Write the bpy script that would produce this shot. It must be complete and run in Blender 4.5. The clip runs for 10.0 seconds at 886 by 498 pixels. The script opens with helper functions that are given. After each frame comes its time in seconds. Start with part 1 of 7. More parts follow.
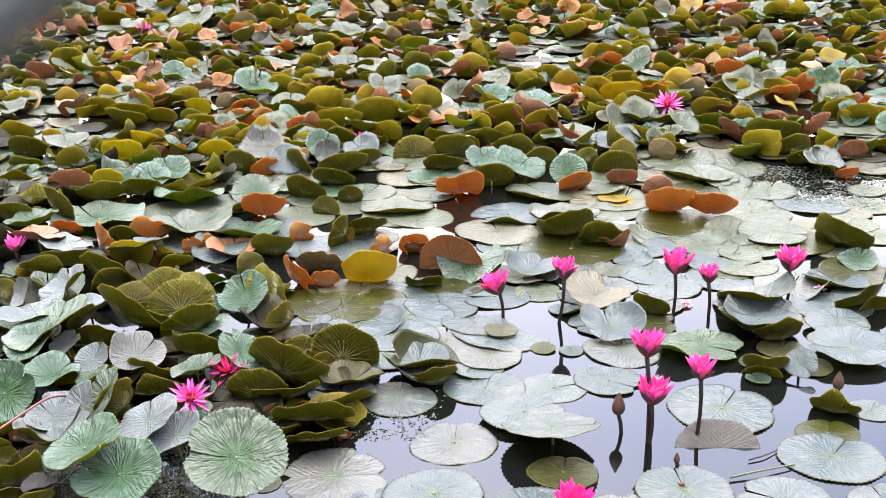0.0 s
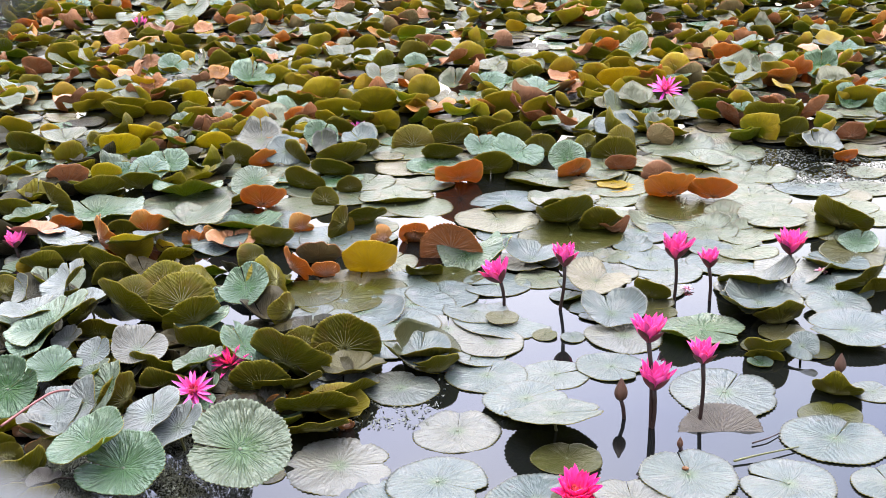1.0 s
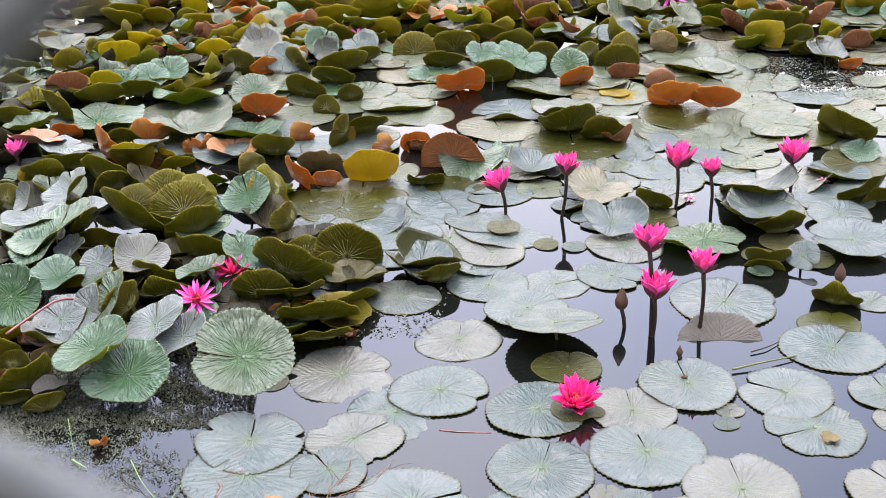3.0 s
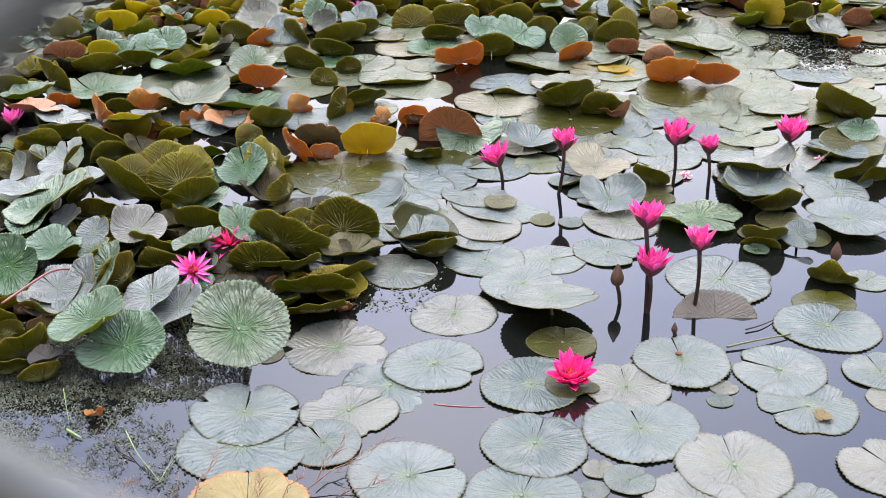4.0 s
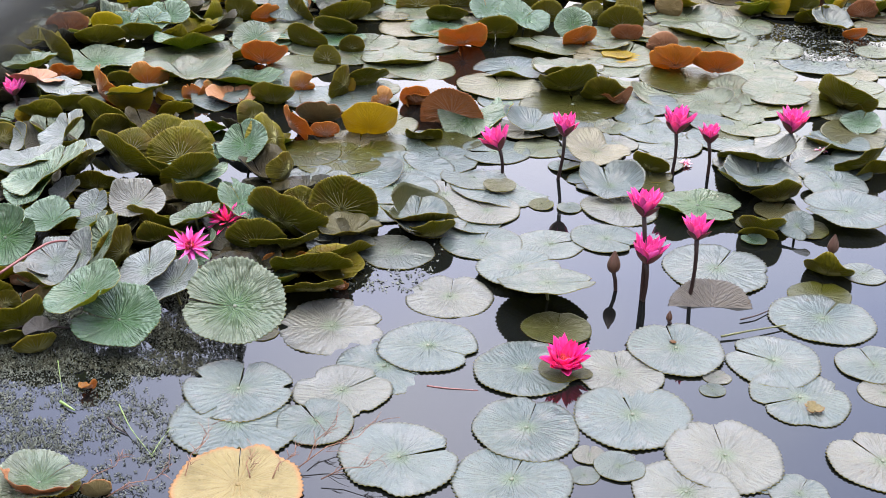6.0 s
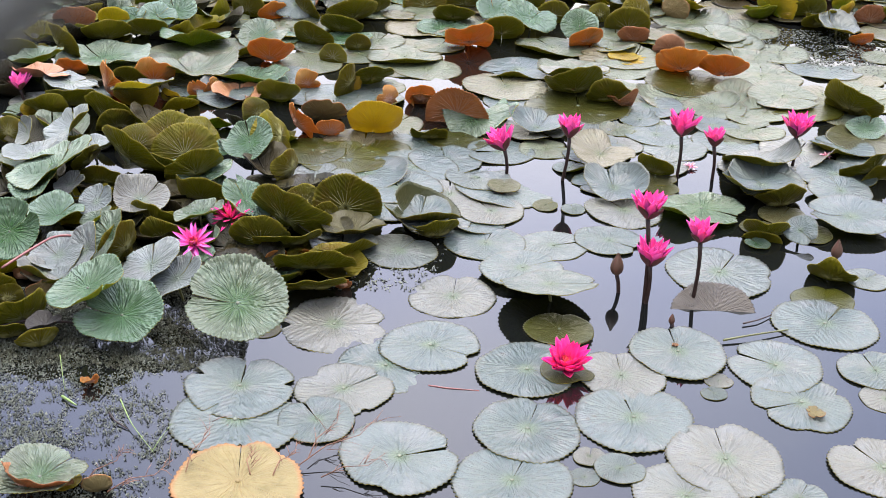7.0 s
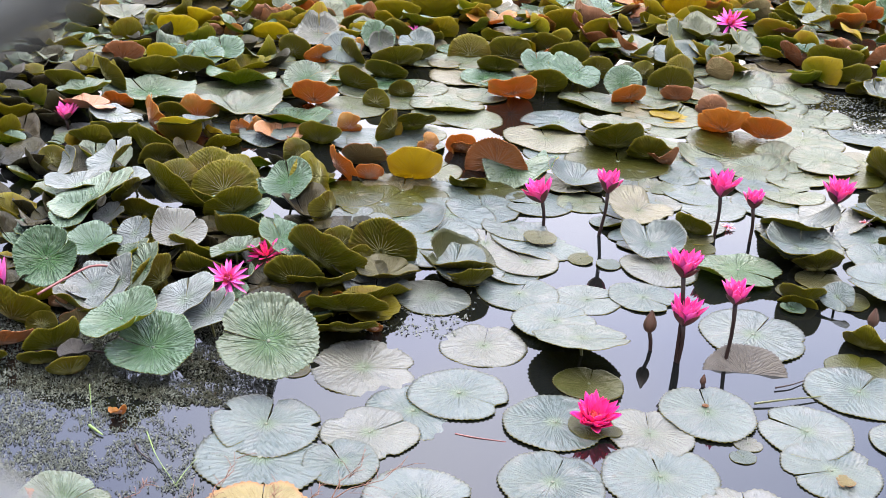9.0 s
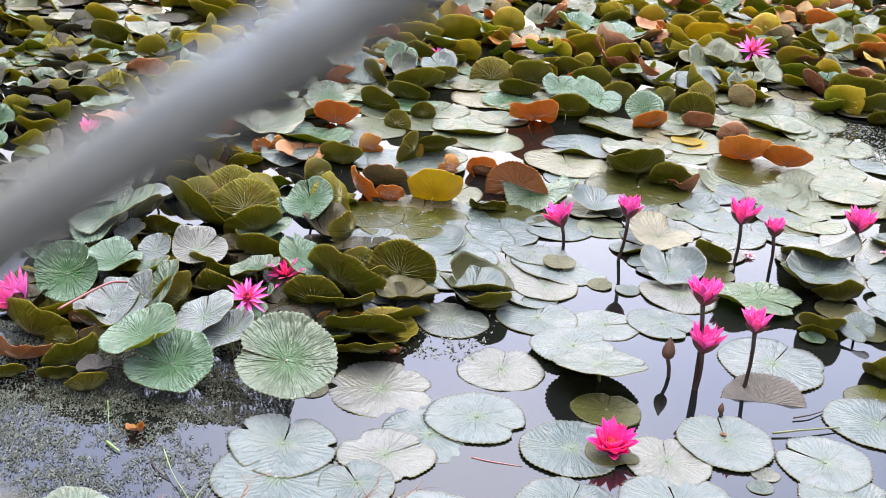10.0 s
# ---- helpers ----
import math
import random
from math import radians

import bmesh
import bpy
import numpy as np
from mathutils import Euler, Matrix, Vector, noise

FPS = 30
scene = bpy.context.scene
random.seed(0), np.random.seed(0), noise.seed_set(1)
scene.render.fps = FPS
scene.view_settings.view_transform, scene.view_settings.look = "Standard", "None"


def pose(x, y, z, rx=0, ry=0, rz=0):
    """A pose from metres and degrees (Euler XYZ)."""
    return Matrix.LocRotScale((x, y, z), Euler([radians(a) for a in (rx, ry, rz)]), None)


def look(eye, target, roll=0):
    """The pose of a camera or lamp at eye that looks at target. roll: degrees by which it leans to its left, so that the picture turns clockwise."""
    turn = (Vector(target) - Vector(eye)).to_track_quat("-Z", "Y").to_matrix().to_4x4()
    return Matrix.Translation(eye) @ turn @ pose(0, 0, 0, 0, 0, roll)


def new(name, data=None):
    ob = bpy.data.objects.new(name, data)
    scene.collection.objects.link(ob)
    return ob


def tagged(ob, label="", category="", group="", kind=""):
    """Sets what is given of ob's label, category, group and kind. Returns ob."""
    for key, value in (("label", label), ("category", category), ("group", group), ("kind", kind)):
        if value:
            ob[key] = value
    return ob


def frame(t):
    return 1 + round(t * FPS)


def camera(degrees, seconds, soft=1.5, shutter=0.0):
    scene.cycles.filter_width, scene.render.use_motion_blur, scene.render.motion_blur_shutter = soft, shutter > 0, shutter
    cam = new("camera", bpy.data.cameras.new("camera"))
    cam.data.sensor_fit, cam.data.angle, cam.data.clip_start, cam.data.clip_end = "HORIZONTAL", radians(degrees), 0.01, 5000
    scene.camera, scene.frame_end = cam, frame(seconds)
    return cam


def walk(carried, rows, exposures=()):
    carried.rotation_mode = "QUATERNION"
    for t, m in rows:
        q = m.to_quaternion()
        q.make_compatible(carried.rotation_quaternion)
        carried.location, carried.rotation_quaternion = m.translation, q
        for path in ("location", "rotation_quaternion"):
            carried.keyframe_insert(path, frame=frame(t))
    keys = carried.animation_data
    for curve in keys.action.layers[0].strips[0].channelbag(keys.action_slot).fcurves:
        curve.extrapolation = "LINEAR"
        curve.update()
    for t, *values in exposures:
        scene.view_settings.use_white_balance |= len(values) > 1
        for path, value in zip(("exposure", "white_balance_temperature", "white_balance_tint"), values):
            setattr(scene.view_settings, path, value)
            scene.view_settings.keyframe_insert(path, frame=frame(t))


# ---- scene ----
cam = camera(37.65, 10.0, soft=0.8)
walk(cam, [
    (0.0, pose(0.0064, 0.0000, 1.6863, 69.866, -0.036, 0.130)),
    (0.5, pose(0.0061, 0.0000, 1.6841, 69.552, 0.228, -0.007)),
    (1.0, pose(0.0054, 0.0000, 1.6837, 69.397, 0.836, -0.202)),
    (1.5, pose(0.0061, 0.0000, 1.6839, 69.175, 1.614, -0.390)),
    (2.0, pose(0.0045, 0.0000, 1.6855, 67.670, 1.710, -0.413)),
    (2.5, pose(0.0029, 0.0000, 1.6880, 66.253, 1.309, -0.303)),
    (4.0, pose(0.0041, 0.0000, 1.6923, 64.156, 0.130, 0.012)),
    (4.5, pose(0.0040, 0.0000, 1.6939, 63.700, 0.000, 0.000)),
    (5.0, pose(0.0082, 0.0000, 1.6982, 63.483, -0.381, 0.263)),
    (5.5, pose(0.0104, 0.0000, 1.6986, 63.308, -0.972, 0.556)),
    (7.0, pose(0.0113, 0.0000, 1.6988, 63.246, -1.880, 1.178)),
    (7.5, pose(0.0096, 0.0000, 1.6977, 63.349, -2.646, 1.838)),
    (8.0, pose(0.0000, 0.0000, 1.7000, 63.948, -2.931, 2.414)),
    (8.5, pose(-0.0025, 0.0000, 1.6977, 64.909, -3.634, 3.303)),
    (9.0, pose(0.0096, 0.0000, 1.6942, 65.289, -3.780, 3.737)),
    (9.5, pose(0.0068, 0.0000, 1.6921, 65.685, -4.012, 4.395)),
    (10.0, pose(0.0021, 0.0000, 1.7006, 66.102, -4.458, 4.874)),
], exposures=[(0.0, 0.15), (4.0, -0.14), (7.5, -0.14), (10.0, 0.14)])
# the phone's own small aperture, held close behind a mesh fence
cam.data.dof.use_dof, cam.data.dof.focus_distance, cam.data.dof.aperture_fstop = True, 3.8, 18.5

# ---- light: a bright overcast sky ----
world = bpy.data.worlds.new("overcast_sky")
scene.world = world
world.use_nodes = True
wn, wl = world.node_tree.nodes, world.node_tree.links
wn.clear()
w_out, w_add = wn.new("ShaderNodeOutputWorld"), wn.new("ShaderNodeAddShader")
w_sky, w_bg = wn.new("ShaderNodeTexSky"), wn.new("ShaderNodeBackground")
w_sky.sky_type, w_sky.sun_disc = "NISHITA", False
w_sky.sun_elevation, w_sky.sun_rotation = radians(36), radians(0)
w_sky.air_density, w_sky.dust_density = 1.0, 3.0
w_bg.inputs["Strength"].default_value = 0.05
wl.new(w_sky.outputs[0], w_bg.inputs["Color"])
w_tex, w_noise, w_ramp, w_cloud = wn.new("ShaderNodeTexCoord"), wn.new("ShaderNodeTexNoise"), wn.new("ShaderNodeValToRGB"), wn.new("ShaderNodeBackground")
w_noise.inputs["Scale"].default_value, w_noise.inputs["Detail"].default_value = 2.6, 5.0
w_ramp.color_ramp.elements[0].position, w_ramp.color_ramp.elements[0].color = 0.34, (0.46, 0.555, 1.0, 1)
w_ramp.color_ramp.elements[1].position, w_ramp.color_ramp.elements[1].color = 0.66, (0.64, 0.73, 1.0, 1)
# the cloud is brightest round the veiled sun, ahead over the pond
w_dot, w_max, w_pow, w_str = (wn.new(k) for k in ("ShaderNodeVectorMath", "ShaderNodeMath", "ShaderNodeMath", "ShaderNodeMath"))
w_dot.operation, w_max.operation, w_pow.operation, w_str.operation = "DOT_PRODUCT", "MAXIMUM", "POWER", "MULTIPLY_ADD"
w_dot.inputs[1].default_value = (0.0, 0.82, 0.57)
w_max.inputs[1].default_value, w_pow.inputs[1].default_value = 0.0, 3.0
w_str.inputs[1].default_value, w_str.inputs[2].default_value = 4.1, 1.2
wl.new(w_tex.outputs["Generated"], w_dot.inputs[0])
wl.new(w_dot.outputs["Value"], w_max.inputs[0])
wl.new(w_max.outputs[0], w_pow.inputs[0])
wl.new(w_pow.outputs[0], w_str.inputs[0])
w_low, w_lift, w_over = wn.new("ShaderNodeMapRange"), wn.new("ShaderNodeMath"), wn.new("ShaderNodeMath")
w_over.operation, w_over.inputs[1].default_value = "MULTIPLY_ADD", 9.5
w_lift.operation = "MULTIPLY"
w_low.inputs[1].default_value, w_low.inputs[2].default_value = 0.10, 0.47
w_low.inputs[3].default_value, w_low.inputs[4].default_value = 1.4, 1.0
wl.new(w_str.outputs[0], w_lift.inputs[0])
wl.new(w_low.outputs[0], w_lift.inputs[1])
wl.new(w_lift.outputs[0], w_over.inputs[2])
wl.new(w_over.outputs[0], w_cloud.inputs["Strength"])
wl.new(w_tex.outputs["Generated"], w_noise.inputs["Vector"])
wl.new(w_noise.outputs["Fac"], w_ramp.inputs["Fac"])
w_sep, w_el, w_mix = wn.new("ShaderNodeSeparateXYZ"), wn.new("ShaderNodeMapRange"), wn.new("ShaderNodeMix")
wl.new(w_tex.outputs["Generated"], w_sep.inputs[0])
wl.new(w_sep.outputs["Z"], w_el.inputs[0])
wl.new(w_sep.outputs["Z"], w_low.inputs[0])
w_el.inputs[1].default_value, w_el.inputs[2].default_value = 0.19, 0.46
w_mix.data_type = "RGBA"
wl.new(w_el.outputs[0], w_mix.inputs[0])
w_mix.inputs[6].default_value = (1.0, 0.93, 0.76, 1)
wl.new(w_ramp.outputs[0], w_mix.inputs[7])
w_top, w_zen = wn.new("ShaderNodeMapRange"), wn.new("ShaderNodeMix")
w_top.inputs[1].default_value, w_top.inputs[2].default_value = 0.64, 0.97
w_zen.data_type = "RGBA"
w_zen.inputs[7].default_value = (1.0, 0.97, 0.88, 1)
wl.new(w_sep.outputs["Z"], w_top.inputs[0])
wl.new(w_top.outputs[0], w_zen.inputs[0])
wl.new(w_top.outputs[0], w_over.inputs[0])
wl.new(w_mix.outputs[2], w_zen.inputs[6])
wl.new(w_zen.outputs[2], w_cloud.inputs["Color"])
wl.new(w_bg.outputs[0], w_add.inputs[0])
wl.new(w_cloud.outputs[0], w_add.inputs[1])
wl.new(w_add.outputs[0], w_out.inputs["Surface"])
sun = new("sun", bpy.data.lights.new("sun", "SUN"))
sun.data.energy, sun.data.angle, sun.data.color = 1.2, radians(20), (1.0, 0.96, 0.9)
sun.matrix_world = look((0, 0, 0), (0.05, -0.30, -0.95))


# ---- materials ----
def nodes_of(name):
    m = bpy.data.materials.new(name)
    m.use_nodes = True
    n, l = m.node_tree.nodes, m.node_tree.links
    return m, n, l, n["Principled BSDF"]


def math_node(n, l, op, a, b=None, c=None, clamp=False):
    q = n.new("ShaderNodeMath")
    q.operation, q.use_clamp = op, clamp
    for i, v in enumerate((a, b, c)):
        if v is None:
            continue
        if isinstance(v, (int, float)):
            q.inputs[i].default_value = v
        else:
            l.new(v, q.inputs[i])
    return q.outputs[0]


def mix_node(n, l, fac, a, b, blend="MIX"):
    q = n.new("ShaderNodeMix")
    q.data_type, q.blend_type = "RGBA", blend
    for sock, v in ((q.inputs[0], fac), (q.inputs[6], a), (q.inputs[7], b)):
        if isinstance(v, (int, float)):
            sock.default_value = v
        elif isinstance(v, tuple):
            sock.default_value = (*v, 1)
        else:
            l.new(v, sock)
    return q.outputs[2]


def noise_node(n, l, vec, scale, detail=4.0, rough=0.55):
    q = n.new("ShaderNodeTexNoise")
    q.inputs["Scale"].default_value, q.inputs["Detail"].default_value, q.inputs["Roughness"].default_value = scale, detail, rough
    l.new(vec, q.inputs["Vector"])
    return q.outputs["Fac"]


def step_node(n, l, v, lo, hi):
    q = n.new("ShaderNodeMapRange")
    q.interpolation_type = "SMOOTHSTEP"
    l.new(v, q.inputs[0])
    q.inputs[1].default_value, q.inputs[2].default_value = lo, hi
    return q.outputs[0]


def leaf_material(name, dark, light, vein, blotch, rough=0.42, spec=0.5, vein_width=0.011, vein_mix=0.5, bump=0.55, blotches=0.35, hub=None, edge=None, hub_reach=0.30, glow=None, glow_mix=0.3, pleat_depth=0.22, fade=1.05, warm=(0.14, 0.115, 0.09)):
    """A leaf blade: radial forking veins from the leaf's own polar map, two tones, blotches of wear."""
    m, n, l, b = nodes_of(name)
    uv = n.new("ShaderNodeUVMap")
    uv.uv_map = "leaf"
    sep = n.new("ShaderNodeSeparateXYZ")
    l.new(uv.outputs[0], sep.inputs[0])
    geo, info = n.new("ShaderNodeNewGeometry"), n.new("ShaderNodeObjectInfo")
    rnd = math_node(n, l, "FRACT", math_node(n, l, "ADD", geo.outputs["Random Per Island"], info.outputs["Random"]))
    pos = geo.outputs["Position"]
    wob = math_node(n, l, "MULTIPLY", math_node(n, l, "SUBTRACT", noise_node(n, l, pos, 20.0, 3.0), 0.5), 0.03)
    u = math_node(n, l, "ADD", sep.outputs[0], wob)
    r = sep.outputs[1]

    ribs = math_node(n, l, "ADD", math_node(n, l, "FLOOR", math_node(n, l, "MULTIPLY", rnd, 6.0)), 11.0)

    def lines(fork, start):
        count = math_node(n, l, "MULTIPLY", ribs, float(fork))
        f = math_node(n, l, "FRACT", math_node(n, l, "MULTIPLY", u, count))
        d = math_node(n, l, "ABSOLUTE", math_node(n, l, "SUBTRACT", f, 0.5))
        d = math_node(n, l, "MULTIPLY", d, math_node(n, l, "MULTIPLY", r, math_node(n, l, "DIVIDE", 6.283, count)))
        on = step_node(n, l, d, vein_width * 1.3, 0.0)
        return math_node(n, l, "MULTIPLY", on, step_node(n, l, r, start, start + 0.08)) if start else on

    v = math_node(n, l, "MAXIMUM", lines(1, 0.0), math_node(n, l, "MULTIPLY", lines(2, 0.42), 0.8))
    v = math_node(n, l, "MAXIMUM", v, math_node(n, l, "MULTIPLY", lines(4, 0.70), 0.55))
    v = math_node(n, l, "MULTIPLY", v, step_node(n, l, r, fade, fade - 0.4))
    tone = math_node(n, l, "ADD", math_node(n, l, "MULTIPLY", rnd, 0.75), math_node(n, l, "MULTIPLY_ADD", noise_node(n, l, pos, 14.0), 0.75, -0.2), clamp=True)
    col = mix_node(n, l, tone, dark, light)
    # fine fibres that run out from the hub and fork
    cell = n.new("ShaderNodeCombineXYZ")
    l.new(math_node(n, l, "MULTIPLY", u, 46.0), cell.inputs[0])
    l.new(math_node(n, l, "MULTIPLY", r, 2.6), cell.inputs[1])
    l.new(math_node(n, l, "MULTIPLY", rnd, 90.0), cell.inputs[2])
    fibre = noise_node(n, l, cell.outputs[0], 1.0, 2.2, 0.55)
    col = mix_node(n, l, math_node(n, l, "MULTIPLY", step_node(n, l, fibre, 0.52, 0.68), 0.16), col, light)
    col = mix_node(n, l, math_node(n, l, "MULTIPLY", step_node(n, l, fibre, 0.48, 0.32), 0.26), col, dark)
    rnd2 = math_node(n, l, "FRACT", math_node(n, l, "MULTIPLY", rnd, 7.31))
    col = mix_node(n, l, math_node(n, l, "MULTIPLY", step_node(n, l, rnd2, 0.55, 1.0), 0.5), col, warm)
    spots = step_node(n, l, noise_node(n, l, pos, 30.0, 5.0, 0.65), 0.60, 0.72)
    big = step_node(n, l, noise_node(n, l, pos, 13.0, 3.0), 0.50, 0.68)
    col = mix_node(n, l, math_node(n, l, "MULTIPLY", math_node(n, l, "MAXIMUM", math_node(n, l, "MULTIPLY", spots, 0.6), big), blotches), col, blotch)
    # speckle: fine pale scuffs and small brown rot spots
    scuff = step_node(n, l, noise_node(n, l, pos, 95.0, 4.0, 0.7), 0.50, 0.70)
    col = mix_node(n, l, math_node(n, l, "MULTIPLY", scuff, 0.5), col, light)
    rot = math_node(n, l, "MULTIPLY", step_node(n, l, noise_node(n, l, pos, 70.0, 2.0, 0.5), 0.665, 0.72), step_node(n, l, noise_node(n, l, pos, 6.0, 2.0), 0.5, 0.6))
    col = mix_node(n, l, math_node(n, l, "MULTIPLY", rot, 0.8), col, (0.035, 0.02, 0.010))
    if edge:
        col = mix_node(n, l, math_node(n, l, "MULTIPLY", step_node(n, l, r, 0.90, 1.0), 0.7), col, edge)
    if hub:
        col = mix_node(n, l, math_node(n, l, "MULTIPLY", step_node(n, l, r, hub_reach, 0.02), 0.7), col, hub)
    col = mix_node(n, l, math_node(n, l, "MULTIPLY", v, vein_mix), col, vein)
    l.new(col, b.inputs["Base Color"])
    fine = noise_node(n, l, pos, 260.0, 3.0)
    rg = math_node(n, l, "ADD", math_node(n, l, "MULTIPLY", noise_node(n, l, pos, 18.0), 0.28), rough - 0.14)
    l.new(rg, b.inputs["Roughness"])
    b.inputs["Specular IOR Level"].default_value = spec
    h = math_node(n, l, "ADD", math_node(n, l, "MULTIPLY", v, -0.55), math_node(n, l, "MULTIPLY", fine, 0.28))
    pleat = math_node(n, l, "MULTIPLY", math_node(n, l, "SUBTRACT", fibre, 0.5), math_node(n, l, "MULTIPLY", step_node(n, l, r, 0.04, 0.45), pleat_depth * 7.0))
    h = math_node(n, l, "ADD", h, pleat)
    # herringbone on both sides of the midrib
    off = math_node(n, l, "MULTIPLY", math_node(n, l, "SUBTRACT", sep.outputs[0], 0.5), 6.283)
    along = math_node(n, l, "MULTIPLY", r, math_node(n, l, "COSINE", off))
    side = math_node(n, l, "ABSOLUTE", math_node(n, l, "MULTIPLY", r, math_node(n, l, "SINE", off)))
    bone = math_node(n, l, "SINE", math_node(n, l, "MULTIPLY", math_node(n, l, "SUBTRACT", along, math_node(n, l, "MULTIPLY", side, 0.9)), 48.0))
    near = math_node(n, l, "MULTIPLY", step_node(n, l, math_node(n, l, "ABSOLUTE", off), 0.9, 0.4), step_node(n, l, r, 0.05, 0.2))
    h = math_node(n, l, "ADD", h, math_node(n, l, "MULTIPLY", math_node(n, l, "MULTIPLY", bone, near), 0.16))
    h = math_node(n, l, "ADD", h, math_node(n, l, "MULTIPLY", noise_node(n, l, pos, 22.0, 3.0, 0.5), 2.2))
    bp = n.new("ShaderNodeBump")
    bp.inputs["Strength"].default_value, bp.inputs["Distance"].default_value = bump, 0.006
    l.new(h, bp.inputs["Height"])
    l.new(bp.outputs[0], b.inputs["Normal"])
    if glow:
        # daylight coming through the thin blade
        t, mx = n.new("ShaderNodeBsdfTranslucent"), n.new("ShaderNodeMixShader")
        l.new(mix_node(n, l, math_node(n, l, "MULTIPLY", v, 0.5), mix_node(n, l, 0.25, glow, col), dark), t.inputs["Color"])
        mx.inputs[0].default_value = glow_mix
        l.new(b.outputs[0], mx.inputs[1])
        l.new(t.outputs[0], mx.inputs[2])
        l.new(mx.outputs[0], n["Material Output"].inputs["Surface"])
    return m


def plain_material(name, a, c, scale=40.0, rough=0.5, spec=0.5, metal=0.0, bump=0.2, sub=0.0):
    m, n, l, b = nodes_of(name)
    tex, info = n.new("ShaderNodeNewGeometry"), n.new("ShaderNodeObjectInfo")
    f = noise_node(n, l, tex.outputs["Position"], scale)
    t = math_node(n, l, "ADD", math_node(n, l, "MULTIPLY", f, 0.8), math_node(n, l, "MULTIPLY", info.outputs["Random"], 0.3), clamp=True)
    l.new(mix_node(n, l, t, a, c), b.inputs["Base Color"])
    b.inputs["Roughness"].default_value, b.inputs["Metallic"].default_value, b.inputs["Specular IOR Level"].default_value = rough, metal, spec
    if sub:
        b.inputs["Subsurface Weight"].default_value, b.inputs["Subsurface Scale"].default_value = sub, 0.01
    bp = n.new("ShaderNodeBump")
    bp.inputs["Strength"].default_value, bp.inputs["Distance"].default_value = bump, 0.003
    l.new(noise_node(n, l, tex.outputs["Position"], scale * 3), bp.inputs["Height"])
    l.new(bp.outputs[0], b.inputs["Normal"])
    return m


def petal_material(name, base, tip, rough=0.45):
    """Petals: paler or deeper towards the tip, with fine streaks along them."""
    m, n, l, b = nodes_of(name)
    uv = n.new("ShaderNodeUVMap")
    uv.uv_map = "leaf"
    sep = n.new("ShaderNodeSeparateXYZ")
    l.new(uv.outputs[0], sep.inputs[0])
    s = math_node(n, l, "SINE", math_node(n, l, "MULTIPLY", sep.outputs[0], 40.0))
    col = mix_node(n, l, step_node(n, l, sep.outputs[1], 0.1, 0.9), base, tip)
    info = n.new("ShaderNodeObjectInfo")
    k = math_node(n, l, "ADD", math_node(n, l, "MULTIPLY", s, 0.06), math_node(n, l, "MULTIPLY", info.outputs["Random"], 0.25), clamp=True)
    l.new(mix_node(n, l, k, col, (0.75, 0.16, 0.45)), b.inputs["Base Color"])
    b.inputs["Roughness"].default_value = rough
    b.inputs["Subsurface Weight"].default_value, b.inputs["Subsurface Scale"].default_value = 0.25, 0.01
    return m


TOP = leaf_material("pad_top", (0.031, 0.047, 0.043), (0.064, 0.081, 0.079), (0.18, 0.20, 0.18), (0.105, 0.106, 0.104), 0.36, 0.50, vein_width=0.010, vein_mix=0.18, fade=0.62, bump=0.68, blotches=0.6, hub=(0.070, 0.105, 0.045), edge=(0.045, 0.045, 0.035), glow=(0.50, 0.66, 0.10), glow_mix=0.06, pleat_depth=0.3)
# warmer, yellower top tone, more common with distance
WARM_TOP = leaf_material("pad_top_warm", (0.040, 0.052, 0.028), (0.100, 0.112, 0.072), (0.19, 0.19, 0.14), (0.125, 0.105, 0.075), 0.36, 0.44, vein_width=0.010, vein_mix=0.2, fade=0.7, bump=0.8, blotches=0.7, hub=(0.080, 0.100, 0.030), edge=(0.055, 0.045, 0.025), glow=(0.55, 0.62, 0.08), glow_mix=0.08, pleat_depth=0.3, warm=(0.17, 0.12, 0.07))
# fresh green; pale outer tone paints sky sheen, deep hub where it reflects less
FRESH = leaf_material("pad_top_fresh", (0.028, 0.068, 0.026), (0.128, 0.178, 0.132), (0.24, 0.32, 0.24), (0.10, 0.15, 0.11), 0.30, 0.52, vein_width=0.012, vein_mix=0.35, bump=1.0, blotches=0.35, hub=(0.010, 0.070, 0.002), hub_reach=0.8, glow=(0.35, 0.70, 0.05), glow_mix=0.14, pleat_depth=0.55)
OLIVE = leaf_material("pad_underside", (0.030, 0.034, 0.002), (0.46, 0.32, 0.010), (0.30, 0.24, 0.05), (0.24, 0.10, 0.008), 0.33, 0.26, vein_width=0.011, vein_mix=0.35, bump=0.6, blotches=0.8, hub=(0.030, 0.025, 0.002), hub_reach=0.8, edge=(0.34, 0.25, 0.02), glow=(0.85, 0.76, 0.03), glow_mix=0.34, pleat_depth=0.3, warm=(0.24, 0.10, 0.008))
# wet olive pads; reflected undersides and overhanging shade are in this dark tone
WET = leaf_material("pad_wet_shaded", (0.012, 0.014, 0.001), (0.036, 0.036, 0.003), (0.06, 0.055, 0.01), (0.03, 0.024, 0.004), 0.34, 0.24, vein_mix=0.2, blotches=0.5, bump=0.45, pleat_depth=0.15)
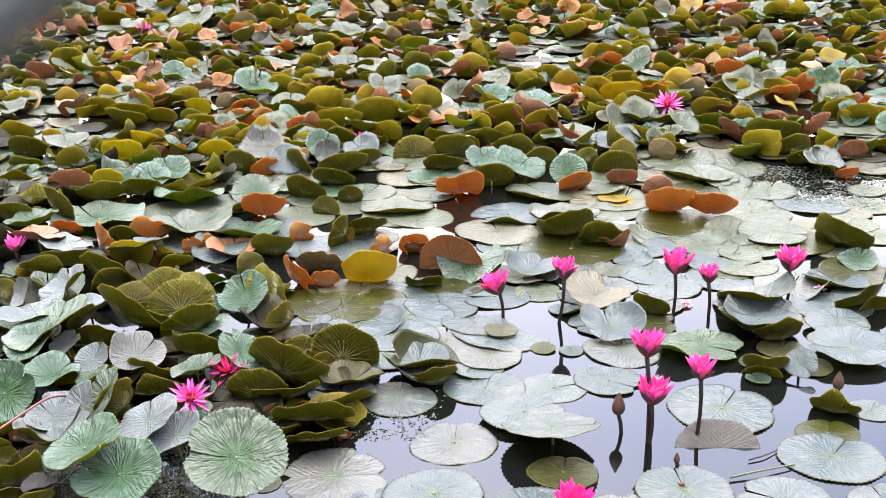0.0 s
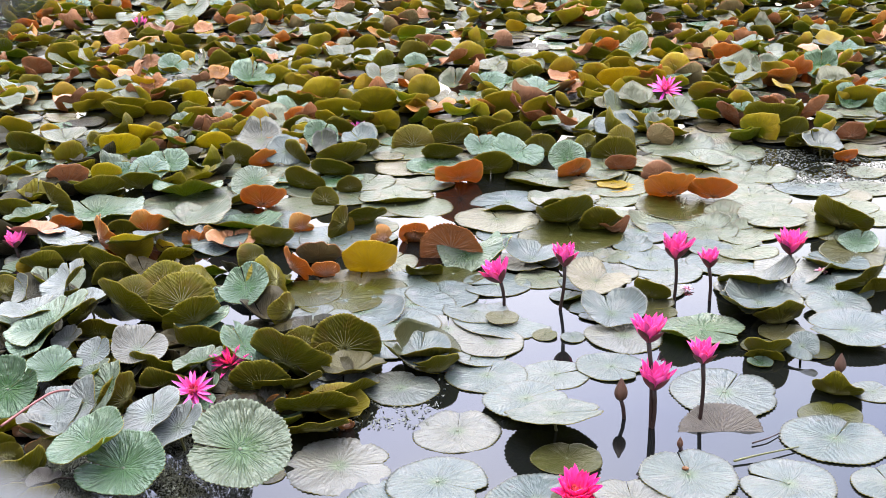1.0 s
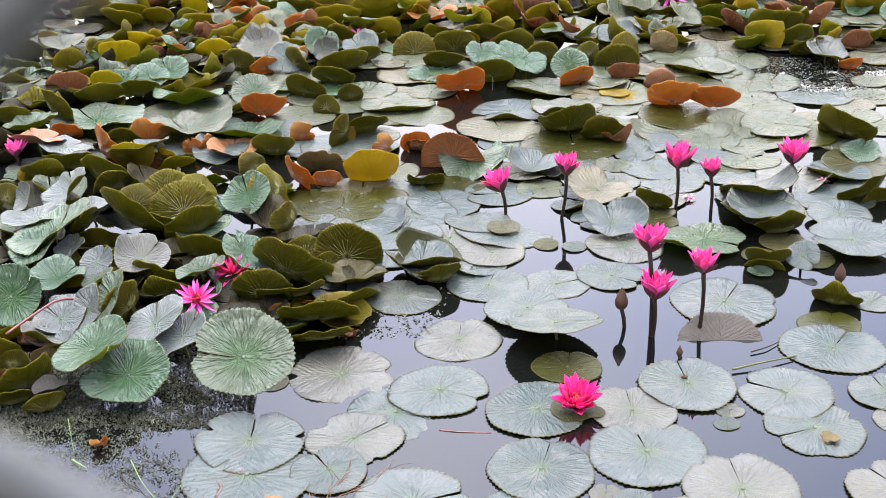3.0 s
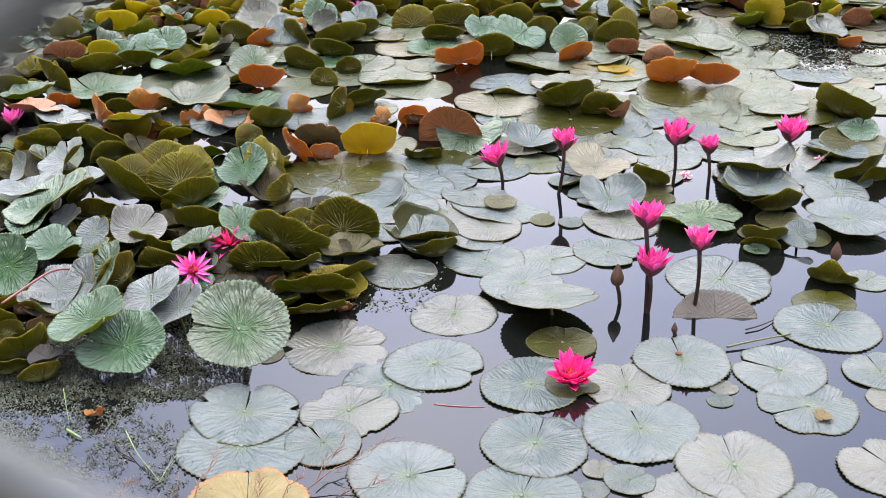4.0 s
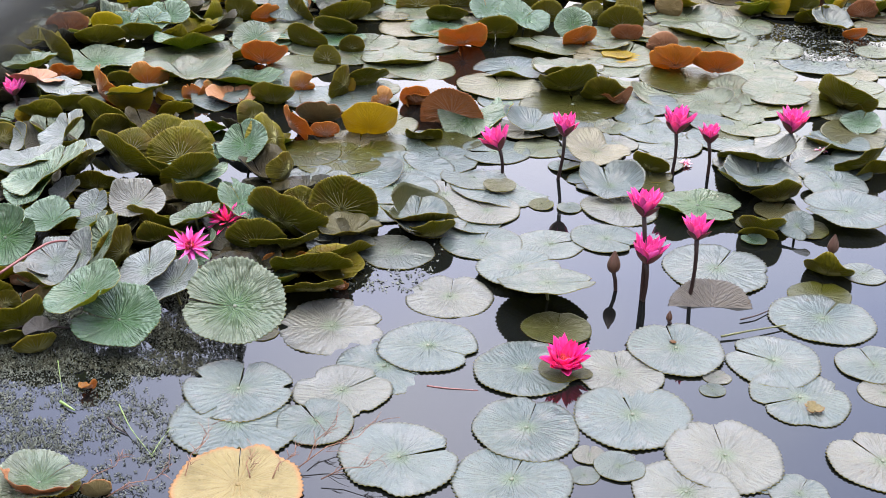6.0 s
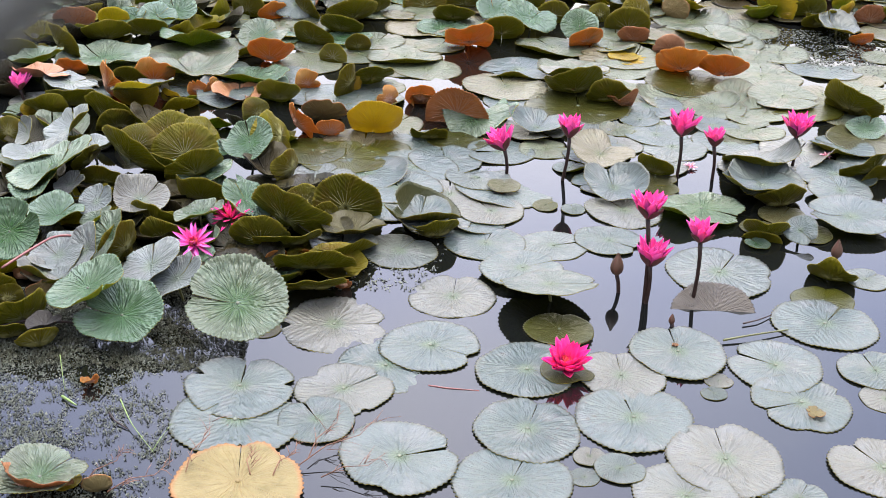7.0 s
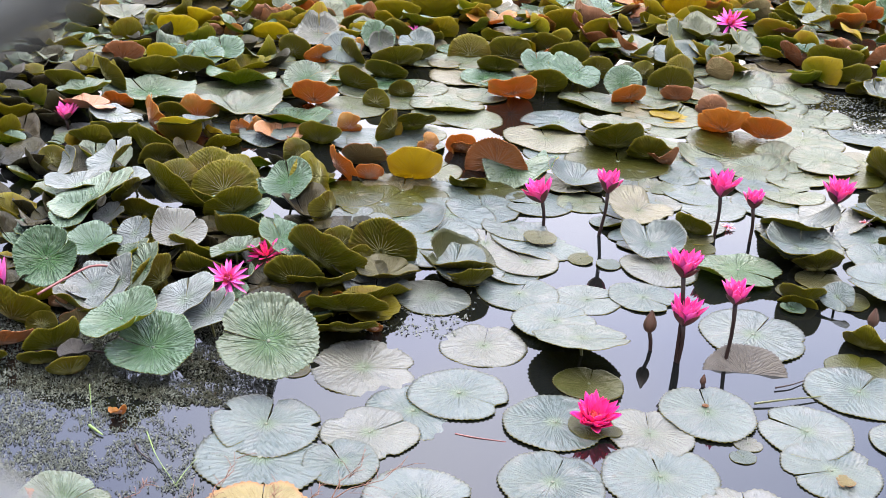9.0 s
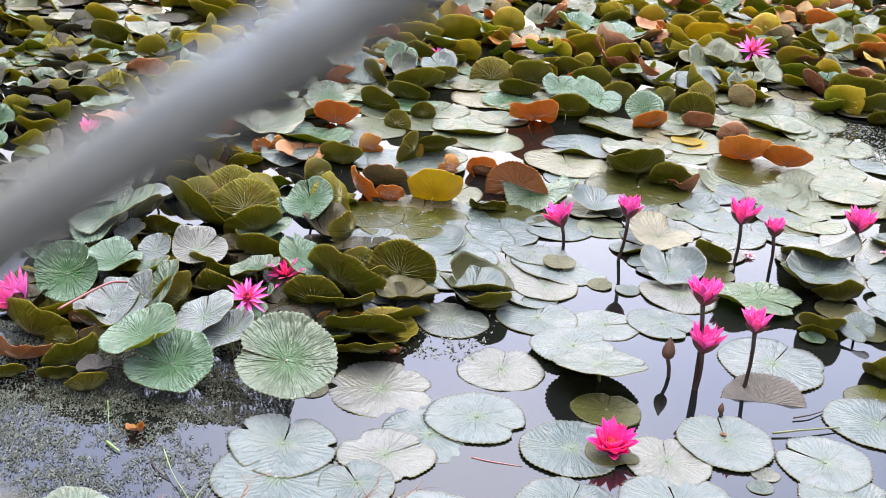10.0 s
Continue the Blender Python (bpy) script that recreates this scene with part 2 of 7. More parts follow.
# darker underside tone, for nearer pads, flat rims and fill
OLIVE_DARK = leaf_material("pad_underside_dark", (0.018, 0.020, 0.001), (0.130, 0.114, 0.003), (0.24, 0.18, 0.04), (0.09, 0.045, 0.006), 0.38, 0.13, vein_width=0.013, vein_mix=0.6, bump=0.9, blotches=0.6, hub=(0.020, 0.014, 0.002), hub_reach=0.9, edge=(0.20, 0.16, 0.02), glow=(0.66, 0.60, 0.02), glow_mix=0.22, pleat_depth=0.4, warm=(0.075, 0.052, 0.004))
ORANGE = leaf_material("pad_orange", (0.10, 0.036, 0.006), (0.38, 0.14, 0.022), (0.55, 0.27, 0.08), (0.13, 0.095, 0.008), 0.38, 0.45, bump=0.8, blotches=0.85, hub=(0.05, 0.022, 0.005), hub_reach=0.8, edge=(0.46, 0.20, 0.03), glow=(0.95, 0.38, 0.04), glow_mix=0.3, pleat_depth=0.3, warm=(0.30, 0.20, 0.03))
YELLOW = leaf_material("pad_yellow", (0.16, 0.112, 0.003), (0.38, 0.265, 0.008), (0.36, 0.28, 0.04), (0.17, 0.075, 0.008), 0.42, 0.3, blotches=0.6, hub=(0.10, 0.05, 0.004), hub_reach=0.7, glow=(0.95, 0.72, 0.04), glow_mix=0.3, pleat_depth=0.3, warm=(0.20, 0.10, 0.02))
TAN = leaf_material("pad_tan", (0.095, 0.072, 0.026), (0.185, 0.142, 0.060), (0.18, 0.105, 0.04), (0.11, 0.085, 0.03), 0.6, 0.3, vein_mix=0.3, blotches=0.85, edge=(0.24, 0.09, 0.03), pleat_depth=0.3, warm=(0.24, 0.14, 0.055))
BROWN = leaf_material("pad_brown", (0.12, 0.045, 0.020), (0.36, 0.15, 0.06), (0.50, 0.28, 0.15), (0.10, 0.045, 0.02), 0.40, 0.4, vein_width=0.018, vein_mix=0.6, bump=0.9, blotches=0.6, warm=(0.30, 0.12, 0.03), glow=(0.7, 0.3, 0.06), glow_mix=0.2)
PINKISH = leaf_material("pad_pinkish", (0.20, 0.085, 0.042), (0.36, 0.18, 0.10), (0.20, 0.07, 0.035), (0.19, 0.07, 0.025), 0.5, 0.3, vein_width=0.02, vein_mix=0.6, blotches=0.75, pleat_depth=0.3, warm=(0.20, 0.09, 0.025))
# paler copy of the pad top: the sky's sheen on tilted leaves, as base colour
PALE_SHEEN = leaf_material("pad_top_pale_sheen", (0.088, 0.102, 0.100), (0.175, 0.192, 0.188), (0.25, 0.26, 0.25), (0.15, 0.14, 0.14), 0.36, 0.55, vein_width=0.011, vein_mix=0.25, bump=0.9, blotches=0.4, hub=(0.10, 0.14, 0.08), hub_reach=0.4, glow=(0.50, 0.66, 0.10), glow_mix=0.06, pleat_depth=0.35)
# near-black pads: colour standing in for the shade between crowded leaves
GAP_SHADE = leaf_material("pad_gap_shade", (0.005, 0.005, 0.002), (0.030, 0.025, 0.009), (0.04, 0.035, 0.015), (0.02, 0.012, 0.005), 0.45, 0.2, blotches=0.6, warm=(0.03, 0.018, 0.006))
GREY = leaf_material("pad_grey", (0.012, 0.010, 0.009), (0.030, 0.025, 0.024), (0.07, 0.062, 0.058), (0.02, 0.017, 0.015), 0.5, 0.25, vein_width=0.012, blotches=0.3, pleat_depth=0.2)
MAT = {"g": (TOP, OLIVE), "f": (FRESH, OLIVE), "o": (ORANGE, ORANGE), "y": (YELLOW, YELLOW), "t": (TAN, TAN), "b": (BROWN, BROWN), "p": (PINKISH, PINKISH), "w": (WET, OLIVE), "s": (PALE_SHEEN, OLIVE_DARK), "k": (GREY, GREY), "d": (TOP, OLIVE_DARK), "l": (OLIVE, OLIVE)}
STEM = plain_material("stem_dark", (0.014, 0.008, 0.007), (0.036, 0.018, 0.015), 60, 0.45, 0.3)
STEM_RED = plain_material("stem_red", (0.12, 0.032, 0.032), (0.22, 0.075, 0.07), 60, 0.4)
STEM_GREEN = plain_material("stem_green", (0.06, 0.07, 0.02), (0.12, 0.11, 0.04), 60, 0.45)
PETAL = petal_material("petal_magenta", (0.42, 0.008, 0.13), (0.80, 0.055, 0.34))
PETAL_RED = petal_material("petal_red", (0.62, 0.004, 0.11), (0.92, 0.012, 0.26))
PETAL_PINK = petal_material("petal_pink", (0.62, 0.03, 0.28), (0.88, 0.14, 0.50))
PETAL_PALE = petal_material("petal_faded", (0.50, 0.18, 0.24), (0.62, 0.36, 0.40))
SEPAL = plain_material("sepal", (0.055, 0.014, 0.012), (0.14, 0.030, 0.034), 80, 0.5)
BUD = plain_material("bud_brown", (0.040, 0.018, 0.011), (0.095, 0.042, 0.025), 80, 0.5)
STAMEN = plain_material("stamen", (0.50, 0.03, 0.05), (0.62, 0.10, 0.06), 80, 0.5)
WEED = plain_material("weed", (0.028, 0.032, 0.020), (0.105, 0.112, 0.085), 50, 0.6)
# dark brown-olive weed, with the black shade below the pads painted in
WEED_SHADED = plain_material("weed_shaded", (0.008, 0.008, 0.004), (0.034, 0.034, 0.016), 50, 0.6, 0.3)
TWIG = plain_material("twig", (0.10, 0.04, 0.025), (0.22, 0.10, 0.06), 60, 0.7)
GRASS = plain_material("grass_blade", (0.09, 0.15, 0.03), (0.18, 0.25, 0.07), 60, 0.5)
WIRE = plain_material("galvanised_wire", (0.15, 0.156, 0.162), (0.21, 0.217, 0.225), 120, 0.45, metal=0.9)


def water_material():
    m, n, l, b = nodes_of("pond_water")
    g = n.new("ShaderNodeNewGeometry")
    pos = g.outputs["Position"]
    murk = noise_node(n, l, pos, 1.6, 4.0)
    film = step_node(n, l, noise_node(n, l, pos, 9.0, 6.0, 0.7), 0.55, 0.75)
    col = mix_node(n, l, murk, (0.0015, 0.002, 0.002), (0.006, 0.0065, 0.0065))
    col = mix_node(n, l, math_node(n, l, "MULTIPLY", film, 0.15), col, (0.015, 0.015, 0.015))
    l.new(col, b.inputs["Base Color"])
    l.new(math_node(n, l, "MULTIPLY", film, 0.10), b.inputs["Roughness"])
    b.inputs["IOR"].default_value = 1.5
    bp = n.new("ShaderNodeBump")
    bp.inputs["Strength"].default_value, bp.inputs["Distance"].default_value = 0.06, 0.01
    l.new(math_node(n, l, "ADD", noise_node(n, l, pos, 3.5, 2.0), math_node(n, l, "MULTIPLY", noise_node(n, l, pos, 24.0, 2.0), 0.10)), bp.inputs["Height"])
    l.new(bp.outputs[0], b.inputs["Normal"])
    return m


WATER = water_material()


# ---- building ----
def mesh_object(name, verts, faces, mats, index=None, uv=None, parent=None, label="", smooth=True):
    me = bpy.data.meshes.new(name)
    me.from_pydata(verts, [], faces)
    for m in mats:
        me.materials.append(m)
    if index is not None:
        me.polygons.foreach_set("material_index", np.asarray(index, dtype=np.int32))
    if smooth:
        me.polygons.foreach_set("use_smooth", np.ones(len(me.polygons), dtype=bool))
    if uv is not None:
        layer = me.uv_layers.new(name="leaf")
        loop = np.empty(len(me.loops), dtype=np.int32)
        me.loops.foreach_get("vertex_index", loop)
        layer.data.foreach_set("uv", np.asarray(uv, dtype=np.float32)[loop].ravel())
    me.update()
    ob = new(name, me)
    if parent is not None:
        ob.parent = parent
    return tagged(ob, label)


def leaf_shape(rng, radius, segs=112, rings=(0.16, 0.36, 0.56, 0.74, 0.88, 0.96, 1.0), gap=5.0, cup=0.0, fold=0.0, ruffle=0.02, teeth=0.022, lip=0.0, thick=0.0016, torn=0.0, bend=0.0, curl=0.0):
    """A water lily's leaf about its hub: a round blade slit from the hub to the edge at -y, toothed, both faces."""
    a = np.radians(np.linspace(-90 + gap, 270 - gap, segs + 1))
    n = segs + 1
    lobe = 1 - 0.16 * np.exp(-(np.minimum(a - a[0], a[-1] - a) / 0.16) ** 2)
    outline = lobe * (1 + 0.035 * np.sin(2 * a + rng.uniform(0, 6)) + 0.018 * np.sin(3 * a + rng.uniform(0, 6)) + 0.012 * np.sin(7 * a + rng.uniform(0, 6)))
    ph = rng.uniform(0, 6.28, 4)
    amp = rng.uniform(0.4, 1.0, 4)
    wave = amp[0] * np.sin(2 * a + ph[0]) + amp[1] * np.sin(3 * a + ph[1]) + 0.7 * amp[2] * np.sin(5 * a + ph[2]) + 0.4 * amp[3] * np.sin(9 * a + ph[3])
    lift = 0.5 + 0.5 * np.sin(a * rng.integers(1, 3) + ph[1])
    verts, uv = [(0.0, 0.0, 0.0)], [(0.5, 0.0)]
    frac = (a - a[0]) / (a[-1] - a[0])
    away = (a - rng.uniform(a[0], a[-1]) + np.pi) % (2 * np.pi) - np.pi
    rolled = curl * np.exp(-((away / rng.uniform(0.5, 0.9)) ** 2))
    tear = np.zeros(n)
    if torn:
        for _ in range(rng.integers(1, 4)):
            tear += torn * rng.uniform(0.4, 1) * np.exp(-(((a - rng.uniform(a[0], a[-1])) / rng.uniform(0.05, 0.25)) ** 2))
    for r in rings:
        q = outline * r
        if r > 0.99 and teeth:
            q = q * (1 + teeth * np.where(np.arange(n) % 2 == 0, 1.0, -0.6))
        q = q * (1 - np.minimum(tear, 0.6) * r ** 3)
        x, y = np.cos(a) * q, np.sin(a) * q
        z = cup * r * r + fold * np.abs(x) + ruffle * r ** 2.5 * wave + lip * max(0.0, r - 0.72) ** 2 * 9 * lift + 0.003 * np.sin(a * 15) * r + bend * y * y * np.sign(y) + rolled * max(0.0, r - 0.5) ** 2 * 4
        verts += list(zip(x * radius, y * radius, z * radius))
        uv += list(zip(frac, np.full(n, r)))
    top = len(verts)
    verts += [(x, y, z - thick) for x, y, z in verts]
    uv += uv[:top]
    faces, index = [], []
    for i in range(segs):
        faces += [(0, 1 + i, 2 + i), (top, top + 2 + i, top + 1 + i)]
        index += [0, 1]
    for k in range(len(rings) - 1):
        s, e = 1 + k * n, 1 + (k + 1) * n
        for i in range(segs):
            faces += [(s + i, e + i, e + i + 1, s + i + 1), (top + s + i, top + s + i + 1, top + e + i + 1, top + e + i)]
            index += [0, 1]
    o = 1 + (len(rings) - 1) * n
    for i in range(segs):
        faces.append((o + i, top + o + i, top + o + i + 1, o + i + 1))
        index.append(1)
    return verts, faces, index, uv


def tube_shape(points, radii, sides=8):
    verts, faces = [], []
    pts = [Vector(p) for p in points]
    for i, p in enumerate(pts):
        d = (pts[min(i + 1, len(pts) - 1)] - pts[max(i - 1, 0)]).normalized()
        s = d.cross(Vector((0, 1, 0.01)) if abs(d.y) < 0.9 else Vector((1, 0, 0))).normalized()
        t = d.cross(s)
        for k in range(sides):
            w = 2 * math.pi * k / sides
            verts.append(tuple(p + (s * math.cos(w) + t * math.sin(w)) * radii[i]))
    for i in range(len(pts) - 1):
        for k in range(sides):
            k2 = (k + 1) % sides
            faces.append((i * sides + k, i * sides + k2, (i + 1) * sides + k2, (i + 1) * sides + k))
    faces += [tuple(range(sides))[::-1], tuple(range((len(pts) - 1) * sides, len(pts) * sides))]
    return verts, faces


LABEL = {
    "s": "waxy lily pad raised among the others, sky sheen painted pale",
    "g": "grey-green waxy lily pad with toothed edge on the water", "f": "fresh green lily pad with pale radiating veins and painted sheen",
    "o": "withered orange-brown lily pad among green ones", "y": "yellowing lily pad arched over the water",
    "t": "dry tan lily pad with a ragged edge", "b": "dark reddish-brown lily pad with raised veins", "p": "faded pinkish lily pad with dark veins",
    "w": "wet olive lily pad lying half under water, shade painted in", "k": "dark grey lily pad standing half out of the water",
    "d": "dark brownish-olive underside of an upturned lily pad", "l": "bright olive lily pad lying over dark water"}
UPRIGHT = {"g": "olive underside of an upturned lily pad with fanned veins", "f": "fresh green lily pad raised above the water"}
leaf_seed = [100]
# leaves past this distance join the crowd, past counting
FAR = 6.05
CROWD_PAIR = {"g": (0, 1), "f": (2, 1), "o": (3, 3), "p": (4, 4), "b": (5, 5), "t": (6, 6), "y": (7, 7), "d": (0, 1), "s": (0, 1), "l": (1, 1), "w": (8, 8), "k": (8, 8)}
crowd_store = ([], [], [], [])


def add_leaf(m, shape, pair, store):
    v, f, i, uv = shape
    V, Fc, I, UV = store
    n0 = sum(len(a) for a in V)
    V.append(np.array(v) @ np.array(m.to_3x3()).T + np.array(m.translation))
    Fc += [tuple(k + n0 for k in q) for q in f]
    I += [pair[k] for k in i]
    UV += uv


placed = []


def lily_pad(kind, x, y, z, size, notch=0.0, tilt=0.0, turn=0.0, cup=0.0, fold=0.0, ruffle=0.02, lip=0.0, torn=0.0, gap=2.0, bend=0.0, curl=0.0, fine=True):
    """One leaf: its hub at (x, y, z), notch: the way its slit points, tilt: how far its far edge rises (below zero: the
    near edge, so that the underside shows), turn: the way the tilt faces."""
    leaf_seed[0] += 1
    rng = np.random.default_rng(leaf_seed[0])
    segs, rings = (112, (0.16, 0.36, 0.56, 0.74, 0.88, 0.96, 1.0)) if fine and y < 5.2 else (56, (0.3, 0.6, 0.85, 1.0))
    v, f, i, uv = leaf_shape(rng, size / 2, segs, rings, cup=cup, fold=fold, ruffle=ruffle, lip=lip, torn=torn, gap=gap, bend=bend, curl=curl)
    if y > FAR:
        pair = CROWD_PAIR[kind]
        add_leaf(pose(x, y, z) @ pose(0, 0, 0, 0, 0, turn) @ pose(0, 0, 0, tilt) @ pose(0, 0, 0, 0, 0, notch + 90 - turn), (v, f, i, uv), pair, crowd_store)
        placed.append((x, y, size))
        return None
    root = new("lily_pad")
    up = tilt < -25
    tagged(root, UPRIGHT.get(kind, LABEL[kind]) if up else LABEL[kind], "lily pad", "lily pads on the pond")
    root.location = (x, y, 0)
    turned = pose(0, 0, z) @ pose(0, 0, 0, 0, 0, turn) @ pose(0, 0, 0, tilt) @ pose(0, 0, 0, 0, 0, notch + 90 - turn)
    blade = mesh_object("blade", v, f, MAT[kind] if kind not in "gfw" or (abs(tilt) > 12 and (y > 4.9 or rng.random() < 0.35)) else (WARM_TOP if kind == "g" and y > 3.9 and rng.random() < 0.2 + 0.5 * (y - 3.9) else MAT[kind][0], OLIVE_DARK), i, uv, parent=root)
    blade.matrix_local = turned
    placed.append((x, y, size))
    if up and kind in VEIN:
        ribs = 21 if y < 4.6 else 13
        for k in range(ribs):
            w = radians(-90 + 360 * (k + 0.5) / ribs + rng.uniform(-3, 3))
            tip = turned @ Vector((math.cos(w) * size * 0.3, math.sin(w) * size * 0.3, 0))
            if tip.z < 0.0:
                continue
            pts = []
            for s in range(6):
                q = 0.04 + (0.80 if not curl else 0.5) * s / 5
                px, py = math.cos(w) * q, math.sin(w) * q
                pts.append((px * size / 2, py * size / 2, (cup * q * q + fold * abs(px) + bend * py * py * (1 if py > 0 else -1)) * size / 2 - 0.0025))
            tv, tf = tube_shape(pts, [0.0019 * (1 - 0.75 * s / 5) for s in range(6)], 4)
            mesh_object("vein", tv, tf, [VEIN[kind]], parent=blade)
    if not up:
        hv, hf = tube_shape([(0, 0, -0.002), (0, 0, 0.0022), (0, 0, 0.003)], [size * 0.022, size * 0.018, size * 0.008], 10)
        mesh_object("hub", hv, hf, [HUB if kind in "gfw" else MAT[kind][0]], parent=blade, label="paler hub where the veins meet")
    if z > 0.03 and not up:
        pts = [Vector((0.02 * s * s, 0.03 * s, z - 0.003 - s * (z + 0.05))) for s in (0, 0.33, 0.66, 1)]
        sv, sf = tube_shape(pts, [0.004] * 4, 6)
        mesh_object("petiole", sv, sf, [STEM_GREEN], parent=root)
    return root


HUB = plain_material("pad_hub", (0.085, 0.098, 0.066), (0.12, 0.13, 0.09), 60, 0.45)
VEIN_OLIVE = plain_material("veins_olive", (0.14, 0.13, 0.03), (0.20, 0.18, 0.06), 60, 0.5)
VEIN_BROWN = plain_material("veins_brown", (0.30, 0.15, 0.09), (0.42, 0.24, 0.15), 60, 0.5)
VEIN = {"g": VEIN_OLIVE, "d": VEIN_OLIVE, "w": VEIN_OLIVE, "b": VEIN_BROWN, "o": VEIN_BROWN, "p": BROWN}


def petal_shape(length, width, curl, cupped, steps=8):
    """A boat-shaped petal along +x, broadest past its middle, blunt-pointed, bending up by curl on the way."""
    verts, uv, faces = [], [], []
    x = z = 0.0
    for i in range(steps + 1):
        t = i / steps
        if i:
            a = curl * (t - 0.5 / steps)
            x, z = x + length / steps * math.cos(a), z + length / steps * math.sin(a)
        s = min(1.0, t / 0.5)
        w = width * 0.5 * (0.30 + 0.70 * s * s * (3 - 2 * s)) * (1.0 if t < 0.5 else max(0.03, 1 - ((t - 0.5) / 0.5) ** 2.1))
        a = curl * t
        for s in (-1, -0.5, 0, 0.5, 1):
            h = cupped * w * s * s
            verts.append((x - h * math.sin(a), w * s, z + h * math.cos(a)))
            uv.append((0.5 + 0.5 * s, t))
    k = len(verts)
    verts += [(x, y, z - 0.0009) for x, y, z in verts]
    uv += uv[:k]
    for i in range(steps):
        for s in range(4):
            q = i * 5 + s
            faces += [(q, q + 5, q + 6, q + 1), (k + q, k + q + 1, k + q + 6, k + q + 5)]
        for s in (0, 4):
            q = i * 5 + s
            faces.append((q, k + q, k + q + 5, q + 5))
    return verts, faces, uv


# rings of petals: how many, how steep at the base, length, width, bend on the way up
RINGS = {
    "cup": ((6, 36, 0.80, 0.32, 0.55), (7, 46, 0.84, 0.30, 0.50), (7, 58, 0.82, 0.26, 0.40), (5, 72, 0.70, 0.18, 0.25)),
    "bud": ((5, 40, 0.70, 0.34, 0.62), (6, 50, 0.76, 0.30, 0.55), (6, 62, 0.76, 0.25, 0.40), (4, 76, 0.66, 0.18, 0.20)),
    "star": ((8, 0, 0.54, 0.098, 0.15), (7, 22, 0.54, 0.095, 0.2), (5, 48, 0.50, 0.11, 0.2), (5, 72, 0.42, 0.10, 0.2)),
    "full": ((8, 20, 0.54, 0.22, 0.5), (9, 32, 0.60, 0.21, 0.5), (9, 44, 0.62, 0.20, 0.45), (9, 56, 0.58, 0.17, 0.35)),
    "wilted": ((6, -2, 0.50, 0.16, -0.1), (5, 10, 0.46, 0.15, 0.1), (4, 30, 0.36, 0.12, 0.2))}


def lily_flower(x, y, z, width, foot_x, foot_y, style="cup", lean=(0, 0), petal=None, label="magenta water lily half open on a dark stem", stem=True, spin=0.0):
    """A water lily flower at height z; its stem comes out of the water at (foot_x, foot_y)."""
    petal = petal or PETAL
    leaf_seed[0] += 1
    rng = np.random.default_rng(leaf_seed[0])
    root = tagged(new("water_lily"), label, "water lily", "pink water lilies")
    root.location = (x, y, z)
    tipped = pose(0, 0, 0, lean[0], lean[1], 0)
    for count, rise, length, wide, curl in RINGS[style]:
        kinds = []
        for k in range(2):
            kinds.append(petal_shape(length * width * (1.05 - 0.12 * k), wide * width * (0.94 + 0.14 * k), curl * (0.85 + 0.35 * k), 0.62))
        off = rng.uniform(0, 60)
        data = [None, None]
        for k in range(count):
            c = k % 2
            v, f, uv = kinds[c]
            if data[c] is None:
                ob = mesh_object("petal", v, f, [petal], uv=uv, parent=root)
                data[c] = ob.data
            else:
                ob = new("petal", data[c])
                ob.parent = root
            turn = spin + off + 360 * k / count + rng.uniform(-7, 7)
            ob.matrix_local = tipped @ pose(0, 0, 0, 0, 0, turn) @ pose(0.012 * width, 0, 0, rng.uniform(-9, 9), -rise + rng.uniform(-6, 6), 0)
    if style in ("cup", "bud"):
        rise, length, wide, curl = (31, 0.74, 0.32, 0.56) if style == "cup" else (36, 0.66, 0.34, 0.62)
        v, f, uv = petal_shape(length * width, wide * width, curl, 0.62)
        me = None
        for k in range(4):
            if me is None:
                ob = mesh_object("sepal", v, f, [SEPAL], uv=uv, parent=root, label="dark red sepal")
                me = ob.data
            else:
                ob = new("sepal", me)
                ob.parent = root
            ob.matrix_local = tipped @ pose(0, 0, -0.003, 0, 0, spin + 40 + 90 * k) @ pose(0.014 * width, 0, 0, 0, -rise + rng.uniform(-4, 4), 0)
    if style != "bud" and style != "wilted":
        v, f = [], []
        for k in range(26):
            w, q = rng.uniform(0, 6.28), rng.uniform(0.02, 0.11) * width
            c = Vector((math.cos(w) * q, math.sin(w) * q, 0.0))
            tv, tf = tube_shape([c * 0.6, c * 1.2 + Vector((0, 0, 0.17 * width)), c * 0.85 + Vector((0, 0, 0.30 * width))], [0.012 * width, 0.015 * width, 0.005 * width], 4)
            f += [tuple(i + len(v) for i in t) for t in tf]
            v += tv
        mesh_object("flower_centre", v, f, [STAMEN], parent=root, label="red stamens").matrix_local = tipped
    if stem:
        dx, dy = foot_x - x, foot_y - y
        pts = [(dx * s + 0.004 * math.sin(5 * s), dy * s, -s * (z + 0.06)) for s in (0, 0.2, 0.4, 0.6, 0.8, 1.0)]
        v, f = tube_shape(pts, [0.0066, 0.0056, 0.0054, 0.0056, 0.0058, 0.006], 8)
        mesh_object("stem", v, f, [STEM], parent=root, label="dark stem")
    return root


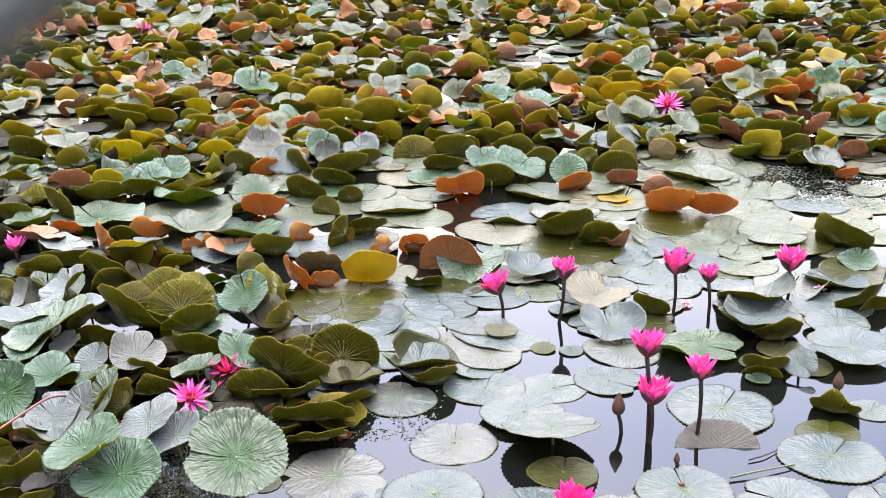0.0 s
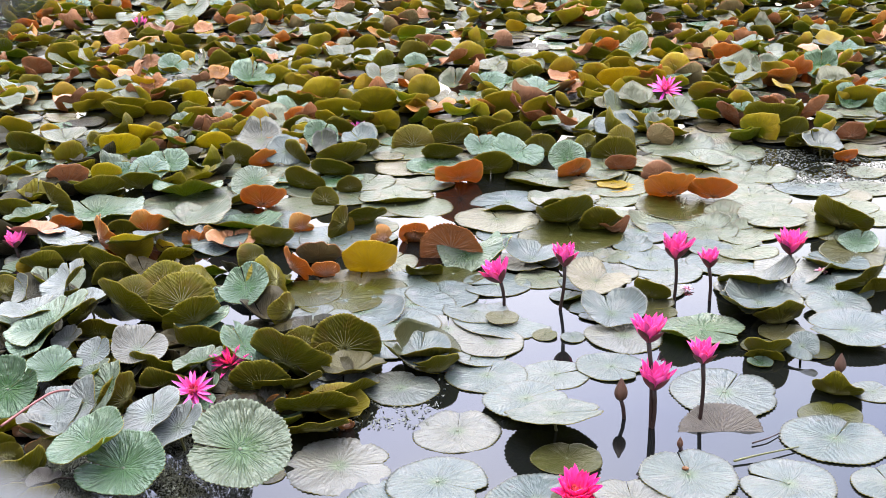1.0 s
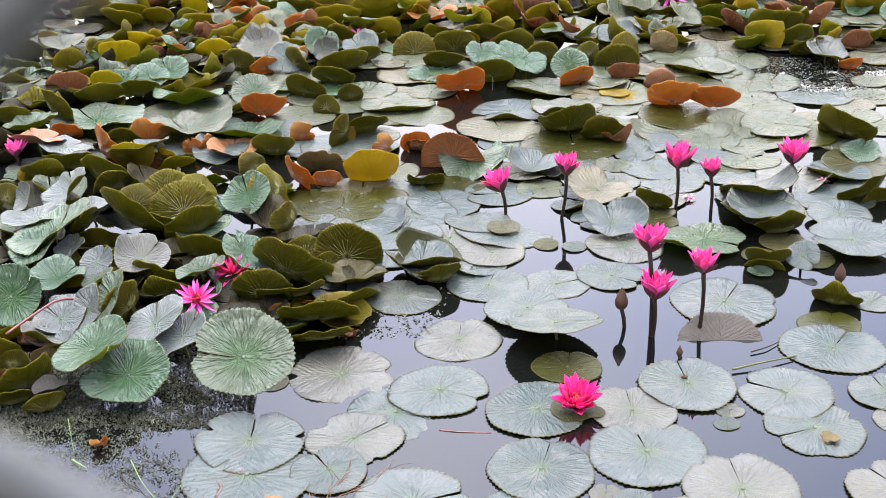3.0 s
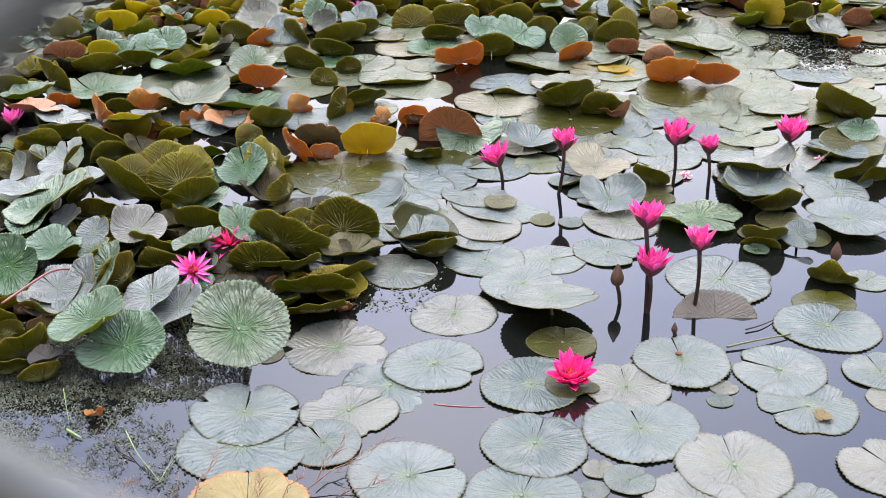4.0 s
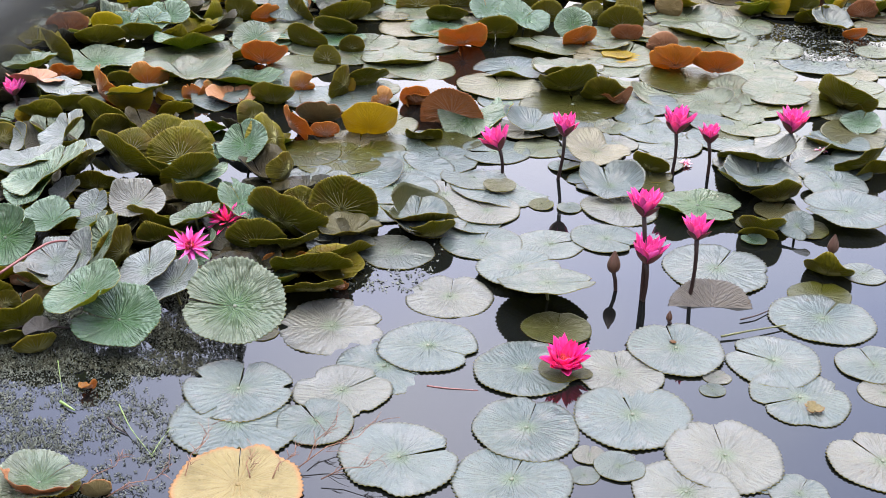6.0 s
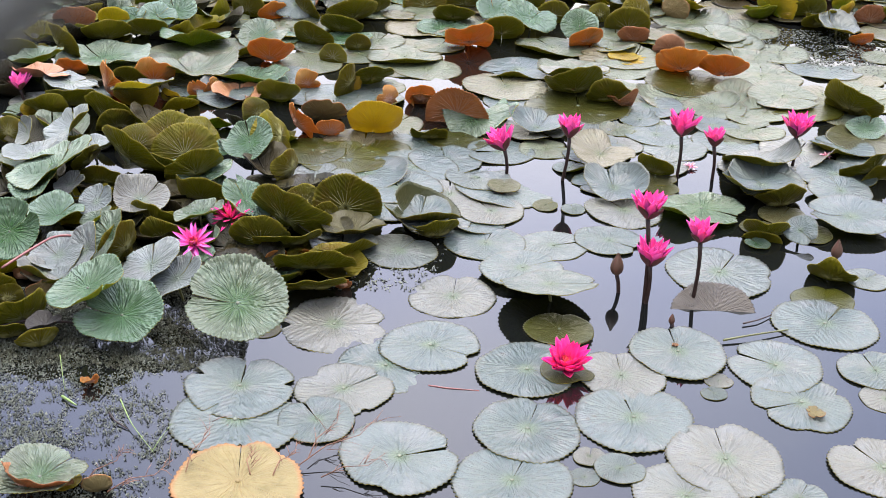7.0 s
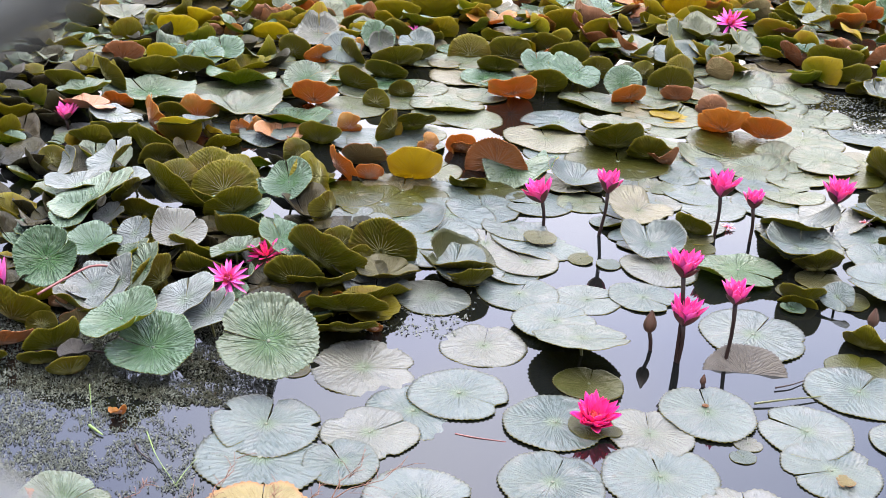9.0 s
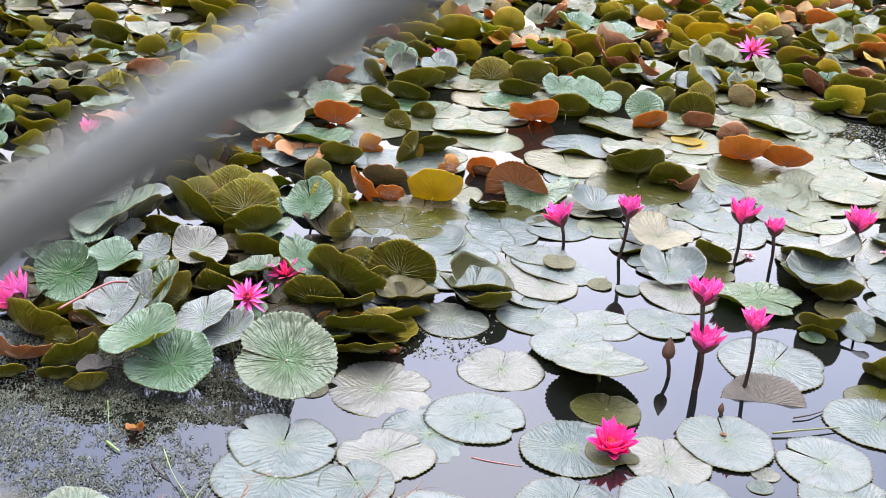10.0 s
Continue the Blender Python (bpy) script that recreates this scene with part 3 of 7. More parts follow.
def lily_bud(x, y, z, height, foot_x, foot_y):
    """A closed bud: a pointed core, four sepals wrapped round it that meet at the tip."""
    root = tagged(new("lily_bud"), "closed brown water lily bud on a dark stem", "lily bud", "lily buds")
    root.location = (x, y, z)
    prof = [(0.0, 0.07), (0.06, 0.15), (0.16, 0.215), (0.30, 0.25), (0.45, 0.235), (0.62, 0.18), (0.80, 0.095), (0.93, 0.035), (1.0, 0.004)]
    v, f = tube_shape([(0, 0, height * t) for t, _ in prof], [height * r for _, r in prof], 12)
    mesh_object("bud_tip", v, f, [SEPAL], parent=root)
    for k in range(4):
        v, f = [], []
        for lift in (0.012, 0.030):
            for t, r in prof:
                for s in range(7):
                    w = math.pi / 2 * k + (s - 3) / 3 * 0.86 * (1 - 0.25 * t)
                    q = height * (r + lift * (1 - ((s - 3) / 3) ** 2) + 0.004)
                    v.append((math.cos(w) * q, math.sin(w) * q, height * (t * 1.01 - 0.004)))
        n = len(prof) * 7
        for i in range(len(prof) - 1):
            for s in range(6):
                q = i * 7 + s
                f += [(n + q, n + q + 1, n + q + 8, n + q + 7), (q, q + 7, q + 8, q + 1)]
        mesh_object("sepal", v, f, [BUD], parent=root, label="brown sepal")
    dx, dy = foot_x - x, foot_y - y
    v, f = tube_shape([(dx * s + 0.006 * math.sin(4 * s), dy * s, 0.004 - s * (z + 0.06)) for s in (0, 0.25, 0.5, 0.75, 1.0)], [0.0055] * 5, 8)
    mesh_object("stem", v, f, [STEM], parent=root)
    return root


# ---- the pond ----
v = [(-400, -60, 0), (400, -60, 0), (400, 900, 0), (-400, 900, 0)]
water = mesh_object("water", v, [(0, 1, 2, 3)], [WATER])
tagged(water, "calm dark pond water mirroring a pale cloudy sky", "water", kind="structure")

# out of view; dark colour keeps its bounced light off the undersides
bank_mat = plain_material("bank_paving", (0.035, 0.034, 0.030), (0.075, 0.070, 0.062), 6, 0.85, 0.3)
v = [(-400, -60, -0.3), (400, -60, -0.3), (400, 0.30, -0.3), (-400, 0.30, -0.3), (-400, -60, 0.10), (400, -60, 0.10), (400, 0.27, 0.10), (-400, 0.27, 0.10), (400, 0.30, 0.07), (-400, 0.30, 0.07)]
bank = mesh_object("pavement", v, [(4, 5, 6, 7), (7, 6, 8, 9), (9, 8, 2, 3), (0, 3, 2, 1)], [bank_mat], smooth=False)
tagged(bank, "unseen paved bank along the edge of the pond, kept dark against bounce", "pavement", kind="structure")

# ---- the mesh fence that the view goes through ----
FX, FY, FZ, HW, HH = -0.0476, 0.0750, 1.6536, 0.070, 0.0504
fence = tagged(new("mesh_fence"), "galvanised diamond mesh fence standing at the water's edge", "fence")
fence.location = (0, FY, 0)
wire_mesh = None
for k in range(-6, 8):
    if wire_mesh is None:
        pts, rad = [], []
        for j in range(-34, 11):
            side = 1 if j % 2 else -1
            z0 = FZ + HH * j
            for s in (0.05, 0.5, 0.95):
                pts.append((side * (HW / 2) * (1 - 2 * s) * 0.97, 0.0026 * side * math.cos(math.pi * s), z0 + HH * s))
                rad.append(0.0027)
        wv, wf = tube_shape(pts, rad, 10)
        ob = mesh_object("wire", wv, wf, [WIRE], parent=fence)
        wire_mesh = ob.data
    else:
        ob = new("wire", wire_mesh)
        ob.parent = fence
    ob.location = (FX + HW * (k + 0.5), 0, HH * (k % 2))

# ---- leaves ----
lily_pad("g", 0.289, 3.069, 0.0600, 0.254, 0, -15, 18, fold=0.05, bend=0, curl=0.1, ruffle=0.032)
lily_pad("g", 0.140, 3.639, 0.0050, 0.209, 120, 1.3, 132, ruffle=0.012, cup=0.012)
lily_pad("g", 0.189, 3.815, 0.0034, 0.305, 85, 2.8, 135, ruffle=0.015, cup=-0.004)
lily_pad("w", 0.183, 3.807, 0.0180, 0.108, 85, 2.0, 83, ruffle=0.031, cup=0.01)
lily_pad("g", 0.508, 4.138, 0.0056, 0.229, 160, -0.8, 114, ruffle=0.017)
lily_pad("g", 0.523, 3.890, 0.0039, 0.225, 200, -1.4, 15, ruffle=0.013, cup=0.004)
lily_pad("g", 0.488, 3.464, 0.0050, 0.198, -35, 0.4, 200, ruffle=0.013, cup=0.008)
lily_pad("g", 0.557, 3.684, 0.0028, 0.247, 120, 0.2, 203, ruffle=0.013, cup=0.008)
lily_pad("f", 0.795, 3.681, 0.0200, 0.257, -20, -1.8, 69, ruffle=0.04, curl=0.29)
lily_pad("g", 1.247, 3.642, 0.0300, 0.261, 170, 4, -15, fold=0.08, curl=0.2, bend=0.09, ruffle=0.026)
lily_pad("g", 0.727, 3.753, 0.0028, 0.125, 50, 2.6, 337, ruffle=0.011, cup=-0.008)
lily_pad("k", 0.732, 3.056, -0.0065, 0.216, 255, 32, 0, gap=0.3, fold=0, bend=0, ruffle=0.044)
lily_pad("g", 1.007, 3.815, 0.0500, 0.264, 100, -4, -24, fold=0.05, lip=0.2, curl=0.2, bend=0.21, ruffle=0.046)
lily_pad("w", 1.050, 3.686, 0.0057, 0.152, 60, -0.3, 281, ruffle=0.010, cup=0.008)
lily_pad("g", 1.268, 3.848, 0.0280, 0.204, 100, 10, -1, curl=-0.45, fold=0.01, bend=0.15, ruffle=0.032)
lily_pad("g", 1.039, 4.049, 0.0150, 0.266, 150, 0.2, 151, ruffle=0.04, torn=0.09)
lily_pad("g", 1.061, 3.512, 0.0376, 0.108, -60, 30, -28, fold=0.2, curl=-0.14, bend=-0.09, ruffle=0.025)
lily_pad("g", 1.302, 4.032, 0.0058, 0.266, 40, -0.6, 26, ruffle=0.024, cup=-0.02)
lily_pad("w", 0.951, 3.595, 0.0065, 0.104, 70, 0.5, 267, ruffle=0.015, cup=-0.008)
lily_pad("d", 0.956, 3.523, -0.0229, 0.131, 159, -40, -21, gap=0.3, fold=0.50, cup=-0.10, bend=0.00, curl=0.15, ruffle=0.040)
lily_pad("w", 1.108, 3.565, 0.0045, 0.137, 70, -0.6, 139, ruffle=0.015, cup=0.016)
lily_pad("g", 0.524, 4.253, 0.0056, 0.139, 60, 2.1, 24, ruffle=0.011, cup=0.020)
lily_pad("g", 0.293, 4.313, 0.0180, 0.231, -50, 1.3, 218, ruffle=0.05, gap=6)
lily_pad("g", 0.176, 4.121, 0.0032, 0.232, 190, 1.3, 93, gap=6, ruffle=0.010, cup=0.020)
lily_pad("g", 0.333, 4.161, 0.0034, 0.175, 20, 1.6, 50, ruffle=0.016, cup=0.004)
lily_pad("g", 0.710, 4.425, 0.0045, 0.164, 90, -0.1, 47, ruffle=0.013, cup=-0.008)
lily_pad("g", 0.602, 4.215, 0.0056, 0.157, 130, 0.9, 143, ruffle=0.016, cup=-0.016)
lily_pad("g", 0.781, 4.225, 0.0039, 0.237, 120, -1.8, 71, torn=0.14, ruffle=0.014, cup=-0.008)
lily_pad("g", 0.738, 4.337, 0.0050, 0.222, 80, 0.3, 25, ruffle=0.008, cup=-0.008)
lily_pad("g", 0.992, 4.293, 0.0034, 0.260, 90, -1.9, 297, ruffle=0.007, cup=-0.012)
lily_pad("g", 1.215, 4.222, 0.0045, 0.276, 60, 1.6, 6, curl=0.38, ruffle=0.018, cup=-0.008)
lily_pad("g", 1.388, 4.279, 0.0056, 0.239, 150, -1.9, 351, curl=0.30, ruffle=0.011, cup=0.008)
lily_pad("g", 1.096, 4.412, 0.0065, 0.225, 30, 1.0, 264, gap=6, ruffle=0.019, cup=0.008)
lily_pad("g", 0.960, 4.450, 0.0050, 0.185, 160, 0.8, 176, curl=0.35, ruffle=0.014, cup=-0.004)
lily_pad("f", 0.093, 4.361, 0.0318, 0.243, 60, 10, 12, fold=0.25, curl=-0.73, bend=-0.21, ruffle=0.050)
lily_pad("w", 0.478, 4.595, 0.0056, 0.381, 90, 0.1, 120, ruffle=0.014, cup=0.008)
lily_pad("g", 0.500, 4.842, 0.0039, 0.288, 60, -0.5, 188, curl=0.32, ruffle=0.015, cup=-0.012)
lily_pad("g", 0.484, 4.928, 0.0300, 0.292, 20, -0.7, 104, ruffle=0.06, lip=0.3, gap=6)
lily_pad("g", 0.601, 4.369, 0.0045, 0.122, 90, 0.7, 346, curl=0.19, ruffle=0.018, cup=0.000)
lily_pad("g", 0.696, 4.476, 0.0056, 0.145, 20, -0.4, 137, curl=0.24, ruffle=0.015, cup=0.012)
lily_pad("g", 0.525, 4.429, 0.0039, 0.185, 140, 0.6, 86, ruffle=0.018, cup=0.020)
lily_pad("g", 0.699, 5.027, 0.0050, 0.206, 50, 1.6, 295, curl=0.20, ruffle=0.018, cup=-0.016)
lily_pad("g", 0.421, 5.298, 0.0034, 0.311, 120, -0.9, 280, curl=0.26, ruffle=0.013, cup=0.004)
lily_pad("g", 0.264, 4.995, 0.0045, 0.296, 200, 2.1, 340, curl=0.31, ruffle=0.009, cup=-0.012)
lily_pad("g", 0.210, 4.785, 0.0056, 0.329, 100, 1.4, 163, ruffle=0.009, cup=0.012)
lily_pad("g", 0.248, 4.637, 0.0039, 0.256, 60, -0.1, 328, ruffle=0.008, cup=-0.004)
lily_pad("g", 0.728, 5.167, 0.0057, 0.281, 60, -0.6, 53, curl=0.19, ruffle=0.018, cup=0.020)
lily_pad("y", 0.706, 5.186, 0.0160, 0.131, 60, 1.7, 148, ruffle=0.029, cup=-0.00)
lily_pad("g", 0.646, 5.168, 0.0056, 0.257, 160, 2.6, 13, ruffle=0.015, cup=-0.008)
lily_pad("g", 0.716, 4.796, 0.0039, 0.285, 60, -2.4, 322, torn=0.11, ruffle=0.010, cup=-0.016)
lily_pad("g", 0.858, 4.724, 0.0050, 0.282, -40, 0.5, 101, curl=0.26, ruffle=0.015, cup=-0.000)
lily_pad("w", 0.953, 4.899, 0.0034, 0.358, 90, 2.4, 84, ruffle=0.013, cup=0.024)
lily_pad("g", 0.994, 4.633, 0.0045, 0.235, 10, -0.6, 216, curl=0.36, ruffle=0.013, cup=0.004)
lily_pad("g", 1.102, 4.752, 0.0056, 0.261, 140, 2.4, 262, curl=0.29, ruffle=0.012, cup=0.000)
lily_pad("g", 1.250, 5.034, 0.0039, 0.320, 80, -0.1, 72, ruffle=0.022)
lily_pad("g", 1.276, 4.755, 0.0200, 0.283, -20, -2.1, 192, torn=0.11, ruffle=0.013, cup=0.01)
lily_pad("g", 1.530, 5.147, 0.0034, 0.303, 60, 3.3, 173, ruffle=0.018, cup=-0.012)
lily_pad("w", 1.342, 4.664, 0.0045, 0.300, 90, -0.8, 37, ruffle=0.015, cup=0.020)
lily_pad("g", 1.177, 4.595, 0.0056, 0.191, 60, 1.2, 194, curl=0.36, ruffle=0.016, cup=-0.012)
lily_pad("g", 1.104, 4.545, 0.0039, 0.168, 60, 2.7, 128, ruffle=0.017, cup=0.004)
lily_pad("g", 1.636, 5.027, 0.0050, 0.206, 80, -1.6, 27, torn=0.09, ruffle=0.010, cup=-0.012)
lily_pad("g", 1.753, 5.110, 0.0034, 0.209, 30, -0.6, 87, ruffle=0.012, cup=0.012)
lily_pad("g", 0.906, 5.031, 0.0045, 0.206, 30, -2.7, 256, gap=6, ruffle=0.015, cup=0.000)
lily_pad("g", 0.747, 4.626, 0.0056, 0.255, 60, 1.4, 300, ruffle=0.011, cup=-0.004)
lily_pad("d", 1.530, 4.640, -0.0399, 0.269, 124, -35, -56, gap=0.3, fold=0.50, cup=-0.10, bend=0.00, curl=0.15, ruffle=0.041)
lily_pad("f", 1.513, 4.443, 0.0200, 0.152, 60, 1, 14, curl=0.17, fold=0.00, bend=-0.27, ruffle=0.033)
lily_pad("g", 1.605, 4.878, 0.0065, 0.223, 60, 0.3, 6, ruffle=0.013, cup=0.004)
lily_pad("g", 1.476, 4.603, 0.0034, 0.233, 30, -0.0, 4, ruffle=0.013, cup=0.004)
lily_pad("w", 1.482, 4.363, 0.0045, 0.263, 40, 1.9, 42, ruffle=0.011, cup=0.012)
lily_pad("g", 1.664, 4.739, 0.0056, 0.196, 10, 0.5, 1, ruffle=0.010, cup=0.004)
lily_pad("g", 1.449, 4.829, 0.0039, 0.221, 70, 0.6, 289, ruffle=0.015, cup=-0.012)
lily_pad("b", 0.637, 4.591, 0.0216, 0.109, 68, -30, -13, gap=0.3, ruffle=0.12, torn=0.48, curl=0.67, fold=0.45, bend=0.17)
lily_pad("d", 1.438, 4.032, -0.0335, 0.192, 198, -40, 18, gap=0.3, fold=0.50, cup=-0.10, bend=0.00, curl=0.15, ruffle=0.058)
lily_pad("g", 1.445, 4.132, 0.0039, 0.232, 100, -0.1, 122, ruffle=0.007, cup=-0.012)
lily_pad("w", -0.058, 3.526, 0.0200, 0.204, 180, -3, -5, cup=0.1, fold=0.3, lip=0.3, bend=0, curl=0.4, ruffle=0.035)
lily_pad("g", -0.024, 3.545, 0.0045, 0.205, 60, 1.7, 30, curl=0.16, ruffle=0.018, cup=0.012)
lily_pad("g", -0.151, 3.790, 0.0056, 0.270, 120, -1.4, 63, gap=6, ruffle=0.011, cup=0.008)
lily_pad("g", 0.011, 3.755, 0.0039, 0.215, 90, -0.1, 16, ruffle=0.007, cup=0.016)
lily_pad("g", -0.182, 3.655, 0.0028, 0.245, 30, -0.6, 292, ruffle=0.007, cup=0.016)
lily_pad("g", -0.008, 4.035, 0.0034, 0.247, 100, -1.0, 172, ruffle=0.009, cup=0.020)
lily_pad("g", 0.096, 3.553, 0.0028, 0.171, 60, -0.5, 208, curl=0.22, ruffle=0.013, cup=0.008)
lily_pad("g", -0.266, 3.896, 0.0028, 0.277, 100, 1.3, 253, curl=0.18, ruffle=0.014, cup=0.008)
lily_pad("w", -0.289, 4.132, 0.0039, 0.310, 90, 1.5, 56, ruffle=0.014, cup=-0.016)
lily_pad("w", -0.348, 4.014, 0.0028, 0.284, 60, -1.1, 124, ruffle=0.014, cup=0.020)
lily_pad("g", -0.110, 3.963, 0.0034, 0.281, 60, 0.9, 344, ruffle=0.010, cup=0.004)
lily_pad("g", -0.408, 3.841, 0.0045, 0.237, 60, -1.7, 38, ruffle=0.007, cup=0.016)
lily_pad("w", 0.031, 4.215, 0.0056, 0.217, 60, 0.1, 245, ruffle=0.012, cup=0.004)
lily_pad("g", -0.086, 4.183, 0.0039, 0.235, 130, 0.2, 37, ruffle=0.015, cup=-0.016)
lily_pad("g", 0.103, 3.896, 0.0028, 0.221, 60, 3.1, 154, gap=6, ruffle=0.015, cup=0.016)
lily_pad("g", -0.190, 4.347, 0.0034, 0.202, 60, 1.6, 337, torn=0.12, ruffle=0.011, cup=-0.004)
lily_pad("g", -0.194, 5.102, 0.0045, 0.301, 60, 0.7, 77, curl=0.26, ruffle=0.012, cup=0.000)
lily_pad("g", -0.159, 5.523, 0.0056, 0.297, 60, 2.0, 254, ruffle=0.007, cup=0.012)
lily_pad("g", -0.099, 4.964, 0.0039, 0.271, 110, 0.2, 126, ruffle=0.014, cup=-0.012)
lily_pad("g", -0.320, 5.286, 0.0050, 0.239, 70, 1.2, 282, ruffle=0.014, cup=0.016)
lily_pad("g", -0.057, 5.264, 0.0028, 0.214, 70, 1.0, 233, torn=0.14, ruffle=0.008, cup=0.020)
lily_pad("g", -0.304, 4.575, 0.0040, 0.274, 100, 1.5, 80, curl=0.22, ruffle=0.012, cup=-0.000)
lily_pad("g", -0.474, 4.595, 0.0056, 0.254, 60, 0.1, 299, ruffle=0.014, cup=0.012)
lily_pad("b", 0.026, 4.370, 0.0401, 0.236, 97, -70, -12, gap=0.3, cup=-0.2, fold=0.10, bend=0.13, ruffle=0.032)
lily_pad("o", -0.103, 4.561, 0.0253, 0.109, 93, -50, -1, gap=0.3, ruffle=0.09, torn=0.47, curl=-0.78, fold=0.11, bend=-0.29)
lily_pad("f", -0.785, 3.812, 0.0200, 0.199, 90, 4, 8, curl=-0.27, fold=0.36, bend=0.07, ruffle=0.020)
lily_pad("g", -0.836, 4.546, 0.0166, 0.210, 90, 4, -14, curl=0.27, fold=0.10, bend=-0.07, ruffle=0.043)
lily_pad("f", -1.060, 5.154, 0.0142, 0.280, 90, 2, -8, curl=0.37, fold=0.31, bend=0.26, ruffle=0.049)
lily_pad("g", -0.931, 5.074, 0.0034, 0.323, 60, 3.7, 166, curl=0.35, ruffle=0.016, cup=0.016)
lily_pad("g", -1.081, 4.892, 0.0045, 0.290, 60, -2.9, 194, ruffle=0.008, cup=0.024)
lily_pad("g", -0.912, 4.817, 0.0056, 0.286, 100, 0.3, 178, ruffle=0.014, cup=-0.000)
lily_pad("g", -0.990, 4.637, 0.0039, 0.235, 100, -0.2, 57, ruffle=0.018, cup=0.004)
lily_pad("g", -1.236, 4.888, 0.0050, 0.245, 60, 2.7, 5, ruffle=0.010, cup=0.004)
lily_pad("g", -1.366, 4.519, 0.0034, 0.230, 60, -0.2, 223, curl=0.15, ruffle=0.007, cup=0.024)
lily_pad("g", -1.485, 4.425, 0.0045, 0.226, 60, -0.3, 236, ruffle=0.008, cup=-0.008)
lily_pad("g", -1.343, 3.923, 0.0063, 0.204, 90, -1, 8, curl=0.34, fold=0.09, bend=0.06, ruffle=0.015)
lily_pad("f", -1.386, 3.822, 0.0156, 0.163, 60, 4, 18, curl=0.42, fold=0.17, bend=0.19, ruffle=0.043)
lily_pad("g", 0.015, 5.660, 0.0045, 0.279, 60, -3.1, 174, ruffle=0.013, cup=0.004)
lily_pad("g", -0.343, 5.739, 0.0056, 0.282, 60, 0.3, 297, ruffle=0.011, cup=0.016)
lily_pad("g", 1.069, 5.753, 0.0039, 0.334, 60, -1.9, 236, curl=0.23, ruffle=0.008, cup=-0.000)
lily_pad("g", 1.281, 5.928, 0.0050, 0.369, 90, 1.0, 39, ruffle=0.008, cup=-0.004)
lily_pad("g", 0.947, 5.625, 0.0034, 0.227, 90, 1.1, 142, ruffle=0.015, cup=-0.008)
lily_pad("g", 1.307, 5.660, 0.0045, 0.304, 60, -0.3, 156, ruffle=0.013, cup=0.000)
lily_pad("g", 1.138, 5.565, 0.0056, 0.324, 100, -1.6, 57, curl=0.28, ruffle=0.015, cup=0.012)
lily_pad("g", 1.385, 5.333, 0.0039, 0.265, 60, -0.9, 74, torn=0.12, ruffle=0.009, cup=-0.004)
lily_pad("g", 0.969, 5.445, 0.0050, 0.269, 30, -0.6, 186, torn=0.09, ruffle=0.008, cup=0.008)
lily_pad("g", 1.274, 5.260, 0.0034, 0.214, 60, 1.7, 345, curl=0.31, ruffle=0.014, cup=0.004)
lily_pad("g", 1.698, 5.715, 0.0300, 0.229, 60, 0.6, 203, curl=0.38, ruffle=0.032, cup=0.06)
lily_pad("g", 1.817, 5.329, 0.0045, 0.168, 60, -1.2, 97, ruffle=0.007, cup=0.004)
lily_pad("w", 1.082, 5.301, 0.0040, 0.239, 60, -2.6, 244, ruffle=0.016, cup=0.024)
lily_pad("o", -0.820, 2.577, 0.0146, 0.045, 68, -40, 13, gap=0.3, fold=0.5, ruffle=0.14, torn=0.41, curl=0.22, bend=-0.13)
lily_pad("y", -0.775, 2.206, 0.0097, 0.071, 60, 2.9, 216, ruffle=0.030, cup=-0.01)
lily_pad("t", 0.890, 2.570, 0.0140, 0.045, 60, -1.7, 166, ruffle=0.1, torn=0.6)
lily_pad("f", 0.930, 3.473, 0.0080, 0.074, 120, 0.5, 32, gap=6, ruffle=0.025, cup=0.06)
lily_pad("b", 0.600, 2.860, 0.0120, 0.017, 40, -4.5, 354, ruffle=0.026, cup=0.02)
lily_pad("g", 0.397, 3.675, 0.0045, 0.077, 100, 2.3, 65, torn=0.12, ruffle=0.007, cup=0.016)
lily_pad("w", 0.311, 3.695, 0.0056, 0.081, 40, -4.3, 119, ruffle=0.009, cup=-0.004)
lily_pad("w", 0.697, 3.861, 0.0050, 0.110, 60, 0.4, 241, ruffle=0.018, cup=0.020)
lily_pad("y", 0.487, 8.483, 0.0403, 0.134, 95, -70, -14, gap=0.3, curl=0.72, fold=0.13, bend=-0.32, ruffle=0.031)
lily_pad("p", 1.409, 8.679, 0.0176, 0.190, 66, -70, 10, gap=0.3, cup=-0.3, ruffle=0.11, torn=0.44, curl=0.58, fold=0.19, bend=0.00)
lily_pad("g", 2.032, 7.540, 0.0400, 0.266, 60, -1.0, 330, ruffle=0.014, cup=-0.01)
lily_pad("g", -1.772, 9.065, 0.0600, 0.316, 60, 15, 5, curl=-0.48, fold=0.33, bend=-0.33, ruffle=0.046)
lily_pad("g", -1.114, 9.536, 0.0502, 0.290, 90, 16, -15, curl=-0.80, fold=0.05, bend=0.17, ruffle=0.028)
lily_pad("y", -0.289, 8.971, 0.0492, 0.102, 116, -75, 5, gap=0.3, curl=-0.32, fold=0.04, bend=0.14, ruffle=0.055)
lily_pad("g", -2.336, 9.172, 0.0288, 0.240, 81, -60, -9, gap=0.3, curl=-0.31, fold=0.08, bend=-0.13, ruffle=0.031)
lily_pad("g", 0.725, 4.048, 0.0045, 0.175, 40, 1.4, 268, ruffle=0.018, cup=0.016)
lily_pad("w", 0.686, 3.950, 0.0049, 0.138, 60, 0.1, 188, ruffle=0.015, cup=-0.000)
lily_pad("w", 1.022, 4.344, 0.0039, 0.141, 60, 1.1, 47, ruffle=0.010, cup=0.004)
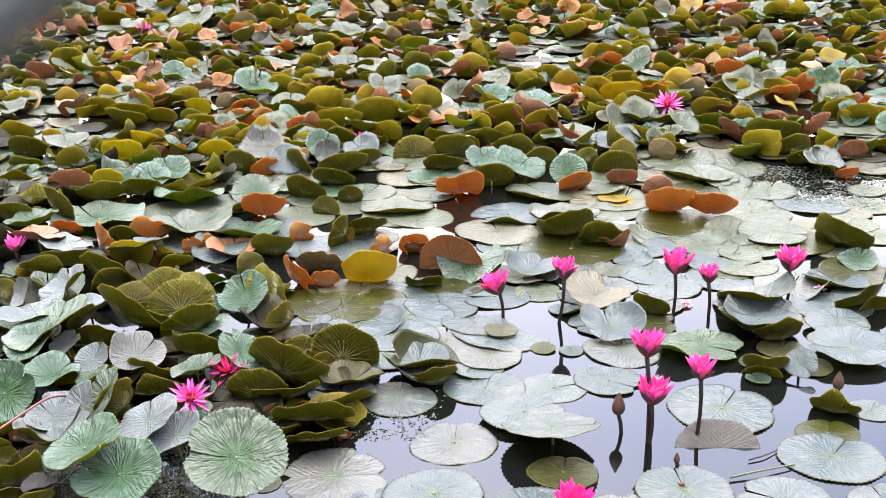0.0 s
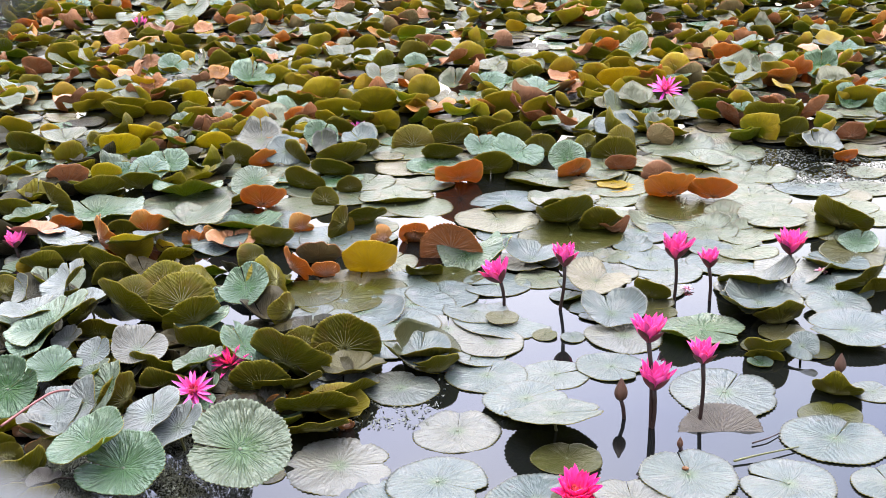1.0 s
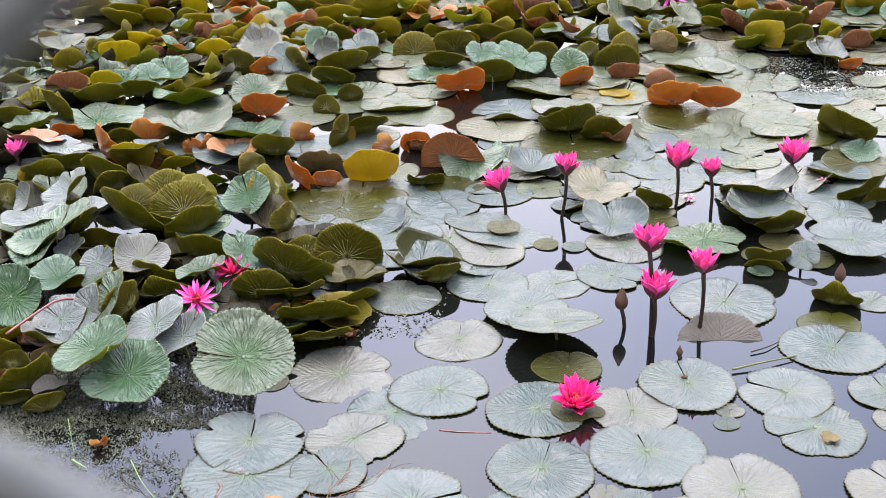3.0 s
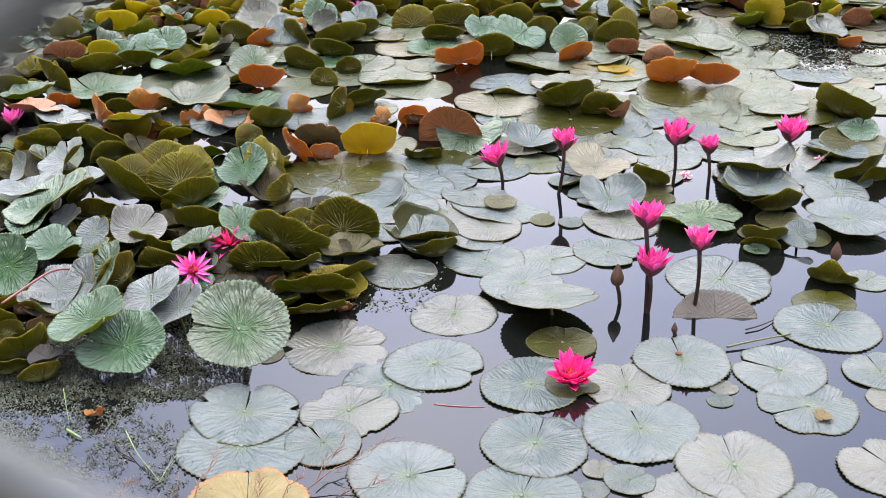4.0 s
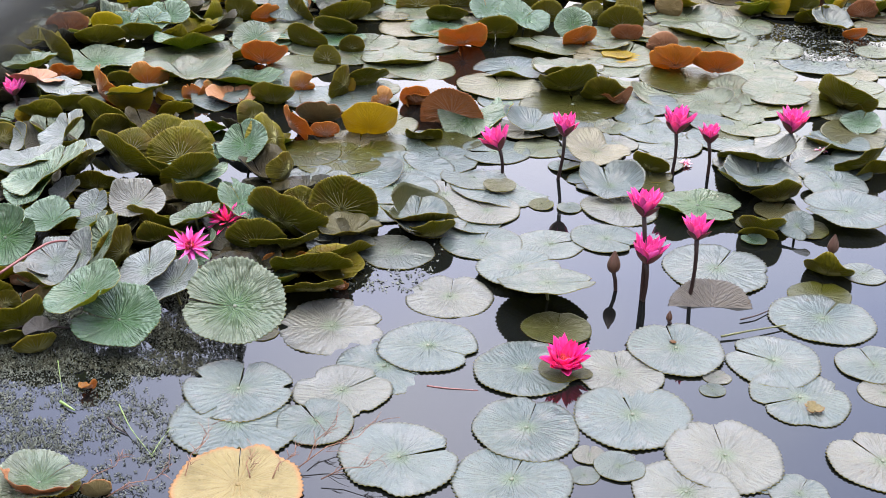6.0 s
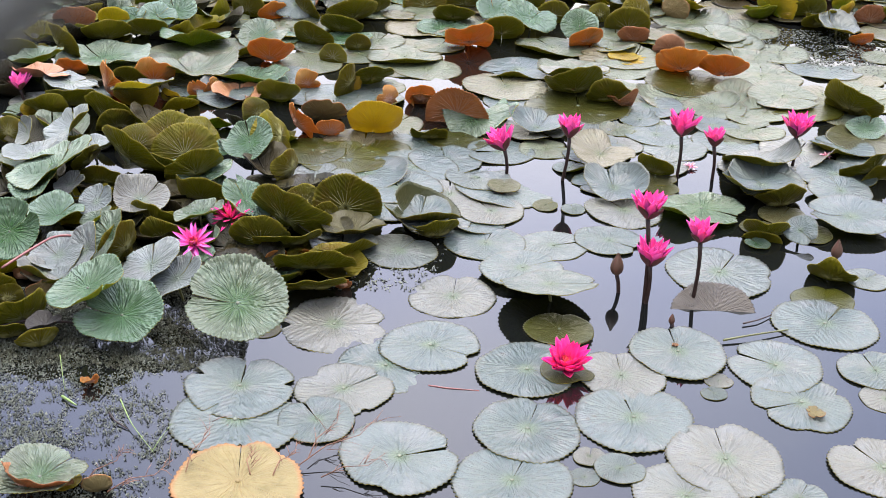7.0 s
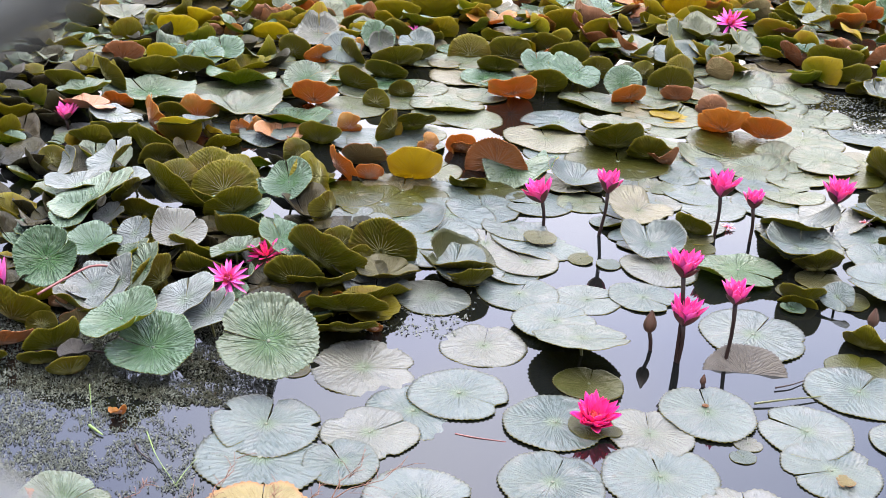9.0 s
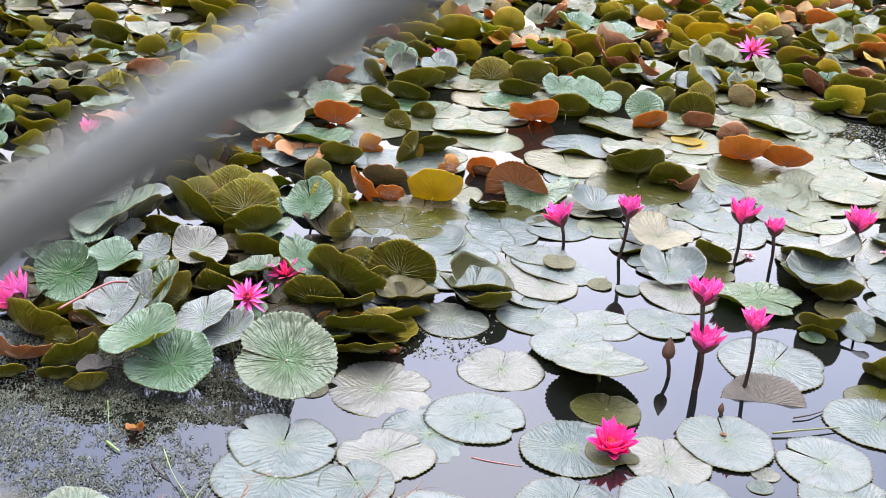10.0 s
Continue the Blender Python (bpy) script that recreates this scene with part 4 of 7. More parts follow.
lily_pad("g", 0.407, 4.001, 0.0050, 0.113, 60, 2.3, 223, curl=0.38, ruffle=0.011, cup=0.008)

lily_pad("o", -1.250, 4.460, 0.0608, 0.176, 97, -75, -45, gap=0.4, cup=0.16, fold=0.3, bend=-0.11, curl=0.05, ruffle=0.08, torn=0.17)
lily_pad("l", -1.139, 4.402, 0.0375, 0.159, 71, -55, -3, gap=0.4, cup=0.14, fold=0.12, bend=0.12, curl=0.41, ruffle=0.081)
lily_pad("o", -1.456, 4.722, 0.0275, 0.125, 86, -45, 5, gap=0.4, cup=0.21, fold=0.0, bend=-0.02, curl=-0.12, ruffle=0.11, torn=0.27)
lily_pad("p", -1.503, 4.527, 0.0652, 0.200, 45, -10, 14, cup=0.2, fold=0.18, bend=0.13, curl=-0.23, ruffle=0.1, torn=0.21)
lily_pad("y", -1.023, 4.459, 0.0216, 0.073, 93, -62, -4, gap=0.4, cup=0.31, fold=0.11, bend=-0.08, curl=0.38, ruffle=0.071)
lily_pad("o", -0.937, 4.554, 0.0249, 0.082, 97, -72, 0, gap=0.4, cup=0.11, fold=0.06, bend=0.07, curl=-0.19, ruffle=0.08, torn=0.5)
lily_pad("o", -0.881, 4.574, 0.0267, 0.086, 106, -95, 59, gap=0.4, cup=0.16, fold=0.12, bend=-0.03, curl=0.16, ruffle=0.09, torn=0.5)
lily_pad("o", -1.116, 4.615, 0.0392, 0.158, 105, -60, 8, gap=0.4, cup=0.3, fold=0.08, bend=0.02, curl=0.22, ruffle=0.12, torn=0.16)
lily_pad("d", -1.205, 4.602, 0.0316, 0.138, 75, -50, -4, gap=0.4, cup=0.18, fold=0.04, bend=0.11, curl=0.08, ruffle=0.055)
lily_pad("g", -1.108, 4.416, 0.0738, 0.218, 115, -15, 34, cup=0.16, fold=0.03, bend=-0.01, curl=0.02, ruffle=0.053)
lily_pad("d", -1.182, 4.238, 0.0338, 0.220, 79, -52, -23, gap=0.4, cup=0.17, fold=0.05, bend=0.03, curl=-0.17, ruffle=0.079)
lily_pad("d", -1.149, 4.181, 0.0187, 0.145, 109, -54, 29, gap=0.4, cup=0.12, fold=0.08, bend=-0.01, curl=0.24, ruffle=0.055)
lily_pad("s", -1.239, 3.968, 0.0912, 0.183, 85, 33, -83, cup=0.27, fold=0.09, bend=-0.12, curl=-0.15, ruffle=0.082)
lily_pad("s", -1.374, 3.930, 0.0853, 0.103, 98, 55, -57, cup=0.18, fold=0.13, bend=0.02, curl=0.3, ruffle=0.066)
lily_pad("d", -1.482, 4.059, 0.0319, 0.110, 104, -103, 5, gap=0.4, cup=0.21, fold=0.04, bend=0.08, curl=0.21, ruffle=0.081)
lily_pad("d", -1.415, 4.258, 0.0325, 0.166, 97, -41, -11, gap=0.4, cup=0.12, fold=0.09, bend=0.0, curl=0.35, ruffle=0.054)
lily_pad("y", -1.482, 4.280, 0.0191, 0.063, 75, -59, 10, gap=0.4, cup=0.14, fold=0.07, bend=-0.07, curl=0.45, ruffle=0.09)
lily_pad("s", -1.388, 4.482, 0.0603, 0.199, 60, -7, -31, cup=0.11, fold=0.06, bend=0.03, curl=-0.24, ruffle=0.077)
lily_pad("d", -1.347, 4.340, 0.0356, 0.187, 91, -41, 8, gap=0.4, cup=0.26, fold=0.14, bend=-0.11, curl=-0.04, ruffle=0.046)
lily_pad("d", -1.039, 4.005, 0.0214, 0.147, 94, -104, 7, gap=0.4, cup=0.14, fold=0.1, bend=0.12, curl=0.31, ruffle=0.078)
lily_pad("d", -0.936, 4.042, 0.0313, 0.194, 87, -104, 7, gap=0.4, cup=0.21, fold=0.1, bend=0.09, curl=0.17, ruffle=0.063)
lily_pad("d", -0.864, 3.935, 0.0279, 0.211, 95, -104, 8, gap=0.4, cup=0.24, fold=0.1, bend=0.04, curl=-0.08, ruffle=0.076)
lily_pad("d", -0.816, 4.030, 0.0454, 0.176, 103, -123, 56, gap=0.4, cup=0.12, fold=0.1, bend=-0.02, curl=0.1, ruffle=0.069)
lily_pad("d", -1.000, 3.769, 0.0773, 0.249, 87, -50, -37, gap=0.4, cup=0.18, fold=0.11, bend=0.08, curl=-0.05, ruffle=0.057)
lily_pad("d", -1.145, 3.809, 0.0473, 0.111, 98, -60, 55, gap=0.4, cup=0.21, fold=0.12, bend=-0.07, curl=-0.05, ruffle=0.057)
lily_pad("d", -0.793, 3.756, 0.0463, 0.186, 88, -54, 31, gap=0.4, cup=0.26, fold=0.01, bend=-0.01, curl=-0.07, ruffle=0.058)
lily_pad("d", -0.922, 3.829, 0.0290, 0.152, 106, -45, -16, gap=0.4, cup=0.21, fold=0.07, bend=-0.05, curl=0.01, ruffle=0.083)
lily_pad("f", -1.204, 3.649, 0.0893, 0.278, 73, -20, 76, cup=0.16, fold=0.12, bend=-0.15, curl=-0.12, ruffle=0.053)
lily_pad("s", -1.150, 3.884, 0.0591, 0.180, 133, -6, 41, cup=0.18, fold=0.05, bend=0.08, curl=0.1, ruffle=0.063)
lily_pad("s", -1.314, 3.799, 0.0619, 0.192, 42, -8, 49, cup=0.2, fold=0.02, bend=-0.08, curl=0.11, ruffle=0.047)
lily_pad("d", -1.074, 3.689, 0.0310, 0.128, 71, -54, 5, gap=0.4, cup=0.23, fold=0.03, bend=0.02, curl=0.14, ruffle=0.064)
lily_pad("d", -1.259, 3.967, 0.0233, 0.104, 99, -43, 15, gap=0.4, cup=0.28, fold=0.14, bend=0.06, curl=0.25, ruffle=0.079)
lily_pad("f", -0.646, 3.921, 0.0854, 0.173, 98, 29, -34, cup=0.14, fold=0.1, bend=-0.1, curl=0.21, ruffle=0.062)
lily_pad("d", -0.561, 4.004, 0.0784, 0.181, 108, -112, 76, gap=0.4, cup=0.12, fold=0.07, bend=0.01, curl=0.49, ruffle=0.072)
lily_pad("o", -0.519, 4.174, 0.0560, 0.145, 97, -67, -45, gap=0.4, cup=0.23, fold=0.12, bend=-0.04, curl=-0.12, ruffle=0.08, torn=0.28)
lily_pad("t", -0.446, 4.326, 0.0359, 0.157, 85, -52, 5, gap=0.4, cup=0.17, fold=0.03, bend=0.06, curl=0.03, ruffle=0.06, torn=0.22)
lily_pad("o", -0.410, 4.187, 0.0267, 0.098, 75, -61, 8, gap=0.4, cup=0.28, fold=0.12, bend=-0.02, curl=-0.0, ruffle=0.07, torn=0.4)
lily_pad("o", -0.227, 4.526, 0.0275, 0.089, 87, -86, 25, gap=0.4, cup=0.2, fold=0.1, bend=-0.02, curl=0.49, ruffle=0.07, torn=0.4)
lily_pad("o", -0.110, 4.544, 0.0308, 0.117, 94, -61, -7, gap=0.4, cup=0.13, fold=0.05, bend=0.09, curl=-0.09, ruffle=0.06, torn=0.13)
lily_pad("d", -0.496, 3.786, 0.0589, 0.123, 94, -86, 61, gap=0.4, cup=0.2, fold=0.11, bend=-0.1, curl=0.42, ruffle=0.058)
lily_pad("d", -0.380, 4.608, 0.0586, 0.141, 84, -81, 52, gap=0.4, cup=0.14, fold=0.13, bend=-0.11, curl=0.15, ruffle=0.063)
lily_pad("d", -0.309, 4.717, 0.0387, 0.193, 84, -44, 20, gap=0.4, cup=0.1, fold=0.02, bend=-0.07, curl=-0.17, ruffle=0.073)
lily_pad("y", -0.382, 4.658, 0.0299, 0.099, 98, -84, 18, gap=0.4, cup=0.17, fold=0.11, bend=0.07, curl=0.06, ruffle=0.055, torn=0.3)
lily_pad("o", -0.719, 4.905, 0.0445, 0.187, 93, -50, 1, gap=0.4, cup=0.3, fold=0.13, bend=-0.08, curl=0.3, ruffle=0.08, torn=0.24)
lily_pad("o", -0.541, 4.664, 0.0285, 0.099, 107, -70, 4, gap=0.4, cup=0.24, fold=0.08, bend=-0.01, curl=0.5, ruffle=0.1, torn=0.8)
lily_pad("f", -0.767, 4.711, 0.0145, 0.300, 127, -12, 12, cup=0.17, fold=0.1, bend=-0.0, curl=-0.22, ruffle=0.056)
lily_pad("p", -0.788, 4.531, 0.0079, 0.183, 92, -3, -82, cup=0.28, fold=0.14, bend=0.03, curl=0.15, ruffle=0.07, torn=0.31)
lily_pad("d", -0.630, 4.488, 0.0340, 0.154, 85, -49, 7, gap=0.4, cup=0.28, fold=0.12, bend=-0.0, curl=0.19, ruffle=0.067)
lily_pad("d", -0.679, 4.314, 0.0300, 0.112, 98, -88, 41, gap=0.4, cup=0.18, fold=0.03, bend=0.04, curl=0.44, ruffle=0.056)
lily_pad("g", -0.993, 4.764, 0.0167, 0.350, 126, -13, 30, cup=0.22, fold=0.1, bend=-0.12, curl=-0.25, ruffle=0.079)
lily_pad("w", -0.456, 4.065, 0.0054, 0.229, 60, 0.2, 255, ruffle=0.01, cup=-0.01, gap=2)
lily_pad("w", -0.256, 4.073, 0.0038, 0.268, 80, -0.4, 92, ruffle=0.006, cup=-0.006, gap=1.2)
lily_pad("y", -0.259, 4.207, 0.0495, 0.197, 97, -55, -2, gap=0.4, cup=0.3, fold=0.0, bend=0.03, curl=0.3, ruffle=0.054)
lily_pad("d", -0.067, 4.202, 0.0154, 0.128, 98, -43, 1, gap=0.4, cup=0.13, fold=0.04, bend=0.02, curl=-0.13, ruffle=0.086)
lily_pad("f", -1.236, 3.569, 0.0684, 0.168, 60, 15, -78, cup=0.2, fold=0.17, bend=-0.19, curl=-0.18, ruffle=0.06)
lily_pad("s", -1.144, 3.592, 0.0586, 0.096, 46, 11, -38, cup=0.27, fold=0.02, bend=-0.17, curl=-0.26, ruffle=0.076)
lily_pad("f", -1.117, 3.367, 0.0610, 0.160, 55, 9, -25, cup=0.28, fold=0.17, bend=-0.02, curl=-0.22, ruffle=0.07)
lily_pad("f", -1.191, 3.179, 0.0996, 0.179, 44, 42, 5, cup=0.2, fold=0.15, bend=0.13, curl=0.32, ruffle=0.048)
lily_pad("s", -0.900, 3.476, 0.0732, 0.164, 61, 19, 45, cup=0.21, fold=0.14, bend=-0.11, curl=0.31, ruffle=0.046)
lily_pad("d", -0.852, 3.425, 0.0279, 0.154, 107, -49, -16, gap=0.4, cup=0.22, fold=0.13, bend=0.05, curl=-0.04, ruffle=0.071)
lily_pad("d", -0.746, 3.598, 0.0292, 0.170, 70, -46, -2, gap=0.4, cup=0.25, fold=0.0, bend=0.08, curl=0.46, ruffle=0.059)
lily_pad("f", -0.713, 3.408, 0.0631, 0.148, 45, -12, 32, cup=0.19, fold=0.12, bend=-0.17, curl=-0.08, ruffle=0.059)
lily_pad("d", -0.800, 3.329, 0.0244, 0.136, 100, -46, 6, gap=0.4, cup=0.24, fold=0.09, bend=-0.02, curl=0.33, ruffle=0.072)
lily_pad("d", -0.884, 3.200, 0.0536, 0.151, 89, -77, 61, gap=0.4, cup=0.29, fold=0.06, bend=0.08, curl=-0.04, ruffle=0.068)
lily_pad("s", -1.021, 3.443, 0.0768, 0.113, 62, 34, -34, cup=0.18, fold=0.04, bend=0.08, curl=0.16, ruffle=0.055)
lily_pad("f", -0.994, 3.347, 0.0683, 0.097, 81, -26, 89, cup=0.19, fold=0.17, bend=-0.08, curl=-0.14, ruffle=0.079)
lily_pad("s", -0.953, 3.085, 0.1015, 0.149, 137, 56, -61, cup=0.16, fold=0.19, bend=-0.09, curl=-0.0, ruffle=0.081)
lily_pad("s", -1.037, 3.101, 0.0717, 0.156, 134, 19, -51, cup=0.11, fold=0.16, bend=-0.17, curl=0.25, ruffle=0.082)
lily_pad("s", -1.058, 3.012, 0.0678, 0.134, 92, -18, -86, cup=0.19, fold=0.04, bend=0.16, curl=0.28, ruffle=0.053)
lily_pad("s", -0.999, 2.989, 0.0639, 0.086, 42, 22, -78, cup=0.29, fold=0.01, bend=0.04, curl=0.23, ruffle=0.066)
lily_pad("b", -1.135, 3.077, 0.0182, 0.054, 95, -70, 0, gap=0.4, cup=0.3, fold=0.01, bend=-0.08, curl=0.44, ruffle=0.11, torn=0.15)
lily_pad("f", -0.917, 3.175, 0.1039, 0.159, 112, 55, -72, cup=0.12, fold=0.02, bend=-0.09, curl=-0.02, ruffle=0.07)
lily_pad("s", -0.770, 3.039, 0.0866, 0.186, 93, 28, -48, cup=0.12, fold=0.14, bend=0.16, curl=-0.2, ruffle=0.053)
lily_pad("s", -0.692, 2.989, 0.0767, 0.152, 43, 24, -50, cup=0.17, fold=0.17, bend=-0.13, curl=-0.1, ruffle=0.059)
lily_pad("f", -0.507, 2.824, 0.1035, 0.256, 178, 30, -0, cup=0.2, fold=0.0, bend=0, curl=0.05, ruffle=0.025)
lily_pad("f", -0.892, 2.865, 0.1066, 0.198, -35, 18, -31, cup=0.16, fold=0.08, bend=-0.19, curl=0.33, ruffle=0.062)
lily_pad("f", -0.798, 2.818, 0.0587, 0.218, 165, 22, -33, cup=0.08, fold=0.2, bend=-0.12, curl=0.05, ruffle=0.075)
lily_pad("d", -1.053, 2.821, 0.0383, 0.153, 80, -52, 36, gap=0.4, cup=0.23, fold=0.01, bend=-0.02, curl=0.33, ruffle=0.072)
lily_pad("d", -0.983, 2.727, 0.0233, 0.103, 108, -51, 30, gap=0.4, cup=0.25, fold=0.13, bend=0.12, curl=0.0, ruffle=0.053)
lily_pad("t", -1.042, 2.966, 0.0257, 0.088, 93, -68, 17, gap=0.4, cup=0.31, fold=0.1, bend=0.04, curl=-0.19, ruffle=0.08, torn=0.13)
lily_pad("k", -0.978, 2.763, 0.0534, 0.087, 65, 4, -87, cup=0.26, fold=0.08, bend=-0.11, curl=0.39, ruffle=0.054)
lily_pad("d", -1.128, 2.940, 0.0258, 0.082, 102, -87, 16, gap=0.4, cup=0.11, fold=0.14, bend=-0.06, curl=-0.13, ruffle=0.061)
lily_pad("d", -1.065, 2.766, 0.0200, 0.117, 104, -48, 27, gap=0.4, cup=0.28, fold=0.08, bend=-0.03, curl=-0.18, ruffle=0.066)
lily_pad("d", -0.301, 3.553, 0.0350, 0.216, 88, -88, -8, gap=0.4, cup=0.12, fold=0.09, bend=-0.03, curl=0.27, ruffle=0.059)
lily_pad("d", -0.462, 3.400, 0.0654, 0.235, 75, -59, -30, gap=0.4, cup=0.15, fold=0.07, bend=0.02, curl=0.36, ruffle=0.087)
lily_pad("d", -0.525, 3.316, 0.0335, 0.168, 100, -60, 4, gap=0.4, cup=0.28, fold=0.02, bend=0.04, curl=-0.08, ruffle=0.089)
lily_pad("d", -0.442, 3.280, 0.0415, 0.199, 109, -42, 15, gap=0.4, cup=0.15, fold=0.1, bend=-0.09, curl=-0.13, ruffle=0.064)
lily_pad("w", -0.269, 3.431, 0.0189, 0.199, 43, -6, 22, cup=0.27, fold=0.06, bend=0.07, curl=-0.12, ruffle=0.073)
lily_pad("g", -0.291, 3.329, 0.0073, 0.195, 94, -4, -56, cup=0.19, fold=0.12, bend=0.09, curl=0.37, ruffle=0.046)
lily_pad("d", -0.349, 3.135, 0.0502, 0.223, 78, -38, 7, gap=0.4, cup=0.12, fold=0.0, bend=-0.02, curl=0.1, ruffle=0.073)
lily_pad("d", -0.338, 3.039, 0.0392, 0.165, 104, -38, 7, gap=0.4, cup=0.12, fold=0.04, bend=-0.03, curl=-0.19, ruffle=0.058)
lily_pad("o", -0.466, 3.223, 0.0205, 0.062, 100, -76, 0, gap=0.4, cup=0.13, fold=0.04, bend=0.1, curl=0.38, ruffle=0.08, torn=0.13)
lily_pad("o", -0.375, 3.263, 0.0186, 0.068, 93, -50, 1, gap=0.4, cup=0.17, fold=0.12, bend=-0.11, curl=-0.19, ruffle=0.1, torn=0.3)
lily_pad("o", -0.268, 3.101, 0.0164, 0.046, 87, -71, 8, gap=0.4, cup=0.12, fold=0.11, bend=-0.12, curl=0.04, ruffle=0.09, torn=0.2)
lily_pad("f", -0.588, 3.481, 0.0773, 0.164, 134, 23, 68, cup=0.19, fold=0.12, bend=-0.13, curl=-0.21, ruffle=0.081)
lily_pad("d", -0.435, 3.599, 0.0241, 0.112, 87, -86, 17, gap=0.4, cup=0.29, fold=0.12, bend=0.1, curl=0.29, ruffle=0.05)
lily_pad("d", -0.360, 3.518, 0.0209, 0.095, 101, -78, 30, gap=0.4, cup=0.15, fold=0.07, bend=0.03, curl=-0.14, ruffle=0.057)
lily_pad("g", -0.079, 3.504, 0.0376, 0.202, 75, 8, -63, cup=0.12, fold=0.03, bend=-0.06, curl=0.5, ruffle=0.062)
lily_pad("d", -0.020, 3.421, 0.0225, 0.139, 75, -48, 16, gap=0.4, cup=0.25, fold=0.11, bend=-0.1, curl=0.25, ruffle=0.06)
lily_pad("d", 0.681, 3.944, 0.0331, 0.131, 72, -50, -24, gap=0.4, cup=0.2, fold=0.02, bend=-0.03, curl=0.23, ruffle=0.067)
lily_pad("d", 1.484, 4.572, 0.0471, 0.230, 77, -48, -38, gap=0.4, cup=0.18, fold=0.1, bend=-0.05, curl=0.17, ruffle=0.046)
lily_pad("d", 1.411, 4.001, 0.0418, 0.210, 88, -53, 32, gap=0.4, cup=0.26, fold=0.1, bend=-0.11, curl=-0.16, ruffle=0.09)
lily_pad("o", 0.915, 4.969, 0.0427, 0.203, 99, -42, -4, gap=0.4, cup=0.35, fold=0.06, bend=0.1, curl=0.17, ruffle=0.072, torn=0.14)
lily_pad("o", 1.077, 4.936, 0.0396, 0.189, 89, -41, -8, gap=0.4, cup=0.35, fold=0.02, bend=0.1, curl=0.24, ruffle=0.048, torn=0.2)
lily_pad("p", 0.908, 5.262, 0.0264, 0.134, 102, -71, 7, gap=0.4, cup=0.2, fold=0.05, bend=-0.03, curl=0.05, ruffle=0.054, torn=0.17)
lily_pad("b", 0.772, 5.379, 0.0301, 0.141, 77, -45, -5, gap=0.4, cup=0.29, fold=0.02, bend=0.05, curl=0.08, ruffle=0.054, torn=0.11)
lily_pad("o", 0.565, 5.309, 0.0363, 0.157, 86, -53, 22, gap=0.4, cup=0.12, fold=0.1, bend=-0.06, curl=0.02, ruffle=0.06, torn=0.1)
lily_pad("y", 0.724, 5.181, 0.0070, 0.166, 60, 0.4, 114, ruffle=0.01, cup=0.002, gap=3)
lily_pad("d", 0.764, 5.548, 0.0255, 0.196, 90, -68, 3, gap=0.4, cup=0.17, fold=0.1, bend=0.05, curl=0.1, ruffle=0.033)
lily_pad("d", 0.822, 5.659, 0.0507, 0.166, 85, -91, 32, gap=0.4, cup=0.28, fold=0.07, bend=0.1, curl=-0.03, ruffle=0.038)
lily_pad("d", 0.654, 5.707, 0.0313, 0.105, 89, -97, 5, gap=0.4, cup=0.28, fold=0.07, bend=-0.0, curl=0.11, ruffle=0.047)
lily_pad("f", 0.534, 5.362, 0.0809, 0.156, -90, 56, 1, cup=0.11, fold=0.12, bend=-0.09, curl=0.15, ruffle=0.052)
lily_pad("f", 0.330, 5.524, 0.0529, 0.230, 56, 17, 23, cup=0.19, fold=0.05, bend=0.09, curl=-0.25, ruffle=0.084)
lily_pad("d", 0.444, 5.650, 0.0396, 0.142, 108, -77, 6, gap=0.4, cup=0.11, fold=0.02, bend=0.05, curl=0.13, ruffle=0.03)
lily_pad("g", 0.662, 6.051, 0.0332, 0.256, 47, 4, -0, cup=0.14, fold=0.16, bend=0.06, curl=-0.25, ruffle=0.046)
lily_pad("g", 0.822, 5.944, 0.0461, 0.206, 121, 14, -14, cup=0.16, fold=0.02, bend=-0.11, curl=0.29, ruffle=0.048)
lily_pad("g", 0.865, 6.255, 0.0645, 0.191, 110, 30, 56, cup=0.29, fold=0.02, bend=-0.19, curl=-0.07, ruffle=0.08)
lily_pad("f", 0.520, 6.741, 0.0427, 0.244, 51, 10, -33, cup=0.17, fold=0.08, bend=0.12, curl=0.03, ruffle=0.083)
lily_pad("f", 0.368, 6.953, 0.0413, 0.244, 74, 9, -0, cup=0.11, fold=0.07, bend=0.17, curl=0.02, ruffle=0.076)
lily_pad("d", 0.475, 6.190, 0.0637, 0.206, 102, -60, 31, gap=0.4, cup=0.14, fold=0.01, bend=0.04, curl=-0.03, ruffle=0.05)
lily_pad("d", 0.318, 5.798, 0.0426, 0.190, 90, -53, 6, gap=0.4, cup=0.14, fold=0.03, bend=0.07, curl=0.16, ruffle=0.05)
lily_pad("d", 0.225, 5.976, 0.0365, 0.175, 74, -46, -10, gap=0.4, cup=0.16, fold=0.06, bend=0.1, curl=-0.07, ruffle=0.037)
lily_pad("d", 0.044, 5.814, 0.0267, 0.205, 85, -70, 4, gap=0.4, cup=0.27, fold=0.05, bend=-0.11, curl=0.01, ruffle=0.038)
lily_pad("d", -0.136, 5.776, 0.0267, 0.194, 101, -97, 6, gap=0.4, cup=0.21, fold=0.04, bend=0.1, curl=0.09, ruffle=0.037)
lily_pad("f", 0.177, 5.688, 0.0417, 0.154, 102, 15, -0, cup=0.18, fold=0.08, bend=-0.12, curl=-0.13, ruffle=0.06)
lily_pad("d", 0.205, 5.359, 0.0407, 0.208, 89, -44, 8, gap=0.4, cup=0.11, fold=0.04, bend=0.1, curl=-0.03, ruffle=0.032)
lily_pad("o", 0.069, 5.198, 0.0456, 0.211, 108, -44, 11, gap=0.4, cup=0.22, fold=0.08, bend=-0.02, curl=0.09, ruffle=0.14, torn=0.1)
